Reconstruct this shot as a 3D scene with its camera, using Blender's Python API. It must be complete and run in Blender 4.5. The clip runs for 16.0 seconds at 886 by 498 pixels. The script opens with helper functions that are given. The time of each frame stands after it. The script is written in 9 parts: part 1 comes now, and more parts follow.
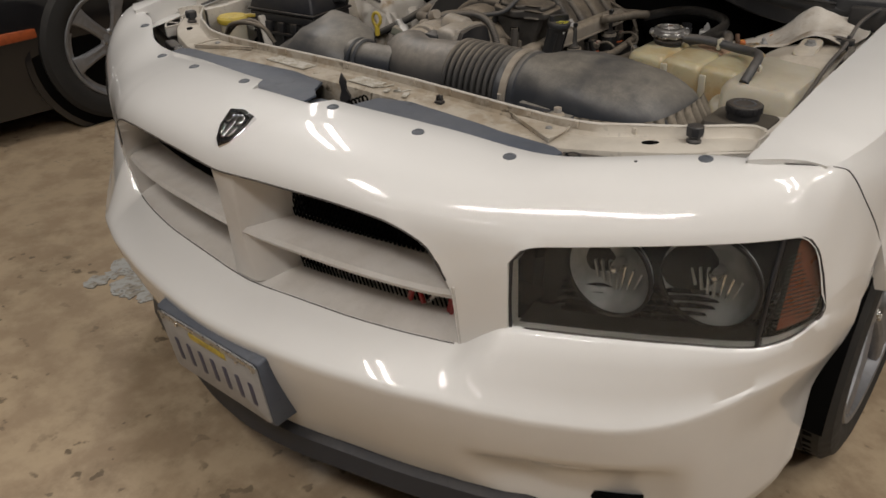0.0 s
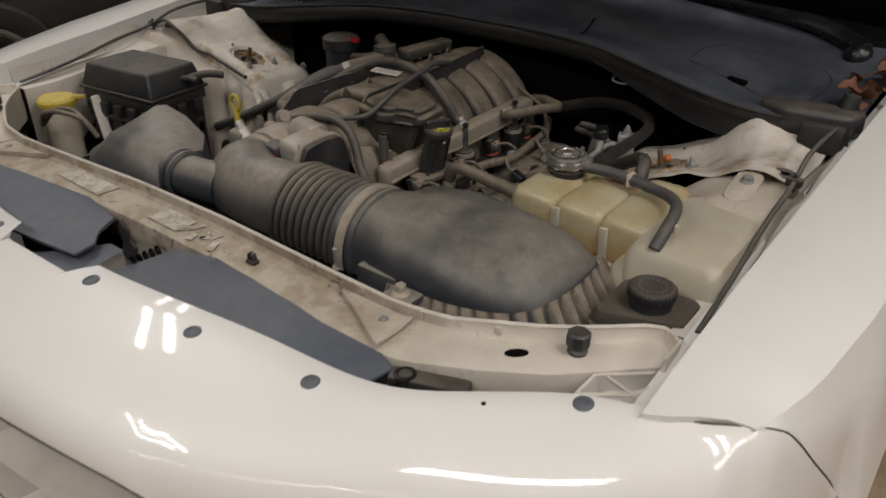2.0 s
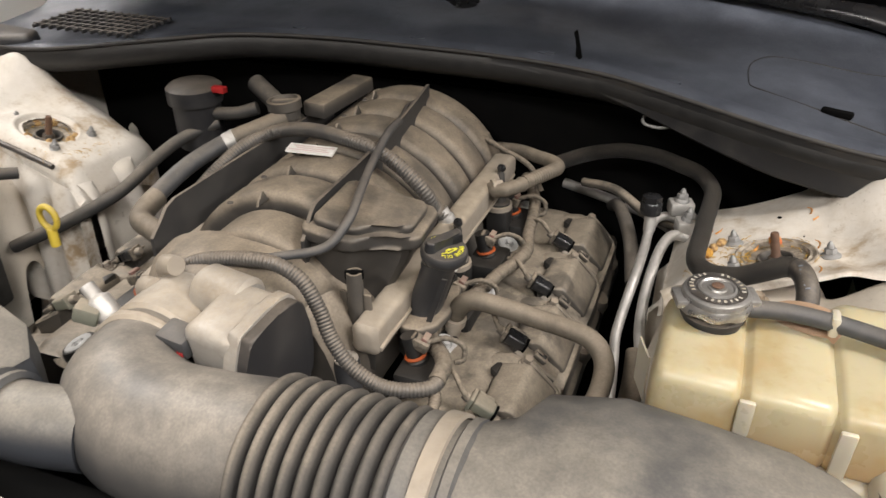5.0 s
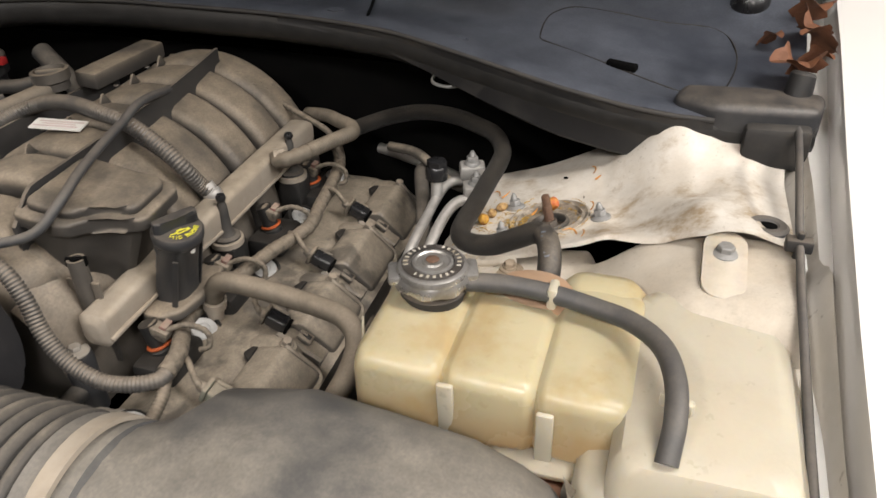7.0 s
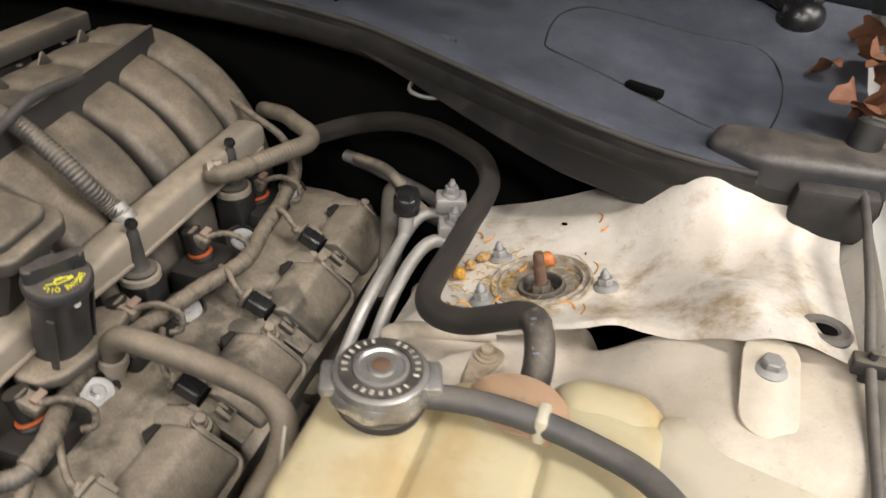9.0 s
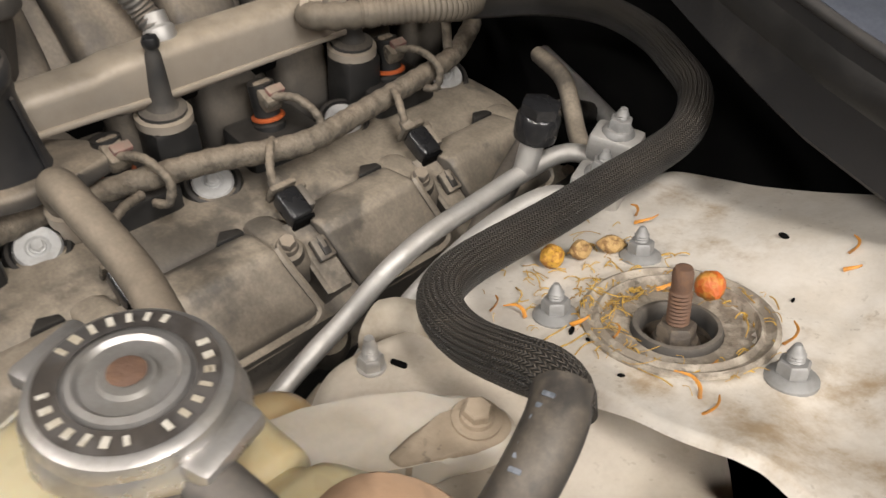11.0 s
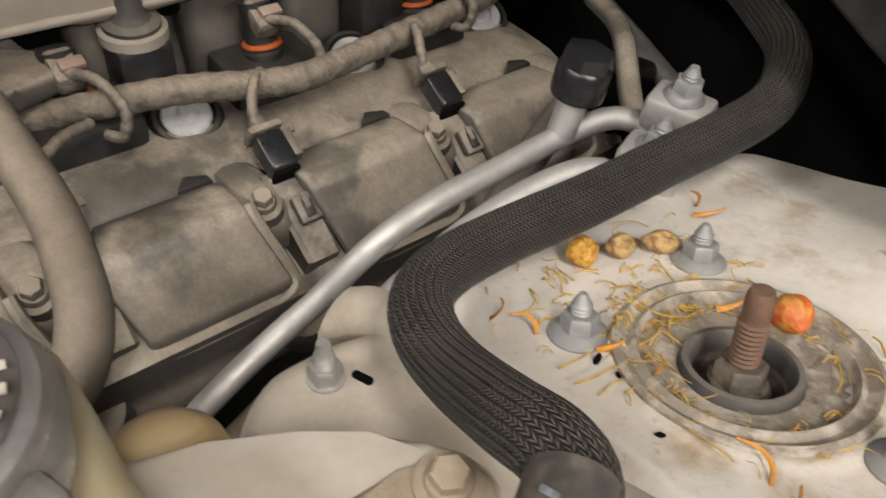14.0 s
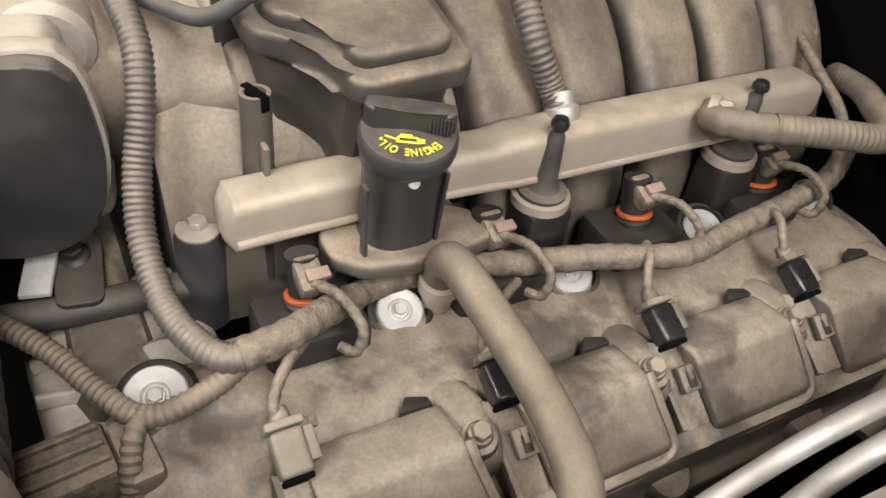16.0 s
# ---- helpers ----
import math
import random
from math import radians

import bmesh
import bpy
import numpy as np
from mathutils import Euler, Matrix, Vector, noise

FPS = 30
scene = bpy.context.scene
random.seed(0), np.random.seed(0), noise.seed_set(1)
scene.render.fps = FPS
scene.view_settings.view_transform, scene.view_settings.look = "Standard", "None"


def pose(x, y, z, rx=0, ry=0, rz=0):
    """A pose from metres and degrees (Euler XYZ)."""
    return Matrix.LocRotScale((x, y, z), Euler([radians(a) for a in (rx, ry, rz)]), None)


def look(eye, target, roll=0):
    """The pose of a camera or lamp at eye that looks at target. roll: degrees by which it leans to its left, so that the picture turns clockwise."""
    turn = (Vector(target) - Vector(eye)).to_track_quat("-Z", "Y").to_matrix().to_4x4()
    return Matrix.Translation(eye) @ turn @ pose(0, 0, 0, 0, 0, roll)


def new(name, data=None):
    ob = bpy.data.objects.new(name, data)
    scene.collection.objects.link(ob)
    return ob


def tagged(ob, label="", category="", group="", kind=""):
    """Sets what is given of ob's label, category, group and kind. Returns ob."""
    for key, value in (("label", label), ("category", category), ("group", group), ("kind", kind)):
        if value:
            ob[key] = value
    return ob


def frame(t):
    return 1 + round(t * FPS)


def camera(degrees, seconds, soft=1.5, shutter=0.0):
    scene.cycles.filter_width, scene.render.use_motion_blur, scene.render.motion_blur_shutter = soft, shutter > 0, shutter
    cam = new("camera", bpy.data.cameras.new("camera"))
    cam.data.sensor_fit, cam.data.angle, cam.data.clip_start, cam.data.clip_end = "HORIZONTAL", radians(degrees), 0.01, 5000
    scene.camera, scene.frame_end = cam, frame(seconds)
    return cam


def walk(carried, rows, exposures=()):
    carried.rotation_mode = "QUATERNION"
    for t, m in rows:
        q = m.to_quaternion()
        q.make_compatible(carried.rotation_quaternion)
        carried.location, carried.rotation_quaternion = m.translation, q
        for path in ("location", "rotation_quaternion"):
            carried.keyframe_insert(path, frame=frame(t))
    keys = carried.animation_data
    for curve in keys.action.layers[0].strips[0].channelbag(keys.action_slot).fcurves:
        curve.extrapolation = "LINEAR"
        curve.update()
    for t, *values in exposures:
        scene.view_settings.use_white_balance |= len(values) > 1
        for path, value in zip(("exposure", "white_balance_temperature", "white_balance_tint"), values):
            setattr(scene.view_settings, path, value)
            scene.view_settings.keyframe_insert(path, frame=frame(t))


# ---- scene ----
cam = camera(58.8, 16.0, shutter=0.3)
PATH = [
    (0, (1.072, -0.734, 1.239), (-0.042, 0.601, 0.25), -1.0),
    (0.5, (0.95, -0.618, 1.249), (-0.12, 0.725, 0.224), -0.5),
    (1, (0.889, -0.546, 1.253), (-0.149, 0.813, 0.215), -0.6),
    (1.5, (0.908, -0.409, 1.258), (-0.127, 0.964, 0.236), 0.6),
    (2, (0.954, -0.26, 1.295), (-0.11, 1.125, 0.32), 0.2),
    (2.5, (0.924, -0.184, 1.295), (-0.157, 1.213, 0.355), -1.2),
    (3, (0.769, -0.166, 1.289), (-0.254, 1.27, 0.344), -1.3),
    (3.2, (0.693, -0.157, 1.295), (-0.273, 1.31, 0.339), -1.1),
    (5.3, (0.383, 0.092, 1.235), (-0.1, 1.726, 0.188), 0.1),
    (5.5, (0.356, 0.081, 1.234), (-0.041, 1.723, 0.163), 0.6),
    (6, (0.408, 0.082, 1.251), (0.054, 1.718, 0.156), 1.3),
    (6.5, (0.566, 0.135, 1.227), (0.096, 1.742, 0.132), 1.2),
    (7, (0.613, 0.199, 1.222), (0.118, 1.786, 0.109), -1.0),
    (7.5, (0.514, 0.267, 1.232), (0.072, 1.876, 0.13), -1.1),
    (8, (0.442, 0.317, 1.229), (0.129, 1.952, 0.121), 0.5),
    (8.5, (0.463, 0.359, 1.216), (0.24, 1.981, 0.068), 3.0),
    (9, (0.571, 0.381, 1.194), (0.133, 1.934, 0.012), 3.7),
    (9.2, (0.603, 0.393, 1.176), (0.062, 1.906, -0.014), 3.6),
    (11.3, (0.602, 0.682, 1.016), (-0.432, 1.716, -0.348), 4.8),
    (11.5, (0.597, 0.695, 1.0), (-0.421, 1.722, -0.381), 5.5),
    (12, (0.587, 0.72, 0.979), (-0.397, 1.716, -0.449), 6.5),
    (12.5, (0.575, 0.723, 0.975), (-0.394, 1.698, -0.477), 7.2),
    (13, (0.576, 0.726, 0.979), (-0.399, 1.702, -0.47), 7.7),
    (13.5, (0.575, 0.727, 0.981), (-0.413, 1.701, -0.459), 7.7),
    (14, (0.56, 0.715, 0.986), (-0.458, 1.678, -0.441), 8.0),
    (14.5, (0.533, 0.681, 1.013), (-0.565, 1.589, -0.391), 6.9),
    (15, (0.503, 0.622, 1.037), (-0.683, 1.496, -0.316), 7.9),
    (15.5, (0.481, 0.589, 1.039), (-0.759, 1.435, -0.283), 8.5),
    (16, (0.467, 0.574, 1.037), (-0.8, 1.383, -0.282), 8.4),
]
walk(cam, [(t, look(eye, target, roll)) for t, eye, target, roll in PATH],
     exposures=[(0, -1.0), (0.5, -1.13), (1.5, -1.12), (2.5, -0.84), (3.2, -0.48), (5.3, 0.50), (6.0, 0.46), (7.0, 0.36), (8.0, 0.53), (9.2, 0.47), (11.3, 0.48), (12.5, 0.45), (14.0, 0.40), (14.5, 0.55), (15.0, 0.78), (16.0, 0.90)])

# ---- light: a workshop with twin-tube ceiling fixtures ----
EXPOSURE = 0.0
scene.view_settings.exposure = EXPOSURE
world = bpy.data.worlds.new("world")
world.use_nodes = True
scene.world = world
world.node_tree.nodes["Background"].inputs["Color"].default_value = (0.9, 0.95, 1.0, 1)
world.node_tree.nodes["Background"].inputs["Strength"].default_value = 0.02
CEILING = 2.9
# x, y, turn in degrees, length, watts of each twin fixture
# the fixture at x 3.3 is added, in place of daylight from that side
FIXTURES = [(-1.75, 1.1, -50, 1.2, 52), (-0.40, -1.45, -60, 1.2, 44), (1.25, -1.40, 5, 1.0, 52), (1.70, 0.40, -32, 1.2, 40), (3.3, 0.6, 85, 2.4, 90), (0.6, -3.7, 0, 2.4, 20), (-3.2, 2.9, -50, 2.4, 14)]


def tube_lamp(x, y, turn, length, watts):
    data = bpy.data.lights.new("tube_light", "AREA")
    data.shape, data.size, data.size_y, data.energy, data.color = "RECTANGLE", length, 0.055, watts, (1.0, 0.952, 0.91)
    ob = new("tube_light", data)
    ob.matrix_world = pose(x, y, CEILING - 0.115, 0, 0, turn)
    return ob


for fx, fy, turn, length, watts in FIXTURES:
    for off in (-0.095, 0.095):
        dx, dy = -math.sin(radians(turn)) * off, math.cos(radians(turn)) * off
        tube_lamp(fx + dx, fy + dy, turn, length, watts / 2)

# ---- tools ----
ORIGIN = {}


def finish(name, bm, material, at, sharp=38):
    bmesh.ops.remove_doubles(bm, verts=bm.verts, dist=1e-6)
    bmesh.ops.recalc_face_normals(bm, faces=bm.faces)
    bmesh.ops.translate(bm, verts=bm.verts, vec=-Vector(at))
    me = bpy.data.meshes.new(name)
    bm.to_mesh(me)
    bm.free()
    me.shade_smooth()
    me.set_sharp_from_angle(angle=radians(sharp))
    me.materials.append(material)
    return me


def thing(name, at, label, category, group="", kind=""):
    ob = new(name)
    ob.location = at
    ORIGIN[ob.name] = Vector(at)
    return tagged(ob, label, category, group, kind)


def part(name, bm, material, parent, label="", sharp=38):
    at = ORIGIN[parent.name]
    ob = new(name, finish(name, bm, material, at, sharp))
    ob.parent = parent
    ORIGIN[ob.name] = at
    return tagged(ob, label) if label else ob


def solid(name, bm, material, label, category, group="", kind="", at=None, sharp=38):
    if at is None:
        zs = [v.co for v in bm.verts]
        at = Vector((sum(v.x for v in zs) / len(zs), sum(v.y for v in zs) / len(zs), min(v.z for v in zs)))
    ob = new(name, finish(name, bm, material, at, sharp))
    ob.location = at
    ORIGIN[ob.name] = Vector(at)
    return tagged(ob, label, category, group, kind)


def turned(rot):
    return Euler([radians(a) for a in rot]).to_matrix()


def box(c, s, bevel=0.0, rot=(0, 0, 0), taper=(1, 1), seg=2, bm=None):
    """A box of size s at c; taper scales its top in x and y."""
    bm = bm or bmesh.new()
    m = turned(rot)
    vs = []
    for z in (-0.5, 0.5):
        for x, y in ((-0.5, -0.5), (0.5, -0.5), (0.5, 0.5), (-0.5, 0.5)):
            kx, ky = taper if z > 0 else (1, 1)
            vs.append(bm.verts.new(Vector(c) + m @ Vector((x * s[0] * kx, y * s[1] * ky, z * s[2]))))
    fs = [bm.faces.new([vs[i] for i in f]) for f in ((3, 2, 1, 0), (4, 5, 6, 7), (0, 1, 5, 4), (1, 2, 6, 5), (2, 3, 7, 6), (3, 0, 4, 7))]
    if bevel:
        es = {e for f in fs for e in f.edges}
        bmesh.ops.bevel(bm, geom=list(es), offset=bevel, segments=seg, profile=0.5, affect="EDGES")
    return bm


def basis(axis):
    w = Vector(axis).normalized()
    u = w.orthogonal().normalized() if abs(w.z) < 0.99 else Vector((1, 0, 0))
    u = (u - w * u.dot(w)).normalized()
    return u, w.cross(u), w


def lathe(profile, at, axis=(0, 0, 1), n=28, bm=None, squash=1.0, caps=True):
    """Turns (radius, height) pairs round an axis from the point at."""
    bm = bm or bmesh.new()
    u, v, w = basis(axis)
    rings = []
    for r, h in profile:
        rings.append([bm.verts.new(Vector(at) + w * h + u * math.cos(2 * math.pi * i / n) * r + v * math.sin(2 * math.pi * i / n) * r * squash) for i in range(n)])
    for a, b in zip(rings[:-1], rings[1:]):
        for i in range(n):
            bm.faces.new((a[i], a[(i + 1) % n], b[(i + 1) % n], b[i]))
    if caps:
        bm.faces.new(rings[0][::-1])
        bm.faces.new(rings[-1])
    return bm


def cyl(p0, p1, r, r1=None, n=20, bm=None, edge=0.15):
    p0, p1 = Vector(p0), Vector(p1)
    h, r1 = (p1 - p0).length, r if r1 is None else r1
    e = min(edge * r, h * 0.2)
    return lathe([(r - e, 0), (r, e), (r1, h - e), (max(r1 - e, 1e-4), h)], p0, p1 - p0, n, bm)


def spline(pts, steps=8):
    """A smooth line through points, by Catmull-Rom."""
    p = [Vector(q) for q in pts]
    p = [2 * p[0] - p[1]] + p + [2 * p[-1] - p[-2]]
    out = []
    for a, b, c, d in zip(p[:-3], p[1:-2], p[2:-1], p[3:]):
        for k in range(steps):
            t = k / steps
            out.append(0.5 * (2 * b + (c - a) * t + (2 * a - 5 * b + 4 * c - d) * t * t + (3 * b - a - 3 * c + d) * t**3))
    return out + [p[-2]]


def resample(line, step):
    out, left = [line[0]], step
    for a, b in zip(line[:-1], line[1:]):
        length, done = (b - a).length, 0.0
        while length - done >= left:
            done += left
            out.append(a.lerp(b, done / length))
            left = step
        left -= length - done
    return out if (out[-1] - line[-1]).length < step * 0.3 else out + [line[-1]]


def tube(pts, r, n=14, step=0.006, ridge=None, r1=None, flat=1.0, bm=None, steps=8):
    """A hose along points. ridge: (pitch, height) of corrugations. UV runs round and along, in metres."""
    bm = bm or bmesh.new()
    uv = bm.loops.layers.uv.verify()
    line = resample(spline(pts, steps), min(step, ridge[0] / 4) if ridge else step)
    up, rings, far = None, [], 0.0
    for i, q in enumerate(line):
        w = (line[min(i + 1, len(line) - 1)] - line[max(i - 1, 0)]).normalized()
        up = (w.orthogonal() if up is None else up - w * up.dot(w)).normalized()
        v = w.cross(up)
        rr = r + ((r1 if r1 is not None else r) - r) * i / (len(line) - 1)
        if ridge:
            rr += ridge[1] * math.sin(2 * math.pi * far / ridge[0])
        rings.append(([bm.verts.new(q + (up * math.cos(2 * math.pi * k / n) + v * math.sin(2 * math.pi * k / n) * flat) * rr) for k in range(n)], far))
        far += (line[min(i + 1, len(line) - 1)] - q).length
    girth = 2 * math.pi * r
    for (a, la), (b, lb) in zip(rings[:-1], rings[1:]):
        for k in range(n):
            f = bm.faces.new((a[k], a[(k + 1) % n], b[(k + 1) % n], b[k]))
            for loop, (s, t) in zip(f.loops, ((k, la), (k + 1, la), (k + 1, lb), (k, lb))):
                loop[uv].uv = (s / n * girth, t)
    bm.faces.new(rings[0][0][::-1])
    bm.faces.new(rings[-1][0])
    return bm


def loft(rings, closed=True, caps=True, bm=None):
    """A skin over rings of points, all of one length."""
    bm = bm or bmesh.new()
    vs = [[bm.verts.new(p) for p in ring] for ring in rings]
    n = len(vs[0])
    for a, b in zip(vs[:-1], vs[1:]):
        for i in range(n if closed else n - 1):
            bm.faces.new((a[i], a[(i + 1) % n], b[(i + 1) % n], b[i]))
    if caps and closed:
        bm.faces.new(vs[0][::-1])
        bm.faces.new(vs[-1])
    return bm


def sheet(f, us, vs, thick=0.0, bm=None, skip=None):
    """A surface f(u, v) over a grid, with thickness downwards."""
    bm = bm or bmesh.new()
    g = [[bm.verts.new(f(u, v)) for v in vs] for u in us]
    fs = []
    for i in range(len(us) - 1):
        for j in range(len(vs) - 1):
            if not (skip and skip((us[i] + us[i + 1]) / 2, (vs[j] + vs[j + 1]) / 2)):
                fs.append(bm.faces.new((g[i][j], g[i + 1][j], g[i + 1][j + 1], g[i][j + 1])))
    if thick:
        bmesh.ops.solidify(bm, geom=fs, thickness=thick)
    return bm


def prism(poly, z0, z1, bevel=0.0, bm=None, seg=2, frame_=None):
    """A polygon of (x, y) raised from z0 to z1; frame_ lays it into the world."""
    bm = bm or bmesh.new()
    m = frame_ or Matrix()
    a = [bm.verts.new(m @ Vector((x, y, z0))) for x, y in poly]
    b = [bm.verts.new(m @ Vector((x, y, z1))) for x, y in poly]
    n = len(poly)
    fs = [bm.faces.new(a[::-1]), bm.faces.new(b)] + [bm.faces.new((a[i], a[(i + 1) % n], b[(i + 1) % n], b[i])) for i in range(n)]
    if bevel:
        bmesh.ops.bevel(bm, geom=list({e for f in fs for e in f.edges}), offset=bevel, segments=seg, profile=0.5, affect="EDGES", clamp_overlap=True)
    return bm


def rounded(w, h, r, k=5):
    """Points of a rounded rectangle round the origin."""
    out = []
    for cx, cy, a in ((w / 2 - r, h / 2 - r, 0), (-w / 2 + r, h / 2 - r, 90), (-w / 2 + r, -h / 2 + r, 180), (w / 2 - r, -h / 2 + r, 270)):
        out += [(cx + r * math.cos(radians(a + 90 * i / k)), cy + r * math.sin(radians(a + 90 * i / k))) for i in range(k + 1)]
    return out


def smooth(a, b, x):
    t = min(max((x - a) / (b - a), 0), 1)
    return t * t * (3 - 2 * t)


def lerp_keys(keys, x):
    """Smooth values between keys of (x, value, ...)."""
    if x <= keys[0][0]:
        return list(keys[0][1:])
    if x >= keys[-1][0]:
        return list(keys[-1][1:])
    for a, b in zip(keys[:-1], keys[1:]):
        if a[0] <= x <= b[0]:
            t = (x - a[0]) / (b[0] - a[0])
            return [p + (q - p) * t for p, q in zip(a[1:], b[1:])]


def curve_keys(keys, x):
    """Like lerp_keys, on a smooth line that never overshoots its keys."""
    if x <= keys[0][0] or x >= keys[-1][0]:
        return lerp_keys(keys, x)
    i = next(k for k in range(len(keys) - 1) if keys[k][0] <= x <= keys[k + 1][0])
    h = keys[i + 1][0] - keys[i][0]
    t = (x - keys[i][0]) / h

    def slope(k, c):
        if k == 0 or k == len(keys) - 1:
            return 0.0
        a = (keys[k][c] - keys[k - 1][c]) / (keys[k][0] - keys[k - 1][0])
        b = (keys[k + 1][c] - keys[k][c]) / (keys[k + 1][0] - keys[k][0])
        return 2 * a * b / (a + b) if a * b > 0 else 0.0

    out = []
    for c in range(1, len(keys[0])):
        p, q, m0, m1 = keys[i][c], keys[i + 1][c], slope(i, c) * h, slope(i + 1, c) * h
        out.append((2 * t**3 - 3 * t * t + 1) * p + (t**3 - 2 * t * t + t) * m0 + (3 * t * t - 2 * t**3) * q + (t**3 - t * t) * m1)
    return out


def linspace(a, b, n):
    return [a + (b - a) * i / (n - 1) for i in range(n)]


def hexbolt(at, r, h, axis=(0, 0, 1), flange=1.5, stud=0.0, bm=None):
    """A hex head on a flange, with a threaded stud if stud is its length."""
    bm = lathe([(r * flange, 0), (r * flange, h * 0.16), (r * 1.12, h * 0.4), (r * 1.0, h * 0.42)], at, axis, 24, bm)
    u, v, w = basis(axis)
    lathe([(r, h * 0.35), (r, h * 0.9), (r * 0.88, h)], at, axis, 6, bm)
    if stud:
        prof, z = [], h * 0.9
        while z < h + stud:
            prof += [(r * 0.55, z), (r * 0.47, z + r * 0.13)]
            z += r * 0.26
        prof += [(r * 0.3, z + r * 0.3)]
        lathe(prof, at, axis, 14, bm)
    return bm

# ---- materials ----
def surface(name, base, second=None, rough=0.5, rough2=None, metal=0.0, scale=40.0, bump=0.15, fine=400.0, dust=0.0, dust_color=(0.355, 0.285, 0.21),
            dust_scale=9.0, grime=0.0, grime_color=(0.06, 0.045, 0.03), coat=0.0, sss=0.0, vary=0.5, low=0.42, high=0.62, slope=0.75, spec=0.5, specks=0.0, speck_scale=90.0, soft=0.0, dust_rough=0.92):
    """A worn surface: two tones at two scales, dust that lies on what faces up, and grime in patches."""
    m = bpy.data.materials.new(name)
    m.use_nodes = True
    nt = m.node_tree
    N, L = nt.nodes, nt.links
    bsdf = N["Principled BSDF"]
    co = N.new("ShaderNodeTexCoord")

    def noise_(sc, detail=5, rough_=0.6, w=None):
        t = N.new("ShaderNodeTexNoise")
        t.inputs["Scale"].default_value, t.inputs["Detail"].default_value, t.inputs["Roughness"].default_value = sc, detail, rough_
        L.new(co.outputs["Object"], t.inputs["Vector"])
        return t.outputs["Fac"]

    def ramp(src, a, b):
        r = N.new("ShaderNodeMapRange")
        r.interpolation_type = "SMOOTHSTEP"
        r.inputs["From Min"].default_value, r.inputs["From Max"].default_value = a, b
        L.new(src, r.inputs["Value"])
        return r.outputs["Result"]

    def mix(fac, a, b):
        x = N.new("ShaderNodeMix")
        x.data_type = "RGBA"
        for sock, val in ((x.inputs["Factor"], fac), (x.inputs["A"], a), (x.inputs["B"], b)):
            if hasattr(val, "is_linked"):
                L.new(val, sock)
            elif isinstance(val, tuple):
                sock.default_value = (*val, 1)
            else:
                sock.default_value = val
        return x.outputs["Result"]

    def times(a, b, op="MULTIPLY"):
        x = N.new("ShaderNodeMath")
        x.operation = op
        for sock, val in zip(x.inputs, (a, b)):
            if hasattr(val, "is_linked"):
                L.new(val, sock)
            else:
                sock.default_value = val
        return x.outputs["Value"]

    second = second or tuple(c * 0.72 for c in base)
    big, small = noise_(scale), noise_(fine, 3)
    color = mix(times(ramp(big, low, high), vary), base, second)
    roughness = times(ramp(big, 0.3, 0.7), (rough2 if rough2 is not None else min(1, rough + 0.15)) - rough)
    roughness = times(roughness, rough, "ADD")
    if grime:
        g = times(ramp(noise_(scale * 0.45, 7, 0.7), 0.5, 0.68), grime)
        color = mix(g, color, grime_color)
    if specks:
        sp = times(ramp(noise_(speck_scale, 2, 0.5), 0.625, 0.69), times(ramp(noise_(speck_scale * 0.12, 3), 0.42, 0.6), specks))
        color = mix(sp, color, tuple(c * 0.5 for c in grime_color))
    metallic = None
    if dust:
        geo = N.new("ShaderNodeNewGeometry")
        sep = N.new("ShaderNodeSeparateXYZ")
        L.new(geo.outputs["Normal"], sep.inputs["Vector"])
        facing = ramp(sep.outputs["Z"], slope - 0.75, slope + 0.1)
        patch = ramp(noise_(dust_scale, 7, 0.6), 0.28 - 0.12 * soft, 0.62 + 0.15 * soft)
        grit = ramp(small, 0.25, 0.75)
        d = times(times(facing, times(times(patch, 0.75), 0.35, "ADD")), times(times(grit, 0.35), 0.75, "ADD"))
        d = times(d, dust)
        x = N.new("ShaderNodeClamp")
        L.new(d, x.inputs["Value"])
        d = x.outputs["Result"]
        tint = mix(ramp(noise_(dust_scale * 6, 4), 0.3, 0.7), dust_color, tuple(c * 0.72 for c in dust_color))
        color = mix(d, color, tint)
        inv = times(1.0, d, "SUBTRACT")
        roughness = times(times(roughness, inv), times(d, dust_rough), "ADD")
        if metal:
            metallic = times(inv, metal)
    L.new(color, bsdf.inputs["Base Color"])
    L.new(roughness, bsdf.inputs["Roughness"])
    if metallic is not None:
        L.new(metallic, bsdf.inputs["Metallic"])
    else:
        bsdf.inputs["Metallic"].default_value = metal
    bsdf.inputs["Specular IOR Level"].default_value = spec
    if coat:
        bsdf.inputs["Coat Weight"].default_value, bsdf.inputs["Coat Roughness"].default_value = coat, 0.045
    if sss:
        bsdf.inputs["Subsurface Weight"].default_value = sss
        bsdf.inputs["Subsurface Radius"].default_value = (0.03, 0.02, 0.01)
        bsdf.inputs["Subsurface Scale"].default_value = 0.4
    if bump:
        b = N.new("ShaderNodeBump")
        b.inputs["Strength"].default_value, b.inputs["Distance"].default_value = bump, 0.002
        L.new(times(times(small, 0.5), big, "ADD"), b.inputs["Height"])
        L.new(b.outputs["Normal"], bsdf.inputs["Normal"])
    return m


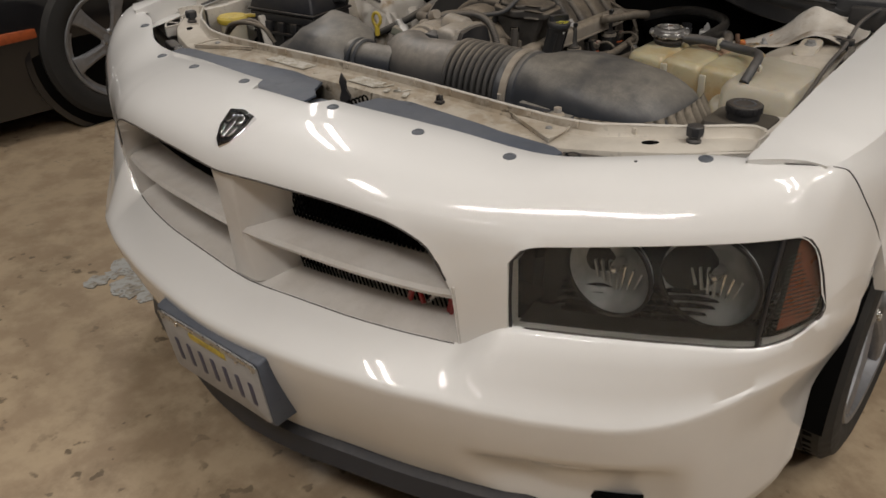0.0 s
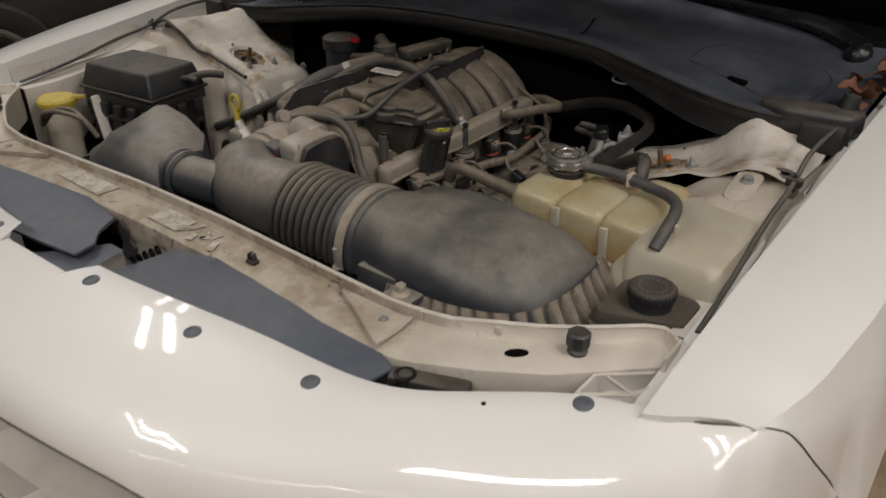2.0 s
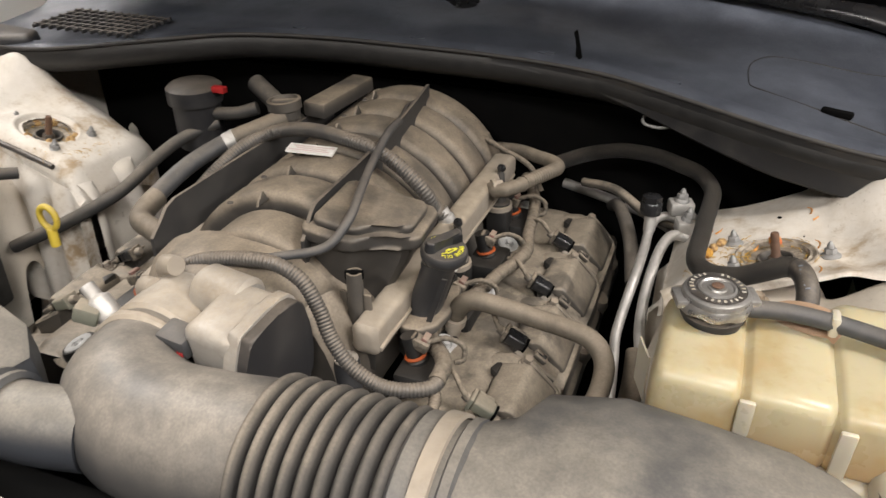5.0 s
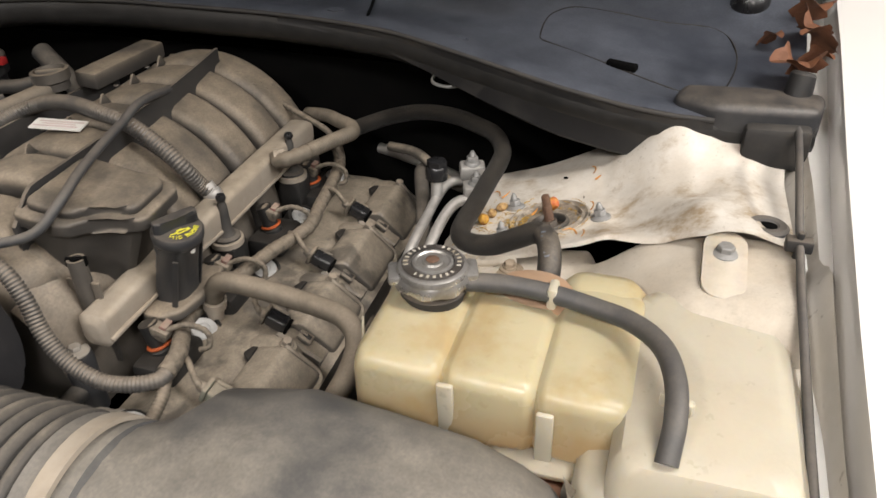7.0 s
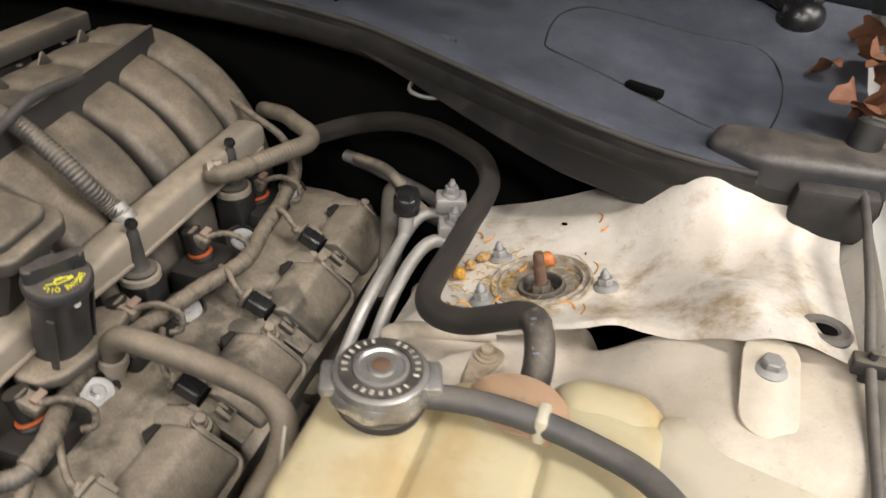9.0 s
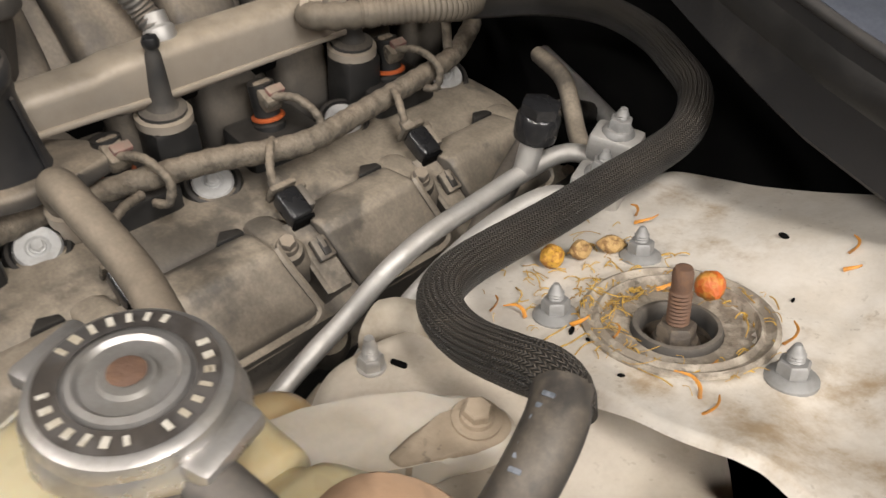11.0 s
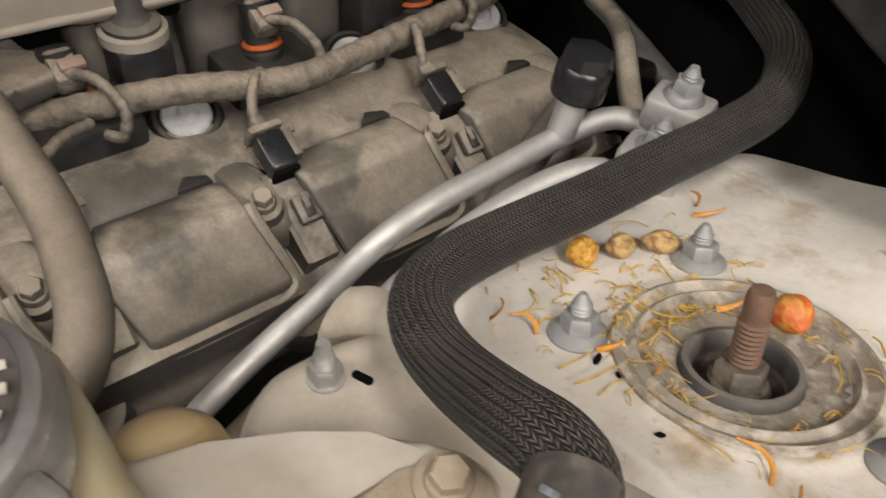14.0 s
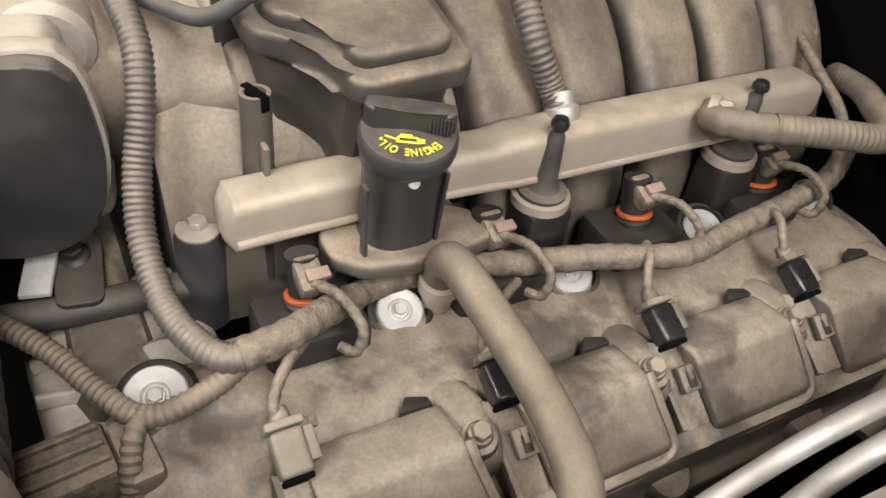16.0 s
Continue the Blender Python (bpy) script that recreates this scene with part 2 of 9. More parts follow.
M_PAINT = surface("white_paint", (0.80, 0.782, 0.748), (0.765, 0.745, 0.71), 0.42, 0.5, scale=6, bump=0.0, coat=1.0, vary=0.4)
M_INNER = surface("dirty_white_paint", (0.66, 0.62, 0.56), (0.56, 0.51, 0.43), 0.4, 0.65, scale=12, bump=0.08, grime=0.3, grime_color=(0.36, 0.27, 0.17), dust=0.25, dust_color=(0.42, 0.35, 0.26), specks=0.5)
M_TOWER = surface("stained_white_paint", (0.66, 0.62, 0.56), (0.55, 0.49, 0.41), 0.36, 0.6, scale=22, bump=0.12, grime=1.1, grime_color=(0.33, 0.24, 0.145), dust=0.25, dust_color=(0.42, 0.35, 0.26), dust_scale=25, specks=0.3, speck_scale=260)
M_PLATEGREY = surface("dusty_grey_bearing_plate", (0.19, 0.162, 0.128), (0.40, 0.355, 0.29), 0.5, 0.75, vary=1.0, scale=110, bump=0.55, dust=0.3, dust_scale=60, specks=0.6, speck_scale=300)
M_GREY_PAINT = surface("grey_grille_paint", (0.62, 0.59, 0.55), (0.55, 0.52, 0.48), 0.35, 0.5, scale=9, bump=0.03, coat=0.5, dust=0.25)
M_CORE = surface("dusty_support_paint", (0.44, 0.39, 0.32), (0.31, 0.25, 0.18), 0.55, 0.8, scale=20, bump=0.25, grime=0.75, grime_color=(0.14, 0.105, 0.065), specks=0.9, speck_scale=70, vary=1.0, dust=0.4, dust_color=(0.44, 0.37, 0.27))
M_SEAL = surface("blue_grey_plastic", (0.070, 0.085, 0.115), (0.10, 0.115, 0.14), 0.42, 0.6, scale=9, bump=0.06, dust=0.30, dust_color=(0.23, 0.222, 0.215), dust_scale=7, soft=0.2, specks=0.5, speck_scale=50, grime=0.3, grime_color=(0.045, 0.05, 0.06))
M_AIRBOX = surface("grey_black_plastic", (0.040, 0.044, 0.052), (0.070, 0.072, 0.076), 0.34, 0.52, scale=14, bump=0.10, dust=0.76, dust_color=(0.285, 0.255, 0.21), dust_scale=7, soft=-0.25, slope=0.92, dust_rough=0.6, specks=0.3, speck_scale=120)
M_PLEAT = surface("dust_caked_pleated_plastic", (0.10, 0.088, 0.070), (0.16, 0.138, 0.108), 0.6, 0.8, scale=40, bump=0.2, dust=0.9, dust_color=(0.31, 0.262, 0.198), dust_scale=16, slope=0.45, soft=0.2, vary=1.0)
M_SMOKY = surface("smoky_brown_plastic", (0.040, 0.035, 0.029), (0.062, 0.053, 0.043), 0.4, 0.6, scale=20, bump=0.08, dust=0.35, dust_color=(0.20, 0.168, 0.128), dust_scale=12)
M_BLACK = surface("black_plastic", (0.020, 0.020, 0.022), (0.034, 0.033, 0.033), 0.38, 0.55, scale=30, bump=0.08, dust=0.28)
M_LIP = surface("dark_blue_grey_plastic", (0.022, 0.025, 0.033), (0.035, 0.038, 0.046), 0.45, 0.6, scale=20, bump=0.08, dust=0.10)
M_PIN = surface("blue_grey_pin", (0.10, 0.11, 0.125), (0.14, 0.145, 0.155), 0.5, 0.65, scale=60, bump=0.05)
M_TIMING = surface("bare_cast_aluminium", (0.64, 0.61, 0.56), (0.46, 0.42, 0.36), 0.38, 0.6, metal=0.4, scale=28, bump=0.2, dust=0.55, dust_color=(0.44, 0.375, 0.29), dust_scale=16, soft=-0.4, vary=1.0, specks=0.4, speck_scale=120)
M_FUSELID = surface("dusty_black_lid", (0.014, 0.016, 0.022), (0.030, 0.030, 0.032), 0.36, 0.55, scale=24, bump=0.1, dust=0.5, dust_color=(0.21, 0.18, 0.145), dust_scale=14, soft=-0.3, specks=0.4, speck_scale=80)
M_NECK = surface("smoky_black_plastic", (0.030, 0.031, 0.034), (0.045, 0.045, 0.046), 0.35, 0.5, scale=40, bump=0.08, dust=0.22, dust_scale=40)
M_ENDRUBBER = surface("smooth_black_rubber", (0.018, 0.019, 0.021), (0.030, 0.030, 0.031), 0.30, 0.5, scale=60, bump=0.04, dust=0.38, dust_color=(0.26, 0.21, 0.155), dust_scale=45, soft=-0.6)
M_SHELF = surface("dust_filmed_white_paint", (0.58, 0.53, 0.455), (0.50, 0.44, 0.355), 0.45, 0.65, scale=14, bump=0.08, grime=0.45, grime_color=(0.35, 0.265, 0.17), dust=0.45, dust_color=(0.42, 0.345, 0.255), dust_scale=12, specks=0.3, speck_scale=240)
M_SHINY = surface("shiny_black_plastic", (0.015, 0.015, 0.016), (0.02, 0.02, 0.02), 0.2, 0.35, scale=30, bump=0.03)
M_DUSTY = surface("dust_covered_black_plastic", (0.045, 0.042, 0.039), (0.08, 0.072, 0.063), 0.45, 0.65, scale=22, bump=0.18, dust=0.80, slope=0.62, soft=-0.6, dust_rough=0.62, dust_color=(0.305, 0.248, 0.182))
M_COVER = surface("dust_caked_cast_cover", (0.060, 0.055, 0.049), (0.11, 0.097, 0.080), 0.40, 0.62, scale=26, bump=0.22, dust=0.69, soft=-0.9, dust_color=(0.385, 0.322, 0.245), dust_scale=13, slope=0.72, dust_rough=0.6, grime=0.55, grime_color=(0.04, 0.034, 0.028), specks=0.5, speck_scale=200)
M_RAIL = surface("dusty_metal_rail", (0.40, 0.355, 0.30), (0.31, 0.265, 0.21), 0.40, 0.6, metal=0.35, scale=18, bump=0.10, dust=0.95, dust_color=(0.375, 0.312, 0.235), slope=0.6, soft=0.6, dust_rough=0.55)
M_ALU = surface("dull_aluminium", (0.56, 0.55, 0.53), (0.42, 0.41, 0.39), 0.42, 0.6, metal=0.8, scale=60, bump=0.08, dust=0.3)
M_CAST = surface("dusty_cast_aluminium", (0.42, 0.40, 0.37), (0.34, 0.31, 0.27), 0.45, 0.6, metal=0.5, scale=60, bump=0.25, dust=0.8, dust_color=(0.40, 0.325, 0.235), slope=0.6, dust_rough=0.6)
M_ZINC = surface("zinc_plated_steel", (0.27, 0.27, 0.265), (0.19, 0.187, 0.18), 0.45, 0.62, metal=0.3, scale=120, bump=0.1, dust=0.12)
M_WEB = surface("dark_web_plastic", (0.035, 0.034, 0.034), (0.06, 0.056, 0.052), 0.45, 0.6, scale=22, bump=0.1, dust=0.5, slope=0.9)
M_PINKBAR = surface("faded_pink_ink", (0.58, 0.47, 0.45), (0.50, 0.42, 0.40), 0.7, 0.8, scale=60, bump=0.0)
M_RUSTCUP = surface("dirty_steel_cup", (0.075, 0.060, 0.047), (0.14, 0.11, 0.08), 0.6, 0.8, scale=150, bump=0.4, vary=1.0)
M_GLOSS = surface("gloss_black_paint", (0.008, 0.008, 0.009), (0.012, 0.012, 0.013), 0.22, 0.35, scale=30, bump=0.02)
M_SKIRT = surface("scuffed_black_plastic", (0.012, 0.012, 0.013), (0.034, 0.031, 0.028), 0.5, 0.75, scale=14, bump=0.2, vary=1.0, specks=0.5, speck_scale=60, dust=0.18, dust_color=(0.16, 0.14, 0.115))
M_STRIP = surface("dusty_weatherstrip", (0.022, 0.021, 0.021), (0.045, 0.040, 0.035), 0.6, 0.8, scale=30, bump=0.2, dust=0.25, dust_color=(0.12, 0.105, 0.088), dust_scale=7)
M_BOLT = surface("dust_caked_bolt", (0.20, 0.175, 0.145), (0.14, 0.12, 0.10), 0.45, 0.65, metal=0.3, scale=120, bump=0.2, dust=0.6)
M_WASHER = surface("bright_dusty_washer", (0.58, 0.58, 0.57), (0.44, 0.43, 0.41), 0.3, 0.5, metal=0.35, scale=120, bump=0.1, dust=0.08)
M_RUST = surface("rusty_steel", (0.13, 0.075, 0.05), (0.2, 0.11, 0.06), 0.75, 0.9, metal=0.2, scale=180, bump=0.35)
M_CHROME = surface("chrome", (0.75, 0.75, 0.76), (0.7, 0.7, 0.7), 0.06, 0.12, metal=1.0, scale=30, bump=0.0)
M_RUBBER = surface("dusty_rubber", (0.03, 0.03, 0.03), (0.05, 0.046, 0.04), 0.55, 0.75, scale=60, bump=0.1, dust=0.42, dust_color=(0.31, 0.26, 0.205))
M_BELLOWS = surface("dusty_bellows_rubber", (0.035, 0.034, 0.033), (0.055, 0.051, 0.046), 0.55, 0.75, scale=40, bump=0.1, dust=0.75, dust_color=(0.30, 0.255, 0.20), slope=0.9, soft=-0.2)
M_HOSE = surface("grey_rubber_hose", (0.05, 0.052, 0.056), (0.075, 0.075, 0.075), 0.45, 0.6, scale=70, bump=0.05, dust=0.25)
M_TANHOSE = surface("dusty_tan_hose", (0.115, 0.098, 0.075), (0.075, 0.064, 0.05), 0.6, 0.8, scale=60, bump=0.2, dust=0.54, slope=0.85, dust_rough=0.7)
M_TAPE = surface("dusty_loom_tape", (0.135, 0.115, 0.088), (0.07, 0.06, 0.047), 0.6, 0.85, scale=150, bump=1.0, dust=0.56, vary=1.0, dust_scale=40, dust_rough=0.7, slope=0.85)
M_COWL = surface("cowl_plastic", (0.009, 0.011, 0.017), (0.020, 0.024, 0.035), 0.26, 0.42, scale=9, bump=0.06, dust=0.44, dust_color=(0.175, 0.19, 0.225), dust_scale=6, soft=0.0, spec=0.6, dust_rough=0.42, specks=0.35, speck_scale=80, grime=0.25, grime_color=(0.012, 0.012, 0.014))
M_TANK = surface("yellowed_translucent_plastic", (0.465, 0.41, 0.265), (0.40, 0.31, 0.16), 0.24, 0.38, scale=11, bump=0.04, sss=0.35, grime=0.35, grime_color=(0.42, 0.26, 0.11), dust=0.12, dust_color=(0.5, 0.43, 0.30), specks=0.12, speck_scale=120, vary=1.0)


def fill_level(m, z0, z1, tint):
    """Brown coolant that shows through the cloudy wall below its level."""
    N, L = m.node_tree.nodes, m.node_tree.links
    geo, sep, ramp_, mix_, nz, add = N.new("ShaderNodeNewGeometry"), N.new("ShaderNodeSeparateXYZ"), N.new("ShaderNodeMapRange"), N.new("ShaderNodeMix"), N.new("ShaderNodeTexNoise"), N.new("ShaderNodeMath")
    mix_.data_type = "RGBA"
    L.new(geo.outputs["Position"], sep.inputs["Vector"])
    L.new(geo.outputs["Position"], nz.inputs["Vector"])
    nz.inputs["Scale"].default_value = 14
    add.operation = "MULTIPLY_ADD"
    L.new(nz.outputs["Fac"], add.inputs[0])
    add.inputs[1].default_value = 0.03
    L.new(sep.outputs["Z"], add.inputs[2])
    ramp_.interpolation_type = "SMOOTHSTEP"
    ramp_.inputs["From Min"].default_value, ramp_.inputs["From Max"].default_value = z1, z0
    ramp_.inputs["To Max"].default_value = 0.75
    L.new(add.outputs["Value"], ramp_.inputs["Value"])
    L.new(ramp_.outputs["Result"], mix_.inputs["Factor"])
    base = N["Principled BSDF"].inputs["Base Color"]
    L.new(base.links[0].from_socket, mix_.inputs["A"])
    mix_.inputs["B"].default_value = (*tint, 1)
    L.new(mix_.outputs["Result"], base)


fill_level(M_TANK, 0.770, 0.842, (0.43, 0.255, 0.105))

def worn_clean(m, x0, x1, tint, most):
    """Dirt that thins out towards both ends of a long part."""
    N, L = m.node_tree.nodes, m.node_tree.links
    co, sep, ab, ramp_, mix_ = N.new("ShaderNodeTexCoord"), N.new("ShaderNodeSeparateXYZ"), N.new("ShaderNodeMath"), N.new("ShaderNodeMapRange"), N.new("ShaderNodeMix")
    mix_.data_type, ab.operation, ramp_.interpolation_type = "RGBA", "ABSOLUTE", "SMOOTHSTEP"
    L.new(co.outputs["Object"], sep.inputs["Vector"])
    L.new(sep.outputs["X"], ab.inputs[0])
    ramp_.inputs["From Min"].default_value, ramp_.inputs["From Max"].default_value, ramp_.inputs["To Max"].default_value = x0, x1, most
    L.new(ab.outputs["Value"], ramp_.inputs["Value"])
    L.new(ramp_.outputs["Result"], mix_.inputs["Factor"])
    base = N["Principled BSDF"].inputs["Base Color"]
    L.new(base.links[0].from_socket, mix_.inputs["A"])
    mix_.inputs["B"].default_value = (*tint, 1)
    L.new(mix_.outputs["Result"], base)


worn_clean(M_CORE, 0.36, 0.60, (0.62, 0.575, 0.50), 0.75)
M_TANKW = surface("cloudy_white_plastic", (0.50, 0.46, 0.365), (0.46, 0.40, 0.30), 0.3, 0.45, scale=7, bump=0.04, sss=0.25, dust=0.22, grime=0.15, grime_color=(0.5, 0.42, 0.28), specks=0.3, speck_scale=120)
M_AMBERBOX = surface("brown_red_plastic", (0.22, 0.075, 0.03), (0.16, 0.05, 0.02), 0.45, 0.6, scale=20, dust=0.3)
M_YELLOW = surface("yellow_plastic", (0.62, 0.47, 0.06), (0.5, 0.36, 0.05), 0.4, 0.6, scale=40, dust=0.35, grime=0.9, grime_color=(0.16, 0.11, 0.04))
M_PRINT = surface("yellow_print", (0.72, 0.68, 0.06), (0.65, 0.6, 0.05), 0.6, 0.7, scale=90, bump=0.0)
M_WHITE = surface("white_print", (0.75, 0.74, 0.70), (0.68, 0.66, 0.6), 0.6, 0.7, scale=60, bump=0.02, dust=0.2)
M_ORANGE = surface("orange_seal", (0.40, 0.085, 0.02), (0.26, 0.06, 0.02), 0.5, 0.6, scale=60)
M_PINK = surface("faded_red_clip", (0.24, 0.12, 0.105), (0.19, 0.135, 0.115), 0.6, 0.7, scale=160, dust=0.7, vary=1.0)
M_GREEN = surface("grey_green_plastic", (0.16, 0.165, 0.13), (0.13, 0.125, 0.10), 0.6, 0.7, scale=60, dust=0.6)
M_TYRE = surface("tyre_rubber", (0.018, 0.018, 0.018), (0.03, 0.029, 0.027), 0.65, 0.8, scale=40, bump=0.2, dust=0.1)
M_RIM = surface("silver_wheel", (0.30, 0.30, 0.31), (0.24, 0.24, 0.24), 0.42, 0.55, metal=0.6, scale=30, bump=0.03)
M_DARKCAR = surface("black_car_paint", (0.006, 0.006, 0.008), (0.008, 0.008, 0.01), 0.3, 0.35, scale=10, bump=0.0, coat=1.0)
M_RED = surface("red_badge", (0.35, 0.02, 0.02), (0.3, 0.02, 0.02), 0.3, 0.4, scale=50, bump=0.0)
M_AMBER = surface("amber_reflector", (0.32, 0.06, 0.012), (0.24, 0.04, 0.008), 0.25, 0.35, scale=60, bump=0.1)
M_SEED = surface("orange_seed_husk", (0.56, 0.31, 0.04), (0.30, 0.12, 0.02), 0.5, 0.7, scale=260, bump=1.0, vary=1.0, specks=0.6, speck_scale=400)
M_HUSK = surface("tan_seed_husk", (0.46, 0.30, 0.12), (0.22, 0.12, 0.045), 0.55, 0.75, scale=260, bump=1.0, vary=1.0, specks=0.8, speck_scale=400)
M_PETAL = surface("dry_orange_petal", (0.60, 0.25, 0.03), (0.42, 0.20, 0.06), 0.5, 0.7, scale=200, bump=0.3, vary=1.0)
M_PRINTFADE = surface("faded_print", (0.17, 0.185, 0.21), (0.08, 0.088, 0.10), 0.5, 0.6, scale=200, bump=0.0, vary=1.0)
M_SEEDOR = surface("red_orange_fruit", (0.50, 0.11, 0.02), (0.52, 0.26, 0.05), 0.4, 0.65, scale=150, bump=0.7, vary=1.0, specks=0.6, speck_scale=300)
M_STRAW = surface("dry_plant_fibre", (0.52, 0.33, 0.07), (0.30, 0.18, 0.05), 0.7, 0.9, scale=150, bump=0.0, vary=1.0)
M_LEAF = surface("dead_brown_leaf", (0.17, 0.068, 0.032), (0.09, 0.04, 0.02), 0.6, 0.8, scale=60, bump=0.3)
# black parts, and the bay's shade put into the colour of what lies deep
M_DARK = surface("black_and_shade", (0.003, 0.003, 0.003), (0.005, 0.0048, 0.0045), 0.8, 0.95, scale=20, bump=0.1, spec=0.06)
# black plastic; on heads, seats and legs it carries the recesses' shade
M_BLACKSHADE = surface("black_plastic_and_shade", (0.012, 0.012, 0.012), (0.02, 0.019, 0.018), 0.4, 0.6, scale=60, bump=0.15, dust=0.06)
M_WALL = surface("workshop_wall", (0.20, 0.19, 0.18), (0.15, 0.14, 0.13), 0.8, 0.9, scale=2.5, bump=0.1)
M_LABEL = surface("dirty_paper", (0.50, 0.47, 0.41), (0.36, 0.32, 0.25), 0.7, 0.85, scale=60, bump=0.1, vary=1.0, grime=0.6, grime_color=(0.2, 0.16, 0.1), specks=0.9, speck_scale=200)
M_ARM = surface("cloudy_arm_plastic", (0.55, 0.50, 0.425), (0.47, 0.42, 0.34), 0.3, 0.5, scale=18, bump=0.06, sss=0.25, dust=0.30, dust_color=(0.42, 0.345, 0.25), dust_scale=22, vary=1.0)
M_CAKED = surface("caked_brown_dirt", (0.36, 0.285, 0.205), (0.27, 0.21, 0.145), 0.7, 0.9, scale=60, bump=0.45, vary=1.0, specks=0.6, speck_scale=260, dust=0.5, dust_color=(0.40, 0.325, 0.24))
M_PLATE = surface("licence_plate", (0.38, 0.37, 0.36), (0.32, 0.31, 0.30), 0.45, 0.55, scale=40, bump=0.05, dust=0.2)
M_PLATEINK = surface("plate_ink", (0.06, 0.06, 0.10), (0.08, 0.08, 0.11), 0.5, 0.6, scale=60, bump=0.0)
M_FRAMECHROME = surface("dull_chrome", (0.5, 0.49, 0.47), (0.4, 0.38, 0.35), 0.2, 0.35, metal=0.9, scale=60, bump=0.0)


def braid():
    """Woven sleeve: two crossing sets of strands along the hose's own length."""
    m = surface("braided_sleeve", (0.040, 0.038, 0.036), (0.070, 0.064, 0.056), 0.36, 0.55, scale=60, bump=0.0, vary=0.8, dust=0.28)
    nt = m.node_tree
    N, L = nt.nodes, nt.links
    bsdf = N["Principled BSDF"]
    uv = N.new("ShaderNodeUVMap")
    sep = N.new("ShaderNodeSeparateXYZ")
    L.new(uv.outputs["UV"], sep.inputs["Vector"])

    def node(op, a, b_=0.0):
        q = N.new("ShaderNodeMath")
        q.operation = op
        for sock, val in zip(q.inputs, (a, b_)):
            if hasattr(val, "is_linked"):
                L.new(val, sock)
            else:
                sock.default_value = val
        return q.outputs["Value"]

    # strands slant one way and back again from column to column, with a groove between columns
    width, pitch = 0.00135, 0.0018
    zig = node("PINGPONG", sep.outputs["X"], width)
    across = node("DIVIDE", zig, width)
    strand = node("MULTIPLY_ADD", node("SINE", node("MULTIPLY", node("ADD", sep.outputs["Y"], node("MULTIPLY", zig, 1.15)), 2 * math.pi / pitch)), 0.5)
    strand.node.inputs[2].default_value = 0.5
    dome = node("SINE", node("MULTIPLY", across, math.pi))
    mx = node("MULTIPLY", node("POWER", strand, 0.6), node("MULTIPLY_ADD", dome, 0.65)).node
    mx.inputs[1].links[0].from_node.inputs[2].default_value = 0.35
    b = N.new("ShaderNodeBump")
    b.inputs["Strength"].default_value, b.inputs["Distance"].default_value = 1.0, 0.0016
    L.new(mx.outputs["Value"], b.inputs["Height"])
    L.new(b.outputs["Normal"], bsdf.inputs["Normal"])
    # shade between strands also goes into the base colour, by weave height
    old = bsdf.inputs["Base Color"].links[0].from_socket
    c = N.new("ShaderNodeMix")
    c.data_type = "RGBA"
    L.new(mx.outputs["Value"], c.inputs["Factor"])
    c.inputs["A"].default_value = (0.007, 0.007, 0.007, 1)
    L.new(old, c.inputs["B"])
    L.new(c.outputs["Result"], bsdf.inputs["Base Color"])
    return m


M_BRAID = braid()


def concrete():
    m = surface("stained_concrete", (0.46, 0.355, 0.235), (0.34, 0.25, 0.16), 0.34, 0.6, scale=9, bump=0.25, fine=120, grime=0.55, grime_color=(0.20, 0.145, 0.088), vary=1.0, low=0.36, high=0.64, specks=0.8, speck_scale=26)
    return m


M_FLOOR = concrete()
M_STAIN = surface("dried_paint", (0.42, 0.42, 0.40), (0.30, 0.27, 0.22), 0.6, 0.8, scale=40, bump=0.1, vary=1.0, specks=0.6, speck_scale=60)


def glass(name, tint, rough, alpha=0.85):
    m = bpy.data.materials.new(name)
    m.use_nodes = True
    nt = m.node_tree
    N, L = nt.nodes, nt.links
    bsdf = N["Principled BSDF"]
    bsdf.inputs["Base Color"].default_value = (*tint, 1)
    bsdf.inputs["Roughness"].default_value = rough
    bsdf.inputs["Transmission Weight"].default_value = alpha
    bsdf.inputs["IOR"].default_value = 1.25
    return m


M_REFLECTOR = surface("smoky_reflector", (0.62, 0.63, 0.64), (0.46, 0.47, 0.48), 0.38, 0.55, metal=0.8, scale=30, bump=0.25, vary=0.8)
M_ELBOW = surface("dusty_grey_elbow", (0.055, 0.055, 0.056), (0.09, 0.085, 0.08), 0.38, 0.55, scale=14, bump=0.08, dust=0.78, dust_color=(0.33, 0.29, 0.24), dust_scale=10, soft=-0.2, slope=0.85, dust_rough=0.55)
M_CAPMETAL = surface("worn_cap_steel", (0.46, 0.45, 0.44), (0.34, 0.33, 0.31), 0.22, 0.42, metal=0.85, scale=50, bump=0.08, dust=0.2, vary=1.0)
M_CAPINK = surface("worn_black_ink", (0.013, 0.014, 0.017), (0.045, 0.046, 0.05), 0.3, 0.45, metal=0.0, scale=60, bump=0.05, vary=1.0, dust=0.15)
M_CONDUIT = surface("dusty_grey_conduit", (0.060, 0.058, 0.056), (0.10, 0.09, 0.078), 0.34, 0.55, scale=50, bump=0.1, dust=0.48, dust_scale=16, slope=0.88, dust_rough=0.6, soft=-0.3)
M_LENS = glass("hazy_headlight_lens", (0.90, 0.91, 0.89), 0.03, 0.985)
M_WINDOW = glass("dark_window_glass", (0.05, 0.055, 0.06), 0.02, 0.9)

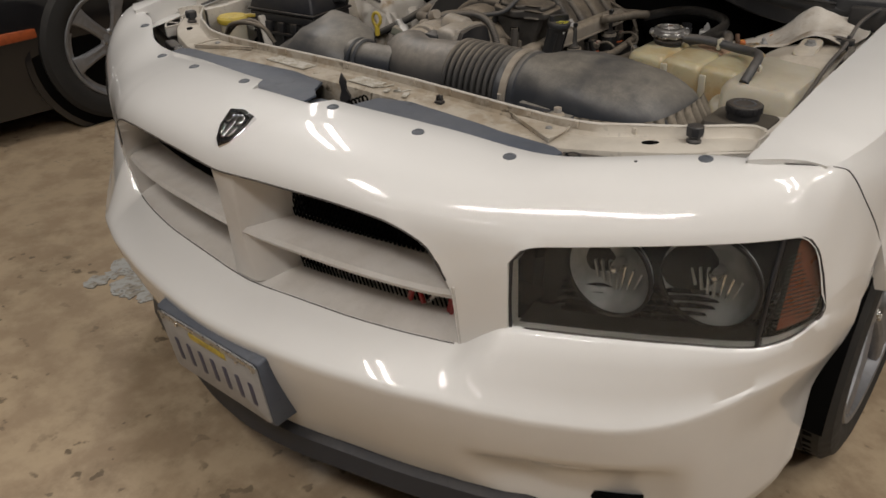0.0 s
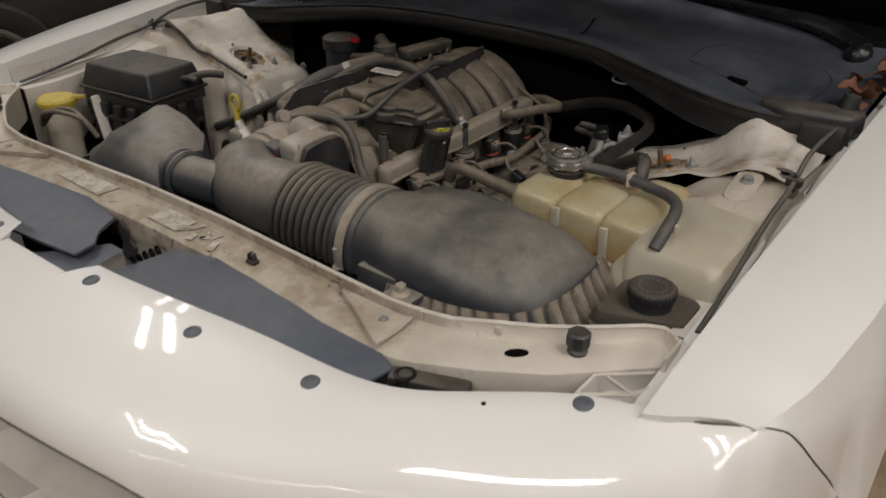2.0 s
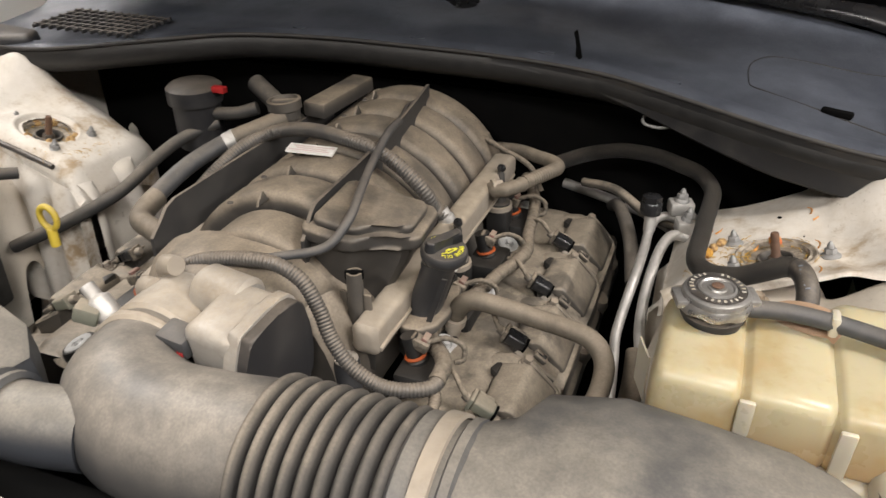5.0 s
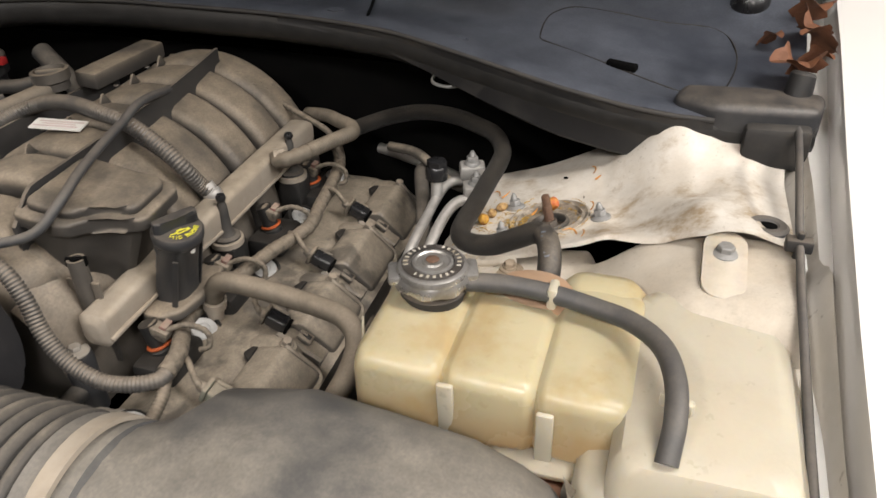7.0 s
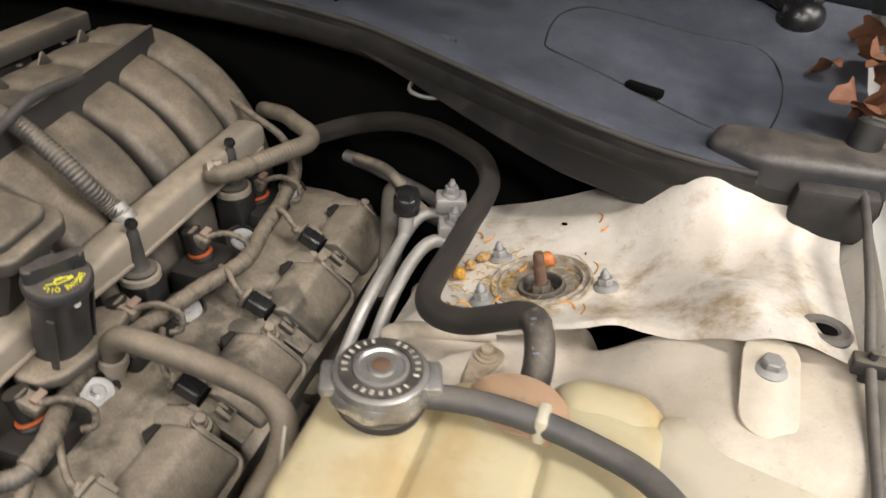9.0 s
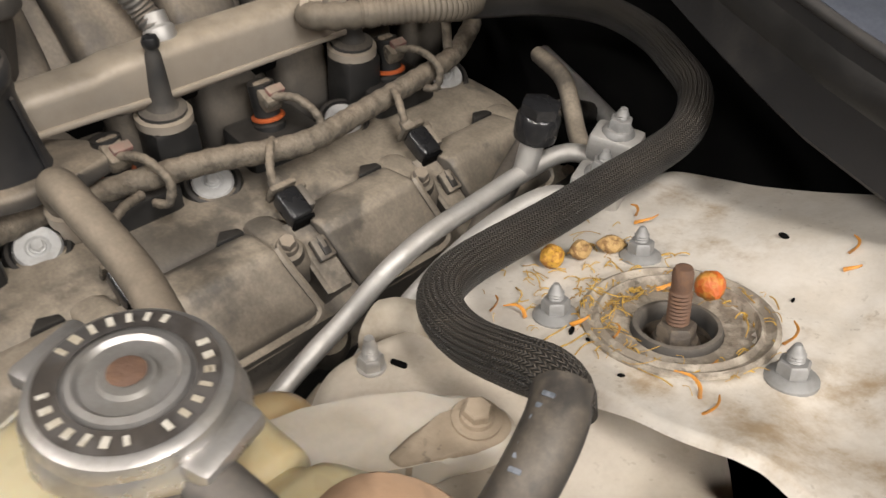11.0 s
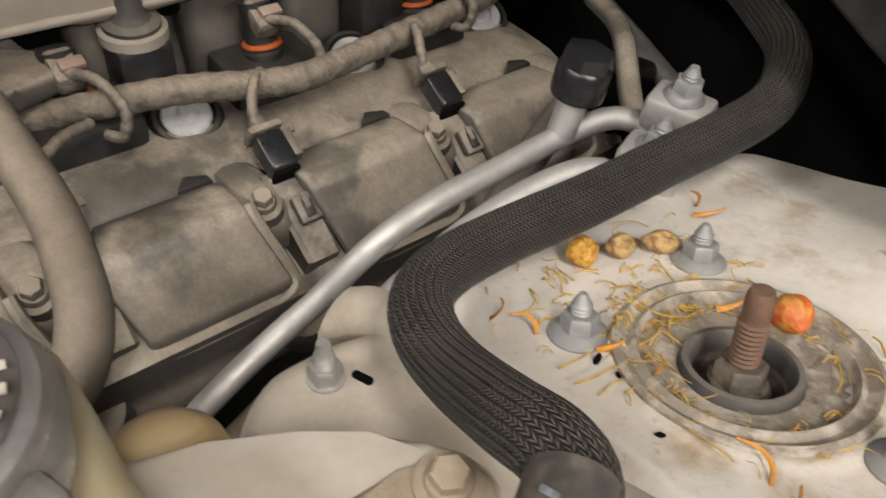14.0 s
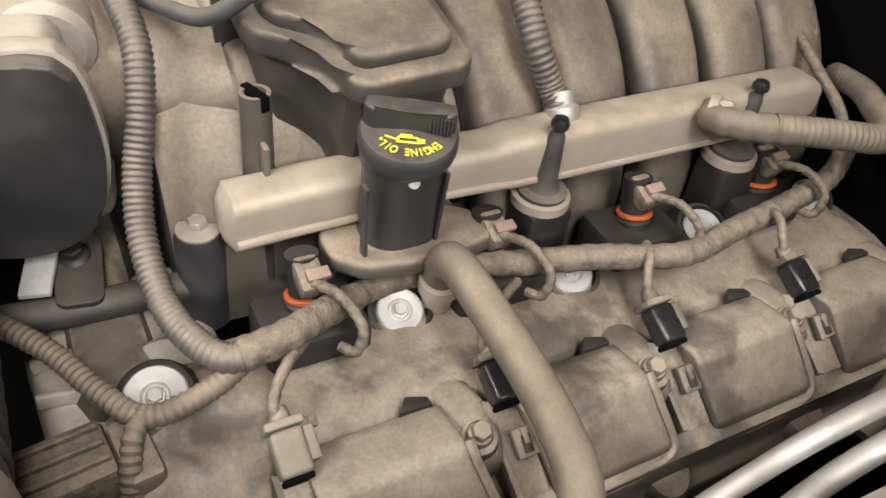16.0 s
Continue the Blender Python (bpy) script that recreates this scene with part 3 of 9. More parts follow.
# ---- the workshop ----
def room():
    solid("floor", box((0, 1.5, -0.1), (14, 14, 0.2)), M_FLOOR, "bare brown stained concrete workshop floor", "floor", kind="structure")
    for name, c, s in (("wall_north", (0, 8.6, 1.45), (14.4, 0.2, 2.9)), ("wall_south", (0, -5.6, 1.45), (14.4, 0.2, 2.9)),
                       ("wall_east", (7.1, 1.5, 1.45), (0.2, 14, 2.9)), ("wall_west", (-7.1, 1.5, 1.45), (0.2, 14, 2.9))):
        solid(name, box(c, s), M_WALL, "plain painted workshop wall", "wall", kind="structure")
    solid("ceiling", box((0, 1.5, CEILING + 0.1), (14.4, 14.4, 0.2)), M_WALL, "plain workshop ceiling", "ceiling", kind="structure")
    for fx, fy, turn, length, watts in FIXTURES:
        # includes the added fill at x 3.3, which stands for daylight
        lamp = thing("ceiling_light", (fx, fy, CEILING - 0.1), "white twin-tube strip light on the ceiling", "light", "ceiling lights")
        part("housing", box((fx, fy, CEILING - 0.05), (length + 0.1, 0.34, 0.1), 0.01, (0, 0, turn)), M_WHITE, lamp)

    rnd = random.Random(3)
    for x, y, r in ((-0.95, 0.0, 0.13), (-1.35, 0.35, 0.12)):
        for k in range(9):
            cx, cy = x + rnd.uniform(-r, r), 0.21 + y + rnd.uniform(-r, r) * 0.8
            rr = r * rnd.uniform(0.18, 0.45)
            poly = [(cx + rr * (1 + 0.45 * math.sin(5 * a + k) * rnd.random()) * math.cos(a), cy + rr * (1 + 0.4 * rnd.random()) * math.sin(a)) for a in linspace(0, 2 * math.pi, 27)[:-1]]
            solid("paint_stain", prism(poly, 0.0004, 0.0016 + 0.0004 * k), M_STAIN, "pale dried paint stain on the concrete floor", "stain", "paint stains")


room()

# ---- the white car: front bumper cover ----
KEY_X = [0, 0.045, 0.12, 0.24, 0.34, 0.40, 0.432, 0.447, 0.485, 0.524, 0.538, 0.56, 0.60, 0.70, 0.754, 0.80, 0.834, 0.85, 0.868, 0.880, 0.892, 0.908, 0.918]
# x: rear edge y, z; opening top y, z; opening bottom y, z; crease y, z; lower edge y, z
PROFILE = [
    (0.000, 0.149, 0.797, -0.042, 0.705, -0.015, 0.478, -0.112, 0.432, -0.052, 0.210),
    (0.045, 0.149, 0.797, -0.041, 0.708, -0.014, 0.480, -0.111, 0.433, -0.049, 0.210),
    (0.120, 0.150, 0.796, -0.037, 0.713, -0.010, 0.486, -0.106, 0.436, -0.040, 0.209),
    (0.240, 0.166, 0.792, -0.026, 0.716, 0.000, 0.492, -0.092, 0.440, -0.012, 0.207),
    (0.340, 0.184, 0.786, -0.008, 0.708, 0.018, 0.495, -0.072, 0.444, 0.012, 0.206),
    (0.400, 0.192, 0.781, 0.010, 0.685, 0.034, 0.496, -0.056, 0.444, 0.030, 0.205),
    (0.432, 0.196, 0.778, 0.024, 0.648, 0.044, 0.496, -0.045, 0.444, 0.040, 0.205),
    (0.447, 0.197, 0.777, 0.033, 0.600, 0.049, 0.497, -0.039, 0.444, 0.044, 0.205),
    (0.485, 0.200, 0.778, 0.048, 0.640, 0.058, 0.525, -0.024, 0.442, 0.058, 0.204),
    (0.524, 0.203, 0.782, 0.066, 0.664, 0.070, 0.549, -0.007, 0.439, 0.072, 0.204),
    (0.538, 0.208, 0.7835, 0.0735, 0.686, 0.076, 0.5495, 0.001, 0.437, 0.0795, 0.2036),
    (0.560, 0.216, 0.786, 0.086, 0.694, 0.086, 0.550, 0.014, 0.434, 0.092, 0.203),
    (0.600, 0.242, 0.790, 0.108, 0.698, 0.104, 0.551, 0.037, 0.429, 0.115, 0.185),
    (0.700, 0.308, 0.797, 0.165, 0.709, 0.156, 0.552, 0.100, 0.424, 0.175, 0.170),
    (0.754, 0.312, 0.803, 0.198, 0.715, 0.188, 0.552, 0.141, 0.434, 0.212, 0.165),
    (0.800, 0.322, 0.803, 0.230, 0.720, 0.215, 0.552, 0.184, 0.452, 0.250, 0.162),
    (0.834, 0.342, 0.802, 0.258, 0.724, 0.240, 0.553, 0.219, 0.470, 0.285, 0.162),
    (0.850, 0.353, 0.801, 0.276, 0.725, 0.256, 0.556, 0.239, 0.482, 0.305, 0.162),
    (0.868, 0.366, 0.797, 0.303, 0.702, 0.285, 0.561, 0.268, 0.490, 0.328, 0.163),
    (0.880, 0.383, 0.778, 0.318, 0.655, 0.305, 0.570, 0.297, 0.492, 0.350, 0.166),
    (0.892, 0.408, 0.745, 0.333, 0.606, 0.329, 0.584, 0.332, 0.490, 0.374, 0.172),
    (0.908, 0.455, 0.690, 0.395, 0.622, 0.390, 0.575, 0.392, 0.480, 0.408, 0.19),
    (0.918, 0.500, 0.640, 0.472, 0.600, 0.468, 0.560, 0.462, 0.475, 0.440, 0.22),
]
ROW_TOP, ROW_MID = 12, 4
# where the nose turns over from its deck into its face, past the openings' corners
BROW = [(x, ay, az) for x, _, _, ay, az, *_ in PROFILE if x < 0.35 or x > 0.59] + [(0.40, 0.012, 0.705), (0.447, 0.034, 0.701), (0.485, 0.052, 0.698), (0.524, 0.070, 0.697), (0.56, 0.088, 0.697)]


def eased(keys, width):
    """Keys of (x, value, ...) as a line with its corners rounded over width."""
    xs = np.linspace(-1.0, 1.0, 801)
    rows = np.array([lerp_keys(keys, abs(x)) for x in xs])
    w = np.exp(-0.5 * (np.arange(-60, 61) * 0.0025 / width) ** 2)
    w /= w.sum()
    cols = [np.convolve(np.pad(c, 60, "edge"), w, "valid") for c in rows.T]
    return lambda x: [float(np.interp(x, xs, c)) for c in cols]


brow = eased(sorted(BROW), 0.032)
deck = eased([(x, ry, rz) for x, ry, rz, *_ in PROFILE], 0.028)


def bumper_column(x):
    """Points of the cover's section at x, from its rear edge down to its lower edge."""
    ry0, rz0, ay, az, by, bz, cy, cz, dy, dz = curve_keys(PROFILE, abs(x))
    (ry, rz), (vy, vz) = deck(x), brow(x)
    # past the nose's corner the rear edge meets the fender and keeps its crease
    corner = smooth(0.79, 0.83, abs(x))
    ry, rz = ry + (ry0 - ry) * corner, rz + (rz0 - rz) * corner
    vy, vz = vy + (ay - vy) * corner, vz + (az + 0.002 - vz) * corner
    if az > vz - 0.005:
        vy, vz = ay, az + 0.001
    tongue = 0.028 * smooth(0.745, 0.758, abs(x)) + 0.001
    pts = [(ry + tongue, rz - 0.35 * tongue)]
    fold, soft = smooth(0.840, 0.853, abs(x)), smooth(0.40, 0.58, abs(x))
    hy, hz = vy + 0.012 + 0.020 * soft, rz - 0.004 - 0.006 * soft
    hy, hz = hy + ((vy + ry) / 2 - hy) * fold, hz + ((vz + rz) / 2 + 0.006 - hz) * fold
    notch = 0.13 * smooth(0.088, 0.076, abs(x))
    if notch:
        pts[0] = (ry - 0.030, rz - 0.004)
    for i in range(9):
        t = notch + (1 - notch) * i / 8
        pts.append(((1 - t) ** 2 * ry + 2 * t * (1 - t) * hy + t * t * vy, (1 - t) ** 2 * rz + 2 * t * (1 - t) * hz + t * t * vz))
    for t in (0.33, 0.67, 1.0):
        pts.append((vy + (ay - vy) * t, vz + (az - vz) * t))
    for i in range(1, ROW_MID):
        t = i / ROW_MID
        pts.append((ay + (by - ay) * t, az + (bz - az) * t))
    pts += [(by, bz), (by - 0.006, bz - 0.004)] + [(by - 0.006 + (cy + 0.010 - by + 0.006) * t, bz - 0.004 + (cz + 0.009 - bz + 0.004) * t + 0.004 * math.sin(math.pi * t)) for t in (0.33, 0.67)] + [(cy + 0.010, cz + 0.009), (cy + 0.002, cz + 0.003), (cy, cz - 0.004), (cy + 0.002, cz - 0.014)]
    scoop = smooth(0.47, 0.53, abs(x)) * smooth(0.80, 0.74, abs(x))
    for t in linspace(0.12, 1.0, 12):
        y, z = cy + 0.002 + (dy - cy) * t ** 1.25, cz - 0.014 + (dz - cz + 0.014) * t
        pts.append((y + 0.022 * scoop * smooth(0.325, 0.300, z) * smooth(dz, dz + 0.05, z), z))
    return pts + [(dy + 0.03, dz - 0.004)]


def nose_height(x, y):
    """Height of the nose's deck at x, y."""
    col = bumper_column(x)[1:10]
    return lerp_keys(sorted(col), y)[0]


def columns():
    xs = []
    for a, b in zip(KEY_X[:-1], KEY_X[1:]):
        k = max(2, int((b - a) / 0.012))
        xs += [a + (b - a) * i / k for i in range(k)]
    xs.append(KEY_X[-1])
    return [-x for x in xs[:0:-1]] + xs


def in_opening(x):
    return abs(x) < 0.447 or 0.524 < abs(x) < 0.892


def bumper_cover():
    xs = columns()
    bm = bmesh.new()
    tuck = lambda x, z: x - math.copysign(0.032 * smooth(0.78, 0.918, abs(x)) * smooth(0.53, 0.36, z), x)
    g = [[bm.verts.new((tuck(x, z), y, z)) for y, z in bumper_column(x)] for x in xs]
    a, b = ROW_TOP, ROW_TOP + ROW_MID
    for i in range(len(xs) - 1):
        for j in range(len(g[0]) - 1):
            if not (a <= j < b and in_opening((xs[i] + xs[i + 1]) / 2)):
                bm.faces.new((g[i][j], g[i + 1][j], g[i + 1][j + 1], g[i][j + 1]))
    # the openings' walls go back into the car
    rim = [e for e in bm.edges if e.is_boundary and all(min(abs(v.co.z - w) for w in (0.25, 0.26)) > -1 for v in e.verts)]
    inner = [e for e in rim if all(any(v is g[i][j] for j in range(a, b + 1)) for i, v in ((next(k for k in range(len(xs)) if any(v is w for w in g[k])), v) for v in e.verts))]
    for depth, shrink in ((0.006, 0.002), (0.022, 0.003)):
        ret = bmesh.ops.extrude_edge_only(bm, edges=inner)
        moved = [v for v in ret["geom"] if isinstance(v, bmesh.types.BMVert)]
        for v in moved:
            v.co.y += depth
            v.co.z += -shrink if v.co.z > 0.61 else shrink
        inner = [e for e in ret["geom"] if isinstance(e, bmesh.types.BMEdge) and all(v in set(moved) for v in e.verts)]
    return bm


car = thing("white_car", (0, 0.9, 0), "white sedan with its bonnet up and a dusty engine bay", "car")
cover = part("bumper_cover", bumper_cover(), M_PAINT, car, "glossy white bumper cover", sharp=50)


def push_pin(x, y, r=0.0105):
    z = nose_height(x, y) - 0.0006
    bm = lathe([(r, -0.002), (r, 0.0012), (r * 0.8, 0.0026), (r * 0.45, 0.003), (r * 0.4, 0.002), (0.001, 0.002)], (x, y, z), (0, -0.12, 1), 20)
    part("push_pin", bm, M_PIN, cover, "grey plastic push pin")


for px, py in ((0.118, 0.126), (0.295, 0.140), (0.452, 0.168), (0.703, 0.290), (-0.118, 0.126), (-0.295, 0.140), (-0.452, 0.168), (-0.66, 0.262)):
    push_pin(px, py)


def lower_lip():
    rings = []
    for x in linspace(-0.62, 0.62, 61):
        _, _, _, _, _, _, _, _, dy, dz = curve_keys(PROFILE, abs(x))
        rings.append([(x, dy + 0.02, dz + 0.004), (x, dy - 0.012, dz - 0.012), (x, dy - 0.016, dz - 0.055), (x, dy + 0.02, dz - 0.075), (x, dy + 0.12, dz - 0.07), (x, dy + 0.12, dz + 0.0)])
    return loft(rings)


part("lower_lip", lower_lip(), M_LIP, car, "black plastic lower lip")


def grille(side):
    """One half of the crosshair grille: recessed walls, one bar, the mesh behind."""
    s = side
    holder = part("grille", loft([[(s * x, y, z) for x, y in ((0.0, f), (w * 0.8, f), (w, f + 0.004), (b, f + 0.085), (b, f + 0.10), (0.0, f + 0.10))]
                                  for z, f, w, b in ((0.716, -0.036, 0.034, 0.088), (0.66, -0.031, 0.026, 0.080), (0.60, -0.026, 0.024, 0.078), (0.54, -0.021, 0.027, 0.082), (0.485, -0.016, 0.034, 0.094))]), M_GREY_PAINT, car, "grey-white crosshair grille")
    # horizontal bar: a wedge with a sharp front edge
    rings = []
    for x in linspace(0.0, 0.446, 24):
        _, _, ay, az, by, bz, *_ = curve_keys(PROFILE, x)
        f = (ay + by) / 2 + 0.004
        z = 0.588 + 0.004 * math.sin(x * 7)
        rings.append([(s * x, f, z), (s * x, f + 0.006, z + 0.007), (s * x, f + 0.085, z + 0.020), (s * x, f + 0.085, z - 0.024), (s * x, f + 0.01, z - 0.012)])
    part("crossbar", loft(rings), M_GREY_PAINT, holder)
    for name, which in (("upper_shelf", 0), ("lower_shelf", 1)):
        rings = []
        for x in linspace(0.0, 0.446, 24):
            _, _, ay, az, by, bz, *_ = curve_keys(PROFILE, x)
            if which:
                rings.append([(s * x, by + 0.002, bz + 0.001), (s * x, by + 0.09, bz + 0.036), (s * x, by + 0.09, bz + 0.018), (s * x, by + 0.004, bz - 0.010)])
            else:
                rings.append([(s * x, ay + 0.004, az - 0.001), (s * x, ay + 0.09, az - 0.020), (s * x, ay + 0.09, az + 0.008), (s * x, ay + 0.006, az + 0.010)])
        part(name, loft(rings), M_GREY_PAINT, holder)
    for name, row, dz in (("upper_seam", 2, 0.0015), ("lower_seam", 4, -0.001)):
        line = [curve_keys(PROFILE, x) for x in linspace(0.0, 0.440, 20)]
        part(name, tube([(s * x, q[row] + 0.0005, q[row + 1] + dz) for x, q in zip(linspace(0.0, 0.440, 20), line)], 0.0017, 6, 0.01, steps=2), M_BLACK, holder, "dark seam round the grille opening")
    side_wall = loft([[(s * 0.4475, 0.032, 0.61), (s * 0.4475, 0.05, 0.495), (s * 0.452, 0.05, 0.495), (s * 0.452, 0.032, 0.61)],
                      [(s * 0.425, 0.12, 0.655), (s * 0.425, 0.135, 0.52), (s * 0.445, 0.135, 0.52), (s * 0.445, 0.12, 0.655)]])
    part("side_wall", side_wall, M_GREY_PAINT, holder)
    # honeycomb behind: crossing dark bars
    bm = bmesh.new()
    for k in range(46):
        x = 0.05 + 0.0085 * k
        y = 0.05 + 0.33 * x * x
        for lean in (24, -24):
            box((s * x, y + (0.001 if lean > 0 else -0.001), 0.60), (0.0025, 0.002, 0.235), 0, (0, lean, 0), bm=bm)
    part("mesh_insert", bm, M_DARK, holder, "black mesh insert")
    # added black sheet that gives the shade behind the mesh
    part("shade_backing", loft([[(s * x, 0.075 + 0.33 * x * x, 0.47), (s * x, 0.075 + 0.33 * x * x, 0.73), (s * x, 0.08 + 0.33 * x * x, 0.73), (s * x, 0.08 + 0.33 * x * x, 0.47)] for x in linspace(0.0, 0.45, 12)]), M_DARK, holder)


grille(1)
grille(-1)


def trim_badge():
    """Slanted red and chrome bars of the trim badge in the lower grille opening."""
    b = thing("trim_badge", (0.38, 0.05, 0.52), "red and chrome slanted trim badge inside the grille", "badge")
    for k, (x, w, lean, z, h, m) in enumerate(((0.335, 0.010, 20, 0.540, 0.034, M_RED), (0.352, 0.008, -30, 0.540, 0.03, M_RED), (0.372, 0.006, 42, 0.540, 0.052, M_FRAMECHROME), (0.405, 0.012, 14, 0.535, 0.034, M_RED), (0.403, 0.040, 14, 0.555, 0.010, M_RED))):
        part("bar", box((x, 0.03 + 0.33 * x * x, z), (w, 0.006, h), 0.001, (0, lean, -14)), m, b)


trim_badge()


def emblem():
    e = thing("emblem", (0, 0.0, 0.73), "chrome shield emblem on the bumper's nose", "emblem")
    m = Matrix.Translation((0.0, 0.007, 0.7665)) @ Matrix.Rotation(radians(37), 4, "X")
    out = [(-0.031, 0.030), (0.0, 0.036), (0.031, 0.030), (0.030, -0.004), (0.017, -0.030), (0.0, -0.043), (-0.017, -0.030), (-0.030, -0.004)]
    part("rim", prism(out, -0.004, 0.006, 0.0015, frame_=m), M_CHROME, e)
    part("field", prism([(x * 0.84, y * 0.84) for x, y in out], 0.004, 0.0068, 0.0005, frame_=m), M_SHINY, e)
    for pts in ([(-0.022, 0.020), (-0.008, 0.024), (-0.004, 0.010), (-0.012, 0.002), (-0.022, 0.006)], [(0.022, 0.020), (0.008, 0.024), (0.004, 0.010), (0.012, 0.002), (0.022, 0.006)], [(-0.005, 0.022), (0.005, 0.022), (0.007, -0.004), (0.004, -0.026), (-0.004, -0.026), (-0.007, -0.004)],
                [(-0.020, 0.000), (-0.010, -0.002), (-0.006, -0.020), (-0.012, -0.022), (-0.018, -0.012)], [(0.020, 0.000), (0.010, -0.002), (0.006, -0.020), (0.012, -0.022), (0.018, -0.012)]):
        part("relief", prism(pts, 0.0066, 0.0115, 0.002, frame_=m, seg=3), M_CHROME, e)


emblem()


def headlight(s):
    """Lens, dark housing, two round reflectors and the amber corner lamp."""
    h = thing("headlight", (s * 0.69, 0.2, 0.55), "hazy clear headlight with two round reflectors and an amber corner", "headlight", "headlights")

    def edge(x, inset=0.0, back=0.0):
        _, _, ay, az, by, bz, *_ = curve_keys(PROFILE, x)
        return (ay + back, az - inset), (by + back, bz + inset)

    def skin(x0, x1, inset, back, thick, n=20):
        rings = []
        for x in linspace(x0, x1, n):
            (ty, tz), (yb, zb) = edge(x, inset, back)
            e = 0.006 * math.sin(math.pi * min(max((x - 0.524) / 0.37, 0), 1))
            front = [(s * x, ty + (yb - ty) * t - e * math.sin(math.pi * t) - 0.004 * math.sin(math.pi * t), tz + (zb - tz) * t) for t in linspace(0, 1, 9)]
            rings.append(front + [(px, py + thick, pz) for px, py, pz in front[::-1]])
        return loft(rings)

    part("lens", skin(0.527, 0.832, 0.002, 0.006, 0.003), M_LENS, h, "hazy clear plastic lens")
    part("corner_lens", skin(0.838, 0.890, 0.002, 0.006, 0.003, 8), M_LENS, h, "clear corner lens")
    part("housing", skin(0.527, 0.892, 0.001, 0.095, 0.01), M_BLACKSHADE, h, "black lamp housing")
    (ty, tz), (yb, zb) = edge(0.835, 0.0, 0.004)
    part("seam", tube([(s * 0.835, ty, tz), (s * 0.8355, (ty + yb) / 2 - 0.006, (tz + zb) / 2), (s * 0.835, yb, zb)], 0.0032, 8, 0.01), M_BLACK, h)
    # black gasket round the lens
    ring = [edge(x, 0.0, 0.005)[0] + (x,) for x in linspace(0.526, 0.89, 20)] + [edge(x, 0.0, 0.005)[1] + (x,) for x in linspace(0.89, 0.526, 20)]
    ring.append(ring[0])
    part("gasket", tube([(s * x, y, z) for y, z, x in ring], 0.0028, 6, 0.012, steps=2), M_BLACK, h)
    for x, r, z in ((0.636, 0.066, 0.646), (0.757, 0.073, 0.643)):
        y = curve_keys(PROFILE, x)[2]
        axis = (0, -1, 0.0)
        bowl = lathe([(r, 0.0), (r * 1.04, -0.006), (r * 1.0, -0.012), (r * 0.92, -0.02), (r * 0.75, -0.034), (r * 0.45, -0.046), (r * 0.2, -0.05), (0.002, -0.05)][::-1], (s * x, y + 0.028, z), axis, 36, caps=False)
        bo = part("reflector", bowl, M_REFLECTOR, h, "round smoky reflector bowl")
        part("bulb", lathe([(0.004, -0.05), (0.010, -0.045), (0.010, -0.022), (0.006, -0.014), (0.001, -0.012)], (s * x, y + 0.028, z), axis, 16), M_CHROME, bo)
        part("rim_ring", lathe([(r * 1.05, -0.004), (r * 1.05, 0.001), (r * 0.98, 0.001), (r * 0.98, -0.004)], (s * x, y + 0.028, z), axis, 40, caps=False), M_BLACKSHADE, bo)
        for k in range(-3, 4):
            part("flute", box((s * (x + k * 0.011), y + 0.060, z - 0.018), (0.0035, 0.006, 0.05 - abs(k) * 0.007), 0.001, (0, 6 * k, 0)), M_CHROME if k in (1, 2) else M_REFLECTOR, bo)
    for k in range(5):
        zz = 0.566 + 0.009 * k
        part("slat", loft([[(s * x, curve_keys(PROFILE, x)[4] + 0.05 + 0.006 * k, zz), (s * x, curve_keys(PROFILE, x)[4] + 0.056 + 0.006 * k, zz + 0.002), (s * x, curve_keys(PROFILE, x)[4] + 0.07 + 0.006 * k, zz), (s * x, curve_keys(PROFILE, x)[4] + 0.07 + 0.006 * k, zz - 0.003)] for x in linspace(0.56, 0.83, 8)]), M_SHINY, h)
    part("bezel", loft([[(s * x, curve_keys(PROFILE, x)[4] + 0.02, curve_keys(PROFILE, x)[5] + 0.004), (s * x, curve_keys(PROFILE, x)[4] + 0.062, curve_keys(PROFILE, x)[5] + 0.016), (s * x, curve_keys(PROFILE, x)[4] + 0.068, curve_keys(PROFILE, x)[5] + 0.010), (s * x, curve_keys(PROFILE, x)[4] + 0.026, curve_keys(PROFILE, x)[5] - 0.002)] for x in linspace(0.53, 0.83, 14)]), M_BLACKSHADE, h)
    rings = []
    for x in linspace(0.848, 0.878, 8):
        (ty, tz), (yb, zb) = edge(x, 0.016, 0.024)
        rings.append([(s * x, ty, tz), (s * x, yb, zb), (s * x, yb + 0.02, zb), (s * x, ty + 0.02, tz)])
    amb = part("amber_reflector", loft(rings), M_AMBER, h, "amber corner reflector")
    for k in range(17):
        zz = 0.578 + 0.0072 * k
        x1 = 0.884 - 0.030 * smooth(0.58, 0.70, zz)
        ya, yb_ = curve_keys(PROFILE, 0.844), curve_keys(PROFILE, x1)
        part("louvre", cyl((s * 0.844, ya[2] * 0.5 + ya[4] * 0.5 + 0.016, zz), (s * x1, yb_[2] * 0.5 + yb_[4] * 0.5 + 0.018, zz + 0.003), 0.0010, n=6), M_BLACKSHADE, amb)


headlight(1)
headlight(-1)


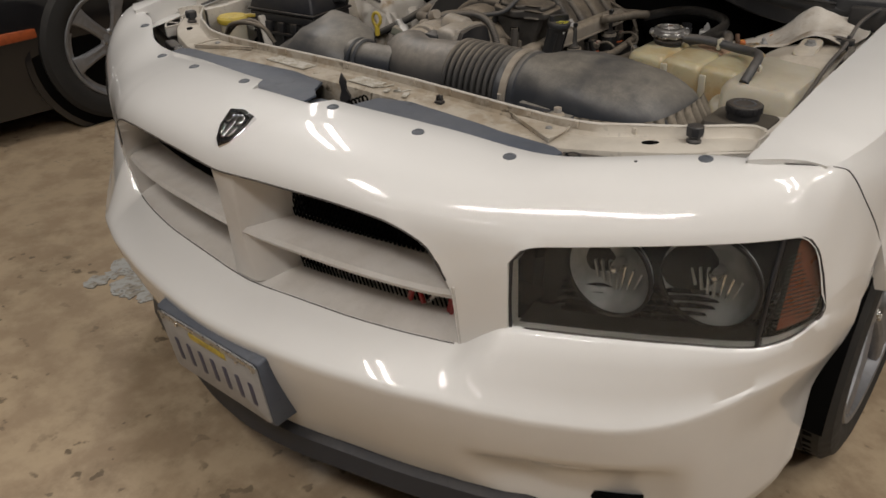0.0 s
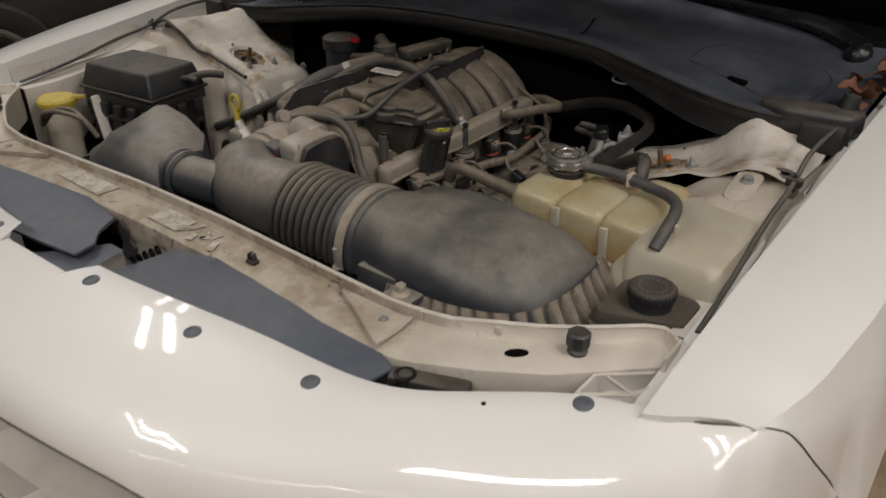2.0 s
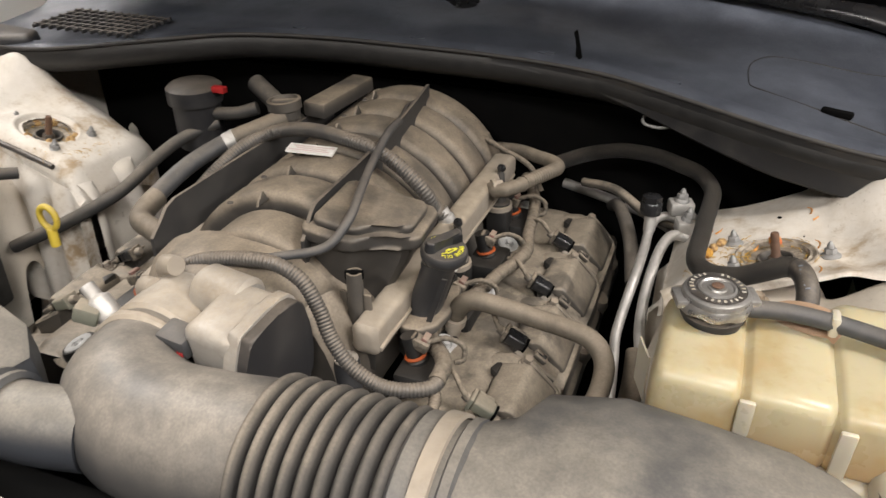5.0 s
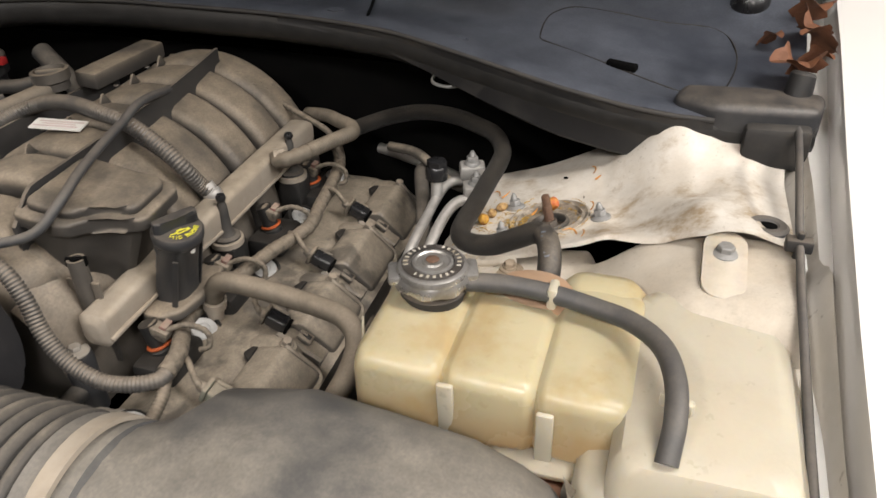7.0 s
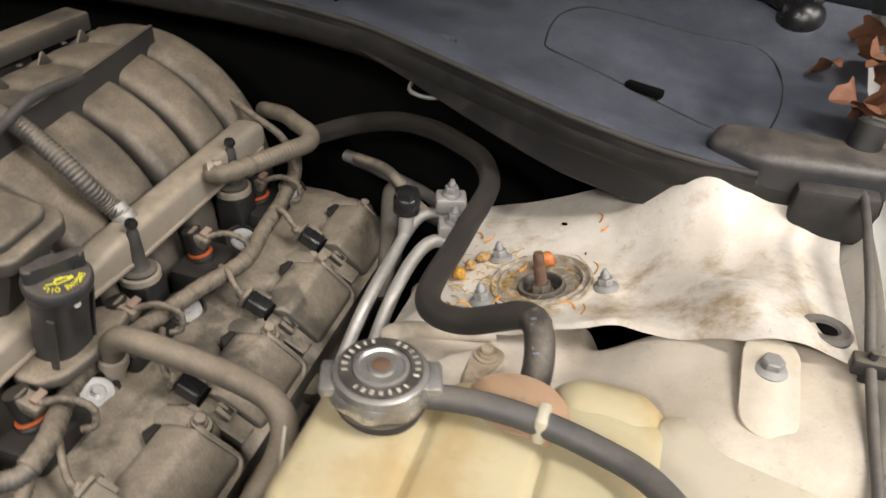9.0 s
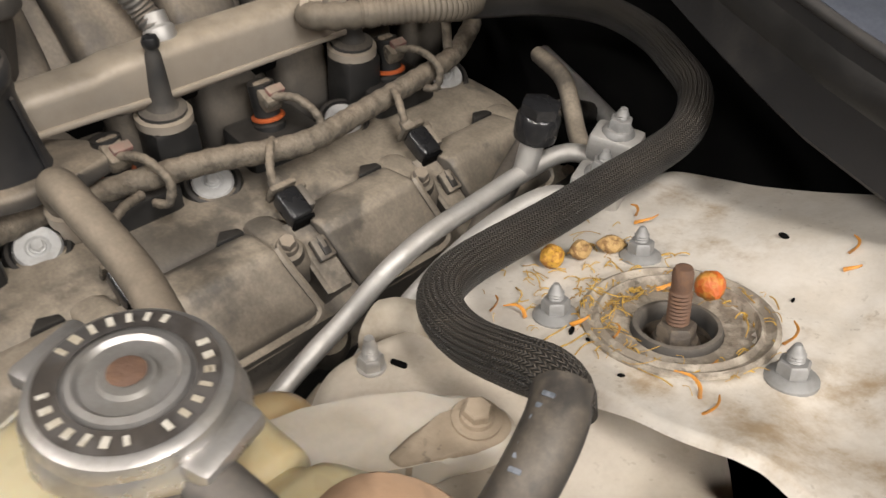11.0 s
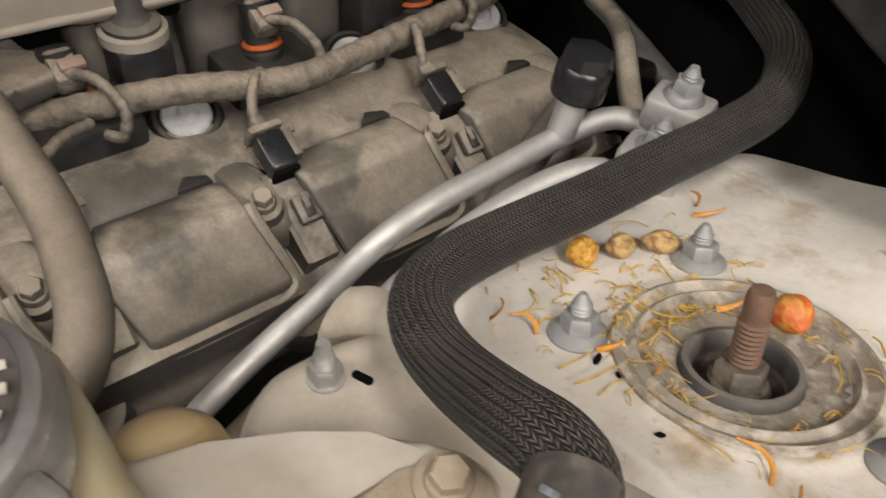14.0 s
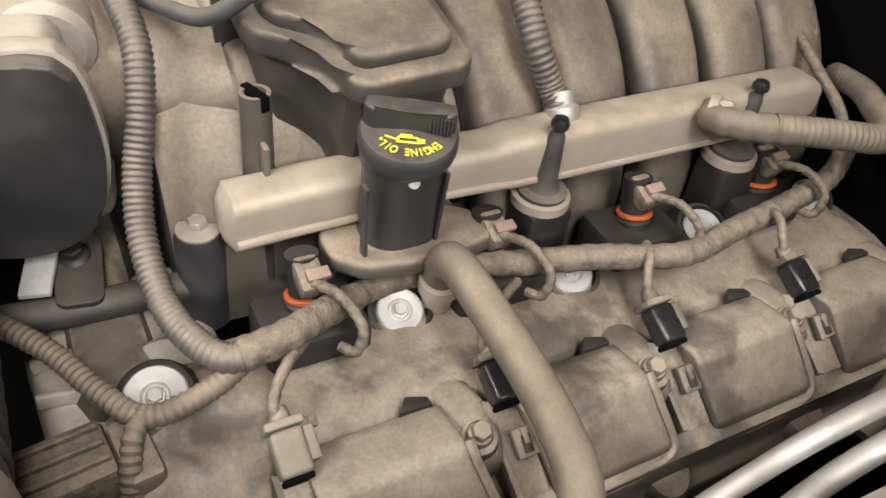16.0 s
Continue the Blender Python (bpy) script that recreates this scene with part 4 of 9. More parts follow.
def plate():
    """Grey plastic plate carrier with a plate whose writing stays plain bars."""
    p = thing("plate_holder", (-0.01, -0.1, 0.25), "dark grey plate holder with a worn plate on the bumper", "plate holder")
    m = Matrix.Translation((-0.008, -0.098, 0.335)) @ Matrix.Rotation(radians(97), 4, "X")
    rings = []
    for k, (w, h, z, dy) in enumerate(((0.300, 0.150, 0.012, 0.0), (0.306, 0.156, 0.008, 0.0), (0.312, 0.165, -0.035, 0.004), (0.32, 0.17, -0.085, 0.01))):
        rings.append([m @ Vector((x, y + dy, z)) for x, y in rounded(w, h, 0.006, 3)])
    part("carrier", loft(rings[::-1]), M_SEAL, p, "grey plastic carrier")
    pl = part("plate", prism(rounded(0.292, 0.143, 0.012, 4), 0.012, 0.0145, 0.0006, frame_=m), M_PLATE, p, "faded white number plate")
    part("plate_frame", prism(rounded(0.292, 0.010, 0.004, 3), 0.0145, 0.0165, 0.0005, frame_=m @ Matrix.Translation((0, 0.066, 0))), M_FRAMECHROME, p)
    for k in range(7):
        part("bar", prism(rounded(0.013, 0.056, 0.004, 3), 0.0145, 0.0155, 0.0004, frame_=m @ Matrix.Translation((-0.111 + 0.037 * k, -0.012, 0))), M_PLATEINK, pl)
    part("strip", prism(rounded(0.11, 0.016, 0.003, 3), 0.0145, 0.0155, 0.0004, frame_=m @ Matrix.Translation((0, 0.048, 0))), M_YELLOW, pl)
    for x in (-0.09, 0.09, 0.135, -0.135):
        part("screw", lathe([(0.005, 0), (0.0045, 0.003), (0.001, 0.004)], m @ Vector((x, 0.058, 0.0145)), (0, -1, 0), 12), M_FRAMECHROME, p)


plate()


# ---- fenders, wheels ----
FENDER = [  # y: inner edge x, z; crease x, z; shoulder x, z
    (0.300, 0.757, 0.806, 0.848, 0.803, 0.853, 0.795), (0.36, 0.758, 0.816, 0.860, 0.803, 0.868, 0.790), (0.45, 0.760, 0.829, 0.880, 0.816, 0.900, 0.765), (0.55, 0.763, 0.843, 0.895, 0.832, 0.922, 0.765), (0.70, 0.768, 0.858, 0.908, 0.852, 0.937, 0.775),
    (0.90, 0.776, 0.882, 0.915, 0.875, 0.945, 0.790), (1.15, 0.788, 0.915, 0.918, 0.905, 0.948, 0.80), (1.45, 0.80, 0.948, 0.92, 0.935, 0.948, 0.81)]


WHEEL_Y = 0.86


def fender(s):
    def low(y):
        if y < 0.515:
            return lerp_keys([(0.30, 0.840, 0.800), (0.342, 0.840, 0.8015), (0.366, 0.868, 0.797), (0.383, 0.880, 0.778), (0.408, 0.892, 0.745), (0.455, 0.908, 0.690), (0.50, 0.918, 0.640), (0.52, 0.930, 0.60)], y)
        d = 0.40**2 - (y - WHEEL_Y) ** 2
        return 0.945, (0.35 + math.sqrt(d) if d > 0 else 0.3)

    rings = []
    for k, y in enumerate(linspace(0.30, 1.45, 70)):
        ix, iz, cx, cz, sx, sz = lerp_keys(FENDER, y)
        lx, lz = low(y + 0.047 * max(0, 1 - (y - 0.30) / 0.12))
        if lz > sz - 0.012:
            sx, sz = lx * 0.6 + cx * 0.4, lz * 0.6 + cz * 0.4
        mid = [(ix + (cx - ix) * t, iz + (cz - iz) * t + 0.006 * math.sin(math.pi * t)) for t in (0, 0.05, 0.25, 0.5, 0.75, 0.95, 1)]
        side = [(cx + (sx - cx) * t, cz + (sz - cz) * t) for t in (0.06, 0.3, 0.7, 1)] + [(sx + (lx - sx) * t, sz + (lz - sz) * t) for t in (0.35, 0.7, 1)]
        pts = [(ix - 0.028, iz - 0.045), (ix - 0.004, iz - 0.043), (ix - 0.001, iz - 0.004)] + mid + side + [(lx - 0.02, lz - 0.004)]
        skew = lambda x: 0.047 * smooth(0.757, 0.85, x) * max(0, 1 - (y - 0.30) / 0.12)
        ring = [(s * x, y + skew(x), z) for x, z in pts]
        if k == 0:
            rings.append([(x, y_ + 0.004, z - 0.016) for x, y_, z in ring])
            rings.append([(x, y_ + 0.001, z - 0.003) for x, y_, z in ring])
        rings.append(ring)
    bm = loft(rings, closed=False)
    part("fender", bm, M_PAINT, car, "glossy white front fender", sharp=28)


fender(1)
fender(-1)
for s_ in (1, -1):
    part("fender_seam", tube([(s_ * x, curve_keys(PROFILE, x)[0] + 0.002, curve_keys(PROFILE, x)[1] - 0.0002) for x in linspace(0.76, 0.914, 40)], 0.0013, 6, 0.008, steps=1), M_BLACK, car, "thin dark seam between bumper and fender")
part("screw_hole", lathe([(0.0026, -0.001), (0.0024, 0.0008), (0.001, 0.0009)], (0.622, 0.238, nose_height(0.622, 0.238)), n=14), M_BLACKSHADE, car, "small dark screw hole")


def wheel(cx, cy, s, label, parent, rim_mat, r=0.345, spokes=5, rim=0.235):
    """Tyre with grooves and a spoked rim; s is the side that it faces."""
    c = Vector((cx, cy, r))
    w = part("wheel", lathe([(rim - 0.035, -0.1), (rim - 0.02, -0.1), (rim - 0.02, 0.09), (rim - 0.035, 0.09)], c, (s, 0, 0), 40, caps=False), rim_mat, parent, label)
    prof = [(rim, 0.105), (rim + 0.012, 0.114), ((rim + r) / 2, 0.119), (r - 0.018, 0.113), (r - 0.005, 0.100)]
    for a, b in ((0.096, 0.066), (0.058, 0.026), (0.018, -0.018), (-0.026, -0.058), (-0.066, -0.096)):
        prof += [(r, a), (r, b), (r - 0.008, b - 0.001), (r - 0.008, b - 0.006)]
    prof += [(r - 0.006, -0.104), ((rim + r) / 2, -0.118), (rim, -0.1)]
    part("tyre", lathe(prof, c, (s, 0, 0), 72, caps=False), M_TYRE, w, "black tyre", sharp=30)
    bm = bmesh.new()
    for k in range(72):
        a = 2 * math.pi * k / 72
        for off in (0.082, 0.042, -0.042, -0.082):
            q = c + Vector((s * off, math.cos(a) * (r - 0.002), math.sin(a) * (r - 0.002)))
            box(q, (0.03, 0.004, 0.0105), 0, (math.degrees(a), 0, 8), bm=bm)
    part("tread_sipes", bm, M_DARK, w)
    part("rim_lip", lathe([(rim - 0.020, 0.085), (rim + 0.003, 0.108), (rim - 0.001, 0.114), (rim - 0.012, 0.112), (rim - 0.020, 0.10), (rim - 0.030, 0.08)], c, (s, 0, 0), 56, caps=False), rim_mat, w)
    ax = Vector((s, 0, 0))
    for k in range(spokes):
        a = 2 * math.pi * k / spokes + 0.3
        u, v = Vector((0, math.cos(a), math.sin(a))), Vector((0, -math.sin(a), math.cos(a)))
        rings = []
        for t, wd, off in ((0.0, 0.060, 0.082), (0.25, 0.052, 0.090), (0.5, 0.054, 0.096), (0.8, 0.066, 0.100), (1.0, 0.088, 0.100)):
            rad = 0.04 + (rim - 0.06) * t
            rings.append([c + u * rad + v * wd * px + ax * (off + pz) for px, pz in ((0.5, -0.004), (0.44, 0.006), (0.25, 0.011), (0.0, 0.007), (-0.25, 0.011), (-0.44, 0.006), (-0.5, -0.004), (-0.4, -0.034), (0.4, -0.034))])
        part("spoke", loft(rings), rim_mat, w)
        part("lug_nut", hexbolt(c + (u * math.cos(0.63) + v * math.sin(0.63)) * 0.048 + ax * 0.088, 0.009, 0.014, ax, 1.2), M_FRAMECHROME, w)
    part("hub", lathe([(0.066, 0.05), (0.066, 0.088), (0.060, 0.094), (0.036, 0.096), (0.034, 0.104), (0.028, 0.108), (0.001, 0.110)], c, (s, 0, 0), 32), rim_mat, w)
    part("brake_disc", lathe([(rim - 0.075, 0.02), (rim - 0.075, 0.04), (0.05, 0.045), (0.001, 0.045)], c, (s, 0, 0), 40), M_DARK, w)


wheel(0.81, WHEEL_Y, 1, "silver spoked front wheel with a low tyre", car, M_RIM, 0.352, rim=0.268)
wheel(-0.81, WHEEL_Y, -1, "silver spoked front wheel with a low tyre", car, M_RIM, 0.352, rim=0.268)


def wheel_well(s):
    rings = []
    for a in linspace(-10, 190, 30):
        y, z = WHEEL_Y + 0.41 * math.cos(radians(a)), 0.35 + 0.41 * math.sin(radians(a))
        rings.append([(s * 0.92, y, z), (s * 0.60, y, z), (s * 0.60, y, z + 0.006), (s * 0.92, y, z + 0.006)])
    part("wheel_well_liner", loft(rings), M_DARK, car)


wheel_well(1)
wheel_well(-1)


def bonnet():
    """The raised bonnet: outer skin, dark lining and pressed ribs, leaning back over the windscreen."""
    m = Matrix.Translation((0, 1.29, 0.985)) @ Matrix.Rotation(radians(-50), 4, "X")

    def skin(dz):
        def f(u, v):
            x = (u - 0.5) * 2
            return m @ Vector((x * (0.74 - 0.16 * v), -1.18 * v + 0.10 * v * x * x, dz + 0.035 * (1 - x * x) + 0.03 * math.sin(math.pi * v)))
        return f

    b = part("bonnet", sheet(skin(0.0), linspace(0, 1, 25), linspace(0.05, 1, 21), 0.004), M_PAINT, car, "raised white bonnet")
    part("lining", sheet(skin(-0.022), linspace(0.005, 0.995, 21), linspace(0.0, 0.97, 17), 0.012), M_DARK, b, "dark bonnet lining")



def cabin():
    """The rest of the sedan: white sides, boot and roof round dark glass."""
    keys = [  # y: half width, sill z, belt z, roof half width, roof z
        (1.45, 0.94, 0.20, 0.93, 0.72, 1.00), (1.75, 0.945, 0.20, 0.955, 0.66, 1.22), (2.05, 0.945, 0.20, 0.96, 0.60, 1.41), (2.6, 0.945, 0.20, 0.97, 0.58, 1.46), (3.2, 0.945, 0.20, 0.98, 0.57, 1.44), (3.65, 0.94, 0.21, 0.99, 0.60, 1.30), (4.0, 0.93, 0.24, 1.00, 0.70, 1.08), (4.6, 0.88, 0.28, 0.98, 0.74, 1.02), (4.85, 0.82, 0.32, 0.90, 0.66, 0.95)]
    low, glass_, roof = [], [], []
    for y in linspace(1.45, 4.85, 60):
        w, sill, belt, rw, rz = curve_keys(keys, y)
        low.append([(-w * 0.96, y, sill), (-w, y, sill + 0.15), (-w, y, belt - 0.18), (-w + 0.03, y, belt), (w - 0.03, y, belt), (w, y, belt - 0.18), (w, y, sill + 0.15), (w * 0.96, y, sill)])
        if 1.75 <= y <= 3.95:
            glass_.append([(-w + 0.05, y, belt - 0.01), (-rw - 0.02, y, rz - 0.03), (rw + 0.02, y, rz - 0.03), (w - 0.05, y, belt - 0.01)])
        if 2.0 <= y <= 3.45:
            roof.append([(-rw - 0.03, y, rz - 0.05), (-rw, y, rz - 0.005), (-rw * 0.5, y, rz + 0.02), (rw * 0.5, y, rz + 0.02), (rw, y, rz - 0.005), (rw + 0.03, y, rz - 0.05)])
    part("side_panel", loft(low), M_PAINT, car, "white doors and rear quarters", sharp=40)
    part("side_glass", loft(glass_), M_DARKCAR, car, "dark side and rear glass")
    part("roof", loft(roof), M_PAINT, car, "white roof")
    for s in (1, -1):
        for y in (2.02, 2.75, 3.45):
            part("pillar", tube([(s * 0.90, y - 0.06, 0.95), (s * 0.76, y, 1.2), (s * 0.62, y + 0.05, 1.41)], 0.03, 8, 0.06), M_PAINT, car)


bonnet()
cabin()
wheel(0.82, 3.98, 1, "silver spoked rear wheel", car, M_RIM)
wheel(-0.82, 3.98, -1, "silver spoked rear wheel", car, M_RIM)

# ---- engine bay: sheet metal ----
def core_support():
    """Upper radiator crossmember: a shallow dusty channel with a raised rear lip, sweeping back at its ends."""
    front = [(0.0, 0.280), (0.23, 0.278), (0.37, 0.256), (0.45, 0.254), (0.50, 0.262), (0.577, 0.293), (0.643, 0.334), (0.735, 0.424)]
    rear = [(0.0, 0.342), (0.10, 0.342), (0.34, 0.330), (0.43, 0.327), (0.51, 0.336), (0.60, 0.378), (0.645, 0.411), (0.672, 0.434), (0.695, 0.455), (0.712, 0.462), (0.728, 0.457), (0.735, 0.447)]
    rings = []
    for x in linspace(-0.735, 0.735, 99):
        f, r = lerp_keys(front, abs(x))[0], lerp_keys(rear, abs(x))[0]
        base = 0.769 + 0.007 * smooth(0.45, 0.6, abs(x))
        mid = (f + r) / 2
        rings.append([(x, f + 0.004, base - 0.05), (x, f - 0.004, base - 0.018), (x, f, base - 0.002), (x, f + 0.008, base + 0.002), (x, mid, base + 0.003), (x, r - 0.010, base + 0.001), (x, r - 0.005, base + 0.006), (x, r - 0.004, base + 0.018), (x, r, base + 0.019), (x, r + 0.001, base - 0.05)])
    cs = part("radiator_crossmember", loft(rings, closed=False), M_CORE, car, "dusty beige radiator crossmember", sharp=40)
    # pressed pad with a screw, cross ribs
    for s in (1, -1):
        corner = [(0.343, 0.322), (0.462, 0.322), (0.464, 0.256)]
        pad = prism([(s * x, y) for x, y in corner], 0.771, 0.7775, 0.0025)
        part("folded_edge", tube([(s * x, y, 0.7785) for x, y in (corner[0], (0.40, 0.2925), corner[2], (0.466, 0.29), corner[1])], 0.0015, 8, 0.01, steps=1), M_CORE, cs, "folded edge of a corner gusset")
        part("end_wall", loft([[(s * x, y, 0.772), (s * x, y, 0.7955), (s * (x + 0.003), y + 0.001, 0.7955), (s * (x + 0.003), y + 0.001, 0.772)] for x, y in ((0.7325, 0.4495), (0.7345, 0.440), (0.7345, 0.42), (0.7345, 0.405))]), M_INNER, cs, "pale curled lip end")
        part("pressed_pad", pad, M_CORE, cs)
        part("pad_screw", lathe([(0.006, 0), (0.005, 0.003), (0.001, 0.004)], (s * 0.437, 0.300, 0.777), n=14), M_ZINC, cs)
        bm = prism([(s * (0.596 + 0.011 * math.cos(a)), 0.338 + 0.0085 * math.sin(a) + 0.006 * math.cos(a)) for a in linspace(0, 2 * math.pi, 21)[:-1]], 0.7765, 0.7798)
        part("slot", bm, M_DARK, cs, "dark oval slot")
    for x in linspace(-0.42, 0.56, 12):
        r = lerp_keys(rear, abs(x))[0]
        part("lip_tab", box((x, r - 0.005, 0.784), (0.008, 0.004, 0.011), 0.001), M_CORE, cs)
    part("lip_edge", tube([(x, lerp_keys(rear, abs(x))[0] - 0.002, 0.788 + 0.007 * smooth(0.45, 0.6, abs(x))) for x in linspace(-0.73, 0.73, 75)], 0.0026, 6, 0.02, steps=1), M_INNER, cs, "pale painted lip edge")
    for x, w in ((-0.20, 0.12), (0.02, 0.07)):
        part("paper_label", box((x, 0.308, 0.7736), (w, 0.036, 0.0012), 0, (0, 0, -2)), M_LABEL, cs, "torn dirty paper label")
    for k in range(9):
        part("label_scrap", box((0.055 + 0.009 * k + 0.006 * math.sin(k * 5), 0.305 + 0.012 * math.sin(k * 3.7), 0.7735), (0.016 + 0.008 * math.sin(k), 0.007 + 0.004 * math.cos(k * 2.3), 0.0008), 0, (0, 0, k * 37)), M_LABEL, cs)
    return cs


core = core_support()


def seal_panels():
    """Blue-grey plastic sight shields between the bumper and the crossmember."""
    for name, pts in (("sight_shield", [(0.068, 0.150), (0.20, 0.148), (0.34, 0.168), (0.42, 0.178), (0.488, 0.190), (0.498, 0.245), (0.473, 0.258), (0.36, 0.264), (0.155, 0.282), (0.092, 0.264)]),
                      ("sight_shield", [(-0.488, 0.190), (-0.42, 0.178), (-0.34, 0.168), (-0.20, 0.148), (-0.08, 0.160), (-0.005, 0.169), (-0.012, 0.205), (-0.040, 0.225), (-0.060, 0.266), (-0.155, 0.282), (-0.36, 0.264), (-0.473, 0.258), (-0.498, 0.245)])):
        bm = prism(pts, 0.7640, 0.7690, 0.0015)
        part(name, bm, M_SEAL, car, "blue-grey plastic sight shield")
    bm = prism([(-0.10, 0.150), (0.03, 0.150), (0.04, 0.19), (0.02, 0.235), (-0.03, 0.235), (-0.05, 0.18)], 0.72, 0.752, 0.006)
    part("latch_cover", bm, M_SEAL, car)
    latch = thing("bonnet_latch", (0.06, 0.2, 0.74), "black steel bonnet latch between the sight shields", "latch")
    part("plate", box((0.06, 0.215, 0.755), (0.075, 0.09, 0.008), 0.002, (0, 0, 8)), M_BLACK, latch)
    part("hook", prism([(0.0, 0.0), (0.016, 0.0), (0.019, 0.02), (0.010, 0.032), (0.012, 0.046), (0.003, 0.062), (-0.002, 0.045), (0.003, 0.03), (-0.003, 0.015)], -0.003, 0.003, 0.001, frame_=Matrix.Translation((0.045, 0.215, 0.757)) @ Matrix.Rotation(radians(90), 4, "X") @ Matrix.Rotation(radians(25), 4, "Y")), M_BLACK, latch)
    part("spring", tube([(0.075 + 0.009 * math.cos(a), 0.205 + 0.0015 * a, 0.765 + 0.009 * math.sin(a)) for a in linspace(0, 30, 60)], 0.0018, 6, 0.003, steps=2), M_DARK, latch)
    part("arm", box((0.09, 0.2, 0.757), (0.06, 0.012, 0.012), 0.002, (0, 0, 35)), M_BLACK, latch)
    for s in (1, -1):
        hinge = thing("corner_bracket", (s * 0.53, 0.245, 0.74), "black plastic corner bracket under the bumper edge", "bracket", "corner brackets")
        part("base", box((s * 0.54, 0.256, 0.757), (0.09, 0.024, 0.024), 0.004, (0, 0, s * 20)), M_BLACK, hinge)
        part("boss", lathe([(0.013, 0), (0.013, 0.012), (0.008, 0.013), (0.006, 0.006), (0.001, 0.006)], (s * 0.515, 0.246, 0.757), n=18), M_SHINY, hinge)
        b = thing("headlight_bracket", (s * 0.70, 0.36, 0.73), "thin pale metal bracket behind the headlight", "bracket", "headlight brackets")
        rim = [(0.677, 0.324), (0.678, 0.366), (0.700, 0.383), (0.735, 0.414), (0.741, 0.400), (0.724, 0.358)]
        part("sheet", prism([(s * x, y) for x, y in rim], 0.7480, 0.7510, 0.001), M_GREY_PAINT, b)
        part("rim", tube([(s * x, y, 0.772) for x, y in rim + rim[:1]], 0.0022, 8, 0.01, steps=1), M_INNER, b)
        part("rib", tube([(s * 0.690, 0.370, 0.772), (s * 0.711, 0.364, 0.772), (s * 0.729, 0.358, 0.772)], 0.0016, 8), M_INNER, b)
        part("wall", loft([[(s * x, y, 0.750), (s * x, y, 0.772), (s * (x + 0.002), y, 0.772), (s * (x + 0.002), y, 0.750)] for x, y in rim[:4]]), M_GREY_PAINT, b)


seal_panels()


def apron(s):
    """Inner fender: a flat ledge along the fender that drops to the bay's side."""
    def f(u, v):
        y = 0.47 + 0.71 * v
        ledge = 0.785 + 0.068 * smooth(0.52, 0.95, y)
        ledge -= 0.034 * smooth(0.76, 0.82, y)
        inner = 0.045 + 0.065 * smooth(0.62, 0.78, y)
        x = 0.755 - min(u / 0.55, 1) * inner
        z = ledge - 0.004 * u
        if u > 0.55:
            x, z = 0.755 - inner - 0.01 * (u - 0.55), ledge - 0.35 * ((u - 0.55) / 0.45)
        if u < 0.1:
            z += 0.035 * (0.1 - u) / 0.1
        return (s * x, y, z)

    a = part("inner_fender", sheet(f, linspace(0, 1, 24), linspace(0, 1, 40), 0.0), M_INNER, car, "dirty white inner fender")
    for y in (0.66, 0.99):
        part("hole", lathe([(0.007, 0), (0.007, 0.0015), (0.001, 0.0016)], (s * 0.715, y, 0.785 + 0.068 * smooth(0.52, 0.95, y) - 0.002), n=14), M_DARK, a)


apron(1)
apron(-1)


TOWER = (0.511, 0.902)
TOWER_AXIS = (-0.24, 0.08, 1)


def tower_plane(x, y):
    """The flat round the strut, which tips towards the engine."""
    return 0.7765 + 0.24 * (x - 0.465) - 0.08 * (y - 0.904)


def tower_height(x, y):
    """Height of the strut tower's sheet, for the side with x over 0."""
    z = tower_plane(min(x, 0.57), y) + 0.046 * smooth(0.572, 0.66, x + 0.25 * (y - 0.9))
    z += 0.022 * math.exp(-((x - 0.615) / 0.045) ** 2 - ((y - 0.985) / 0.03) ** 2)
    z += 0.016 * smooth(0.95, 1.0, y) * smooth(0.46, 0.56, x)
    z -= 0.012 * smooth(0.69, 0.735, x)
    z += 0.010 * math.exp(-((x - 0.655) / 0.02) ** 2 - ((y - 0.90) / 0.05) ** 2) * math.sin((y - 0.8) * 40)
    z -= 0.006 * math.exp(-((x - 0.63) / 0.018) ** 2 - ((y - 0.93) / 0.03) ** 2)
    r = math.hypot(x - TOWER[0], y - TOWER[1])
    z += 0.0012 * math.exp(-((r - 0.0430) / 0.0024) ** 2) - 0.0016 * math.exp(-((r - 0.0375) / 0.0022) ** 2) - 0.004 * smooth(0.0400, 0.0370, r)
    return z


def tower_front(x):
    """Where the sheet's front edge runs."""
    return lerp_keys([(0.388, 0.822), (0.42, 0.832), (0.50, 0.836), (0.58, 0.838), (0.64, 0.822), (0.66, 0.812), (0.74, 0.822)], x)[0]


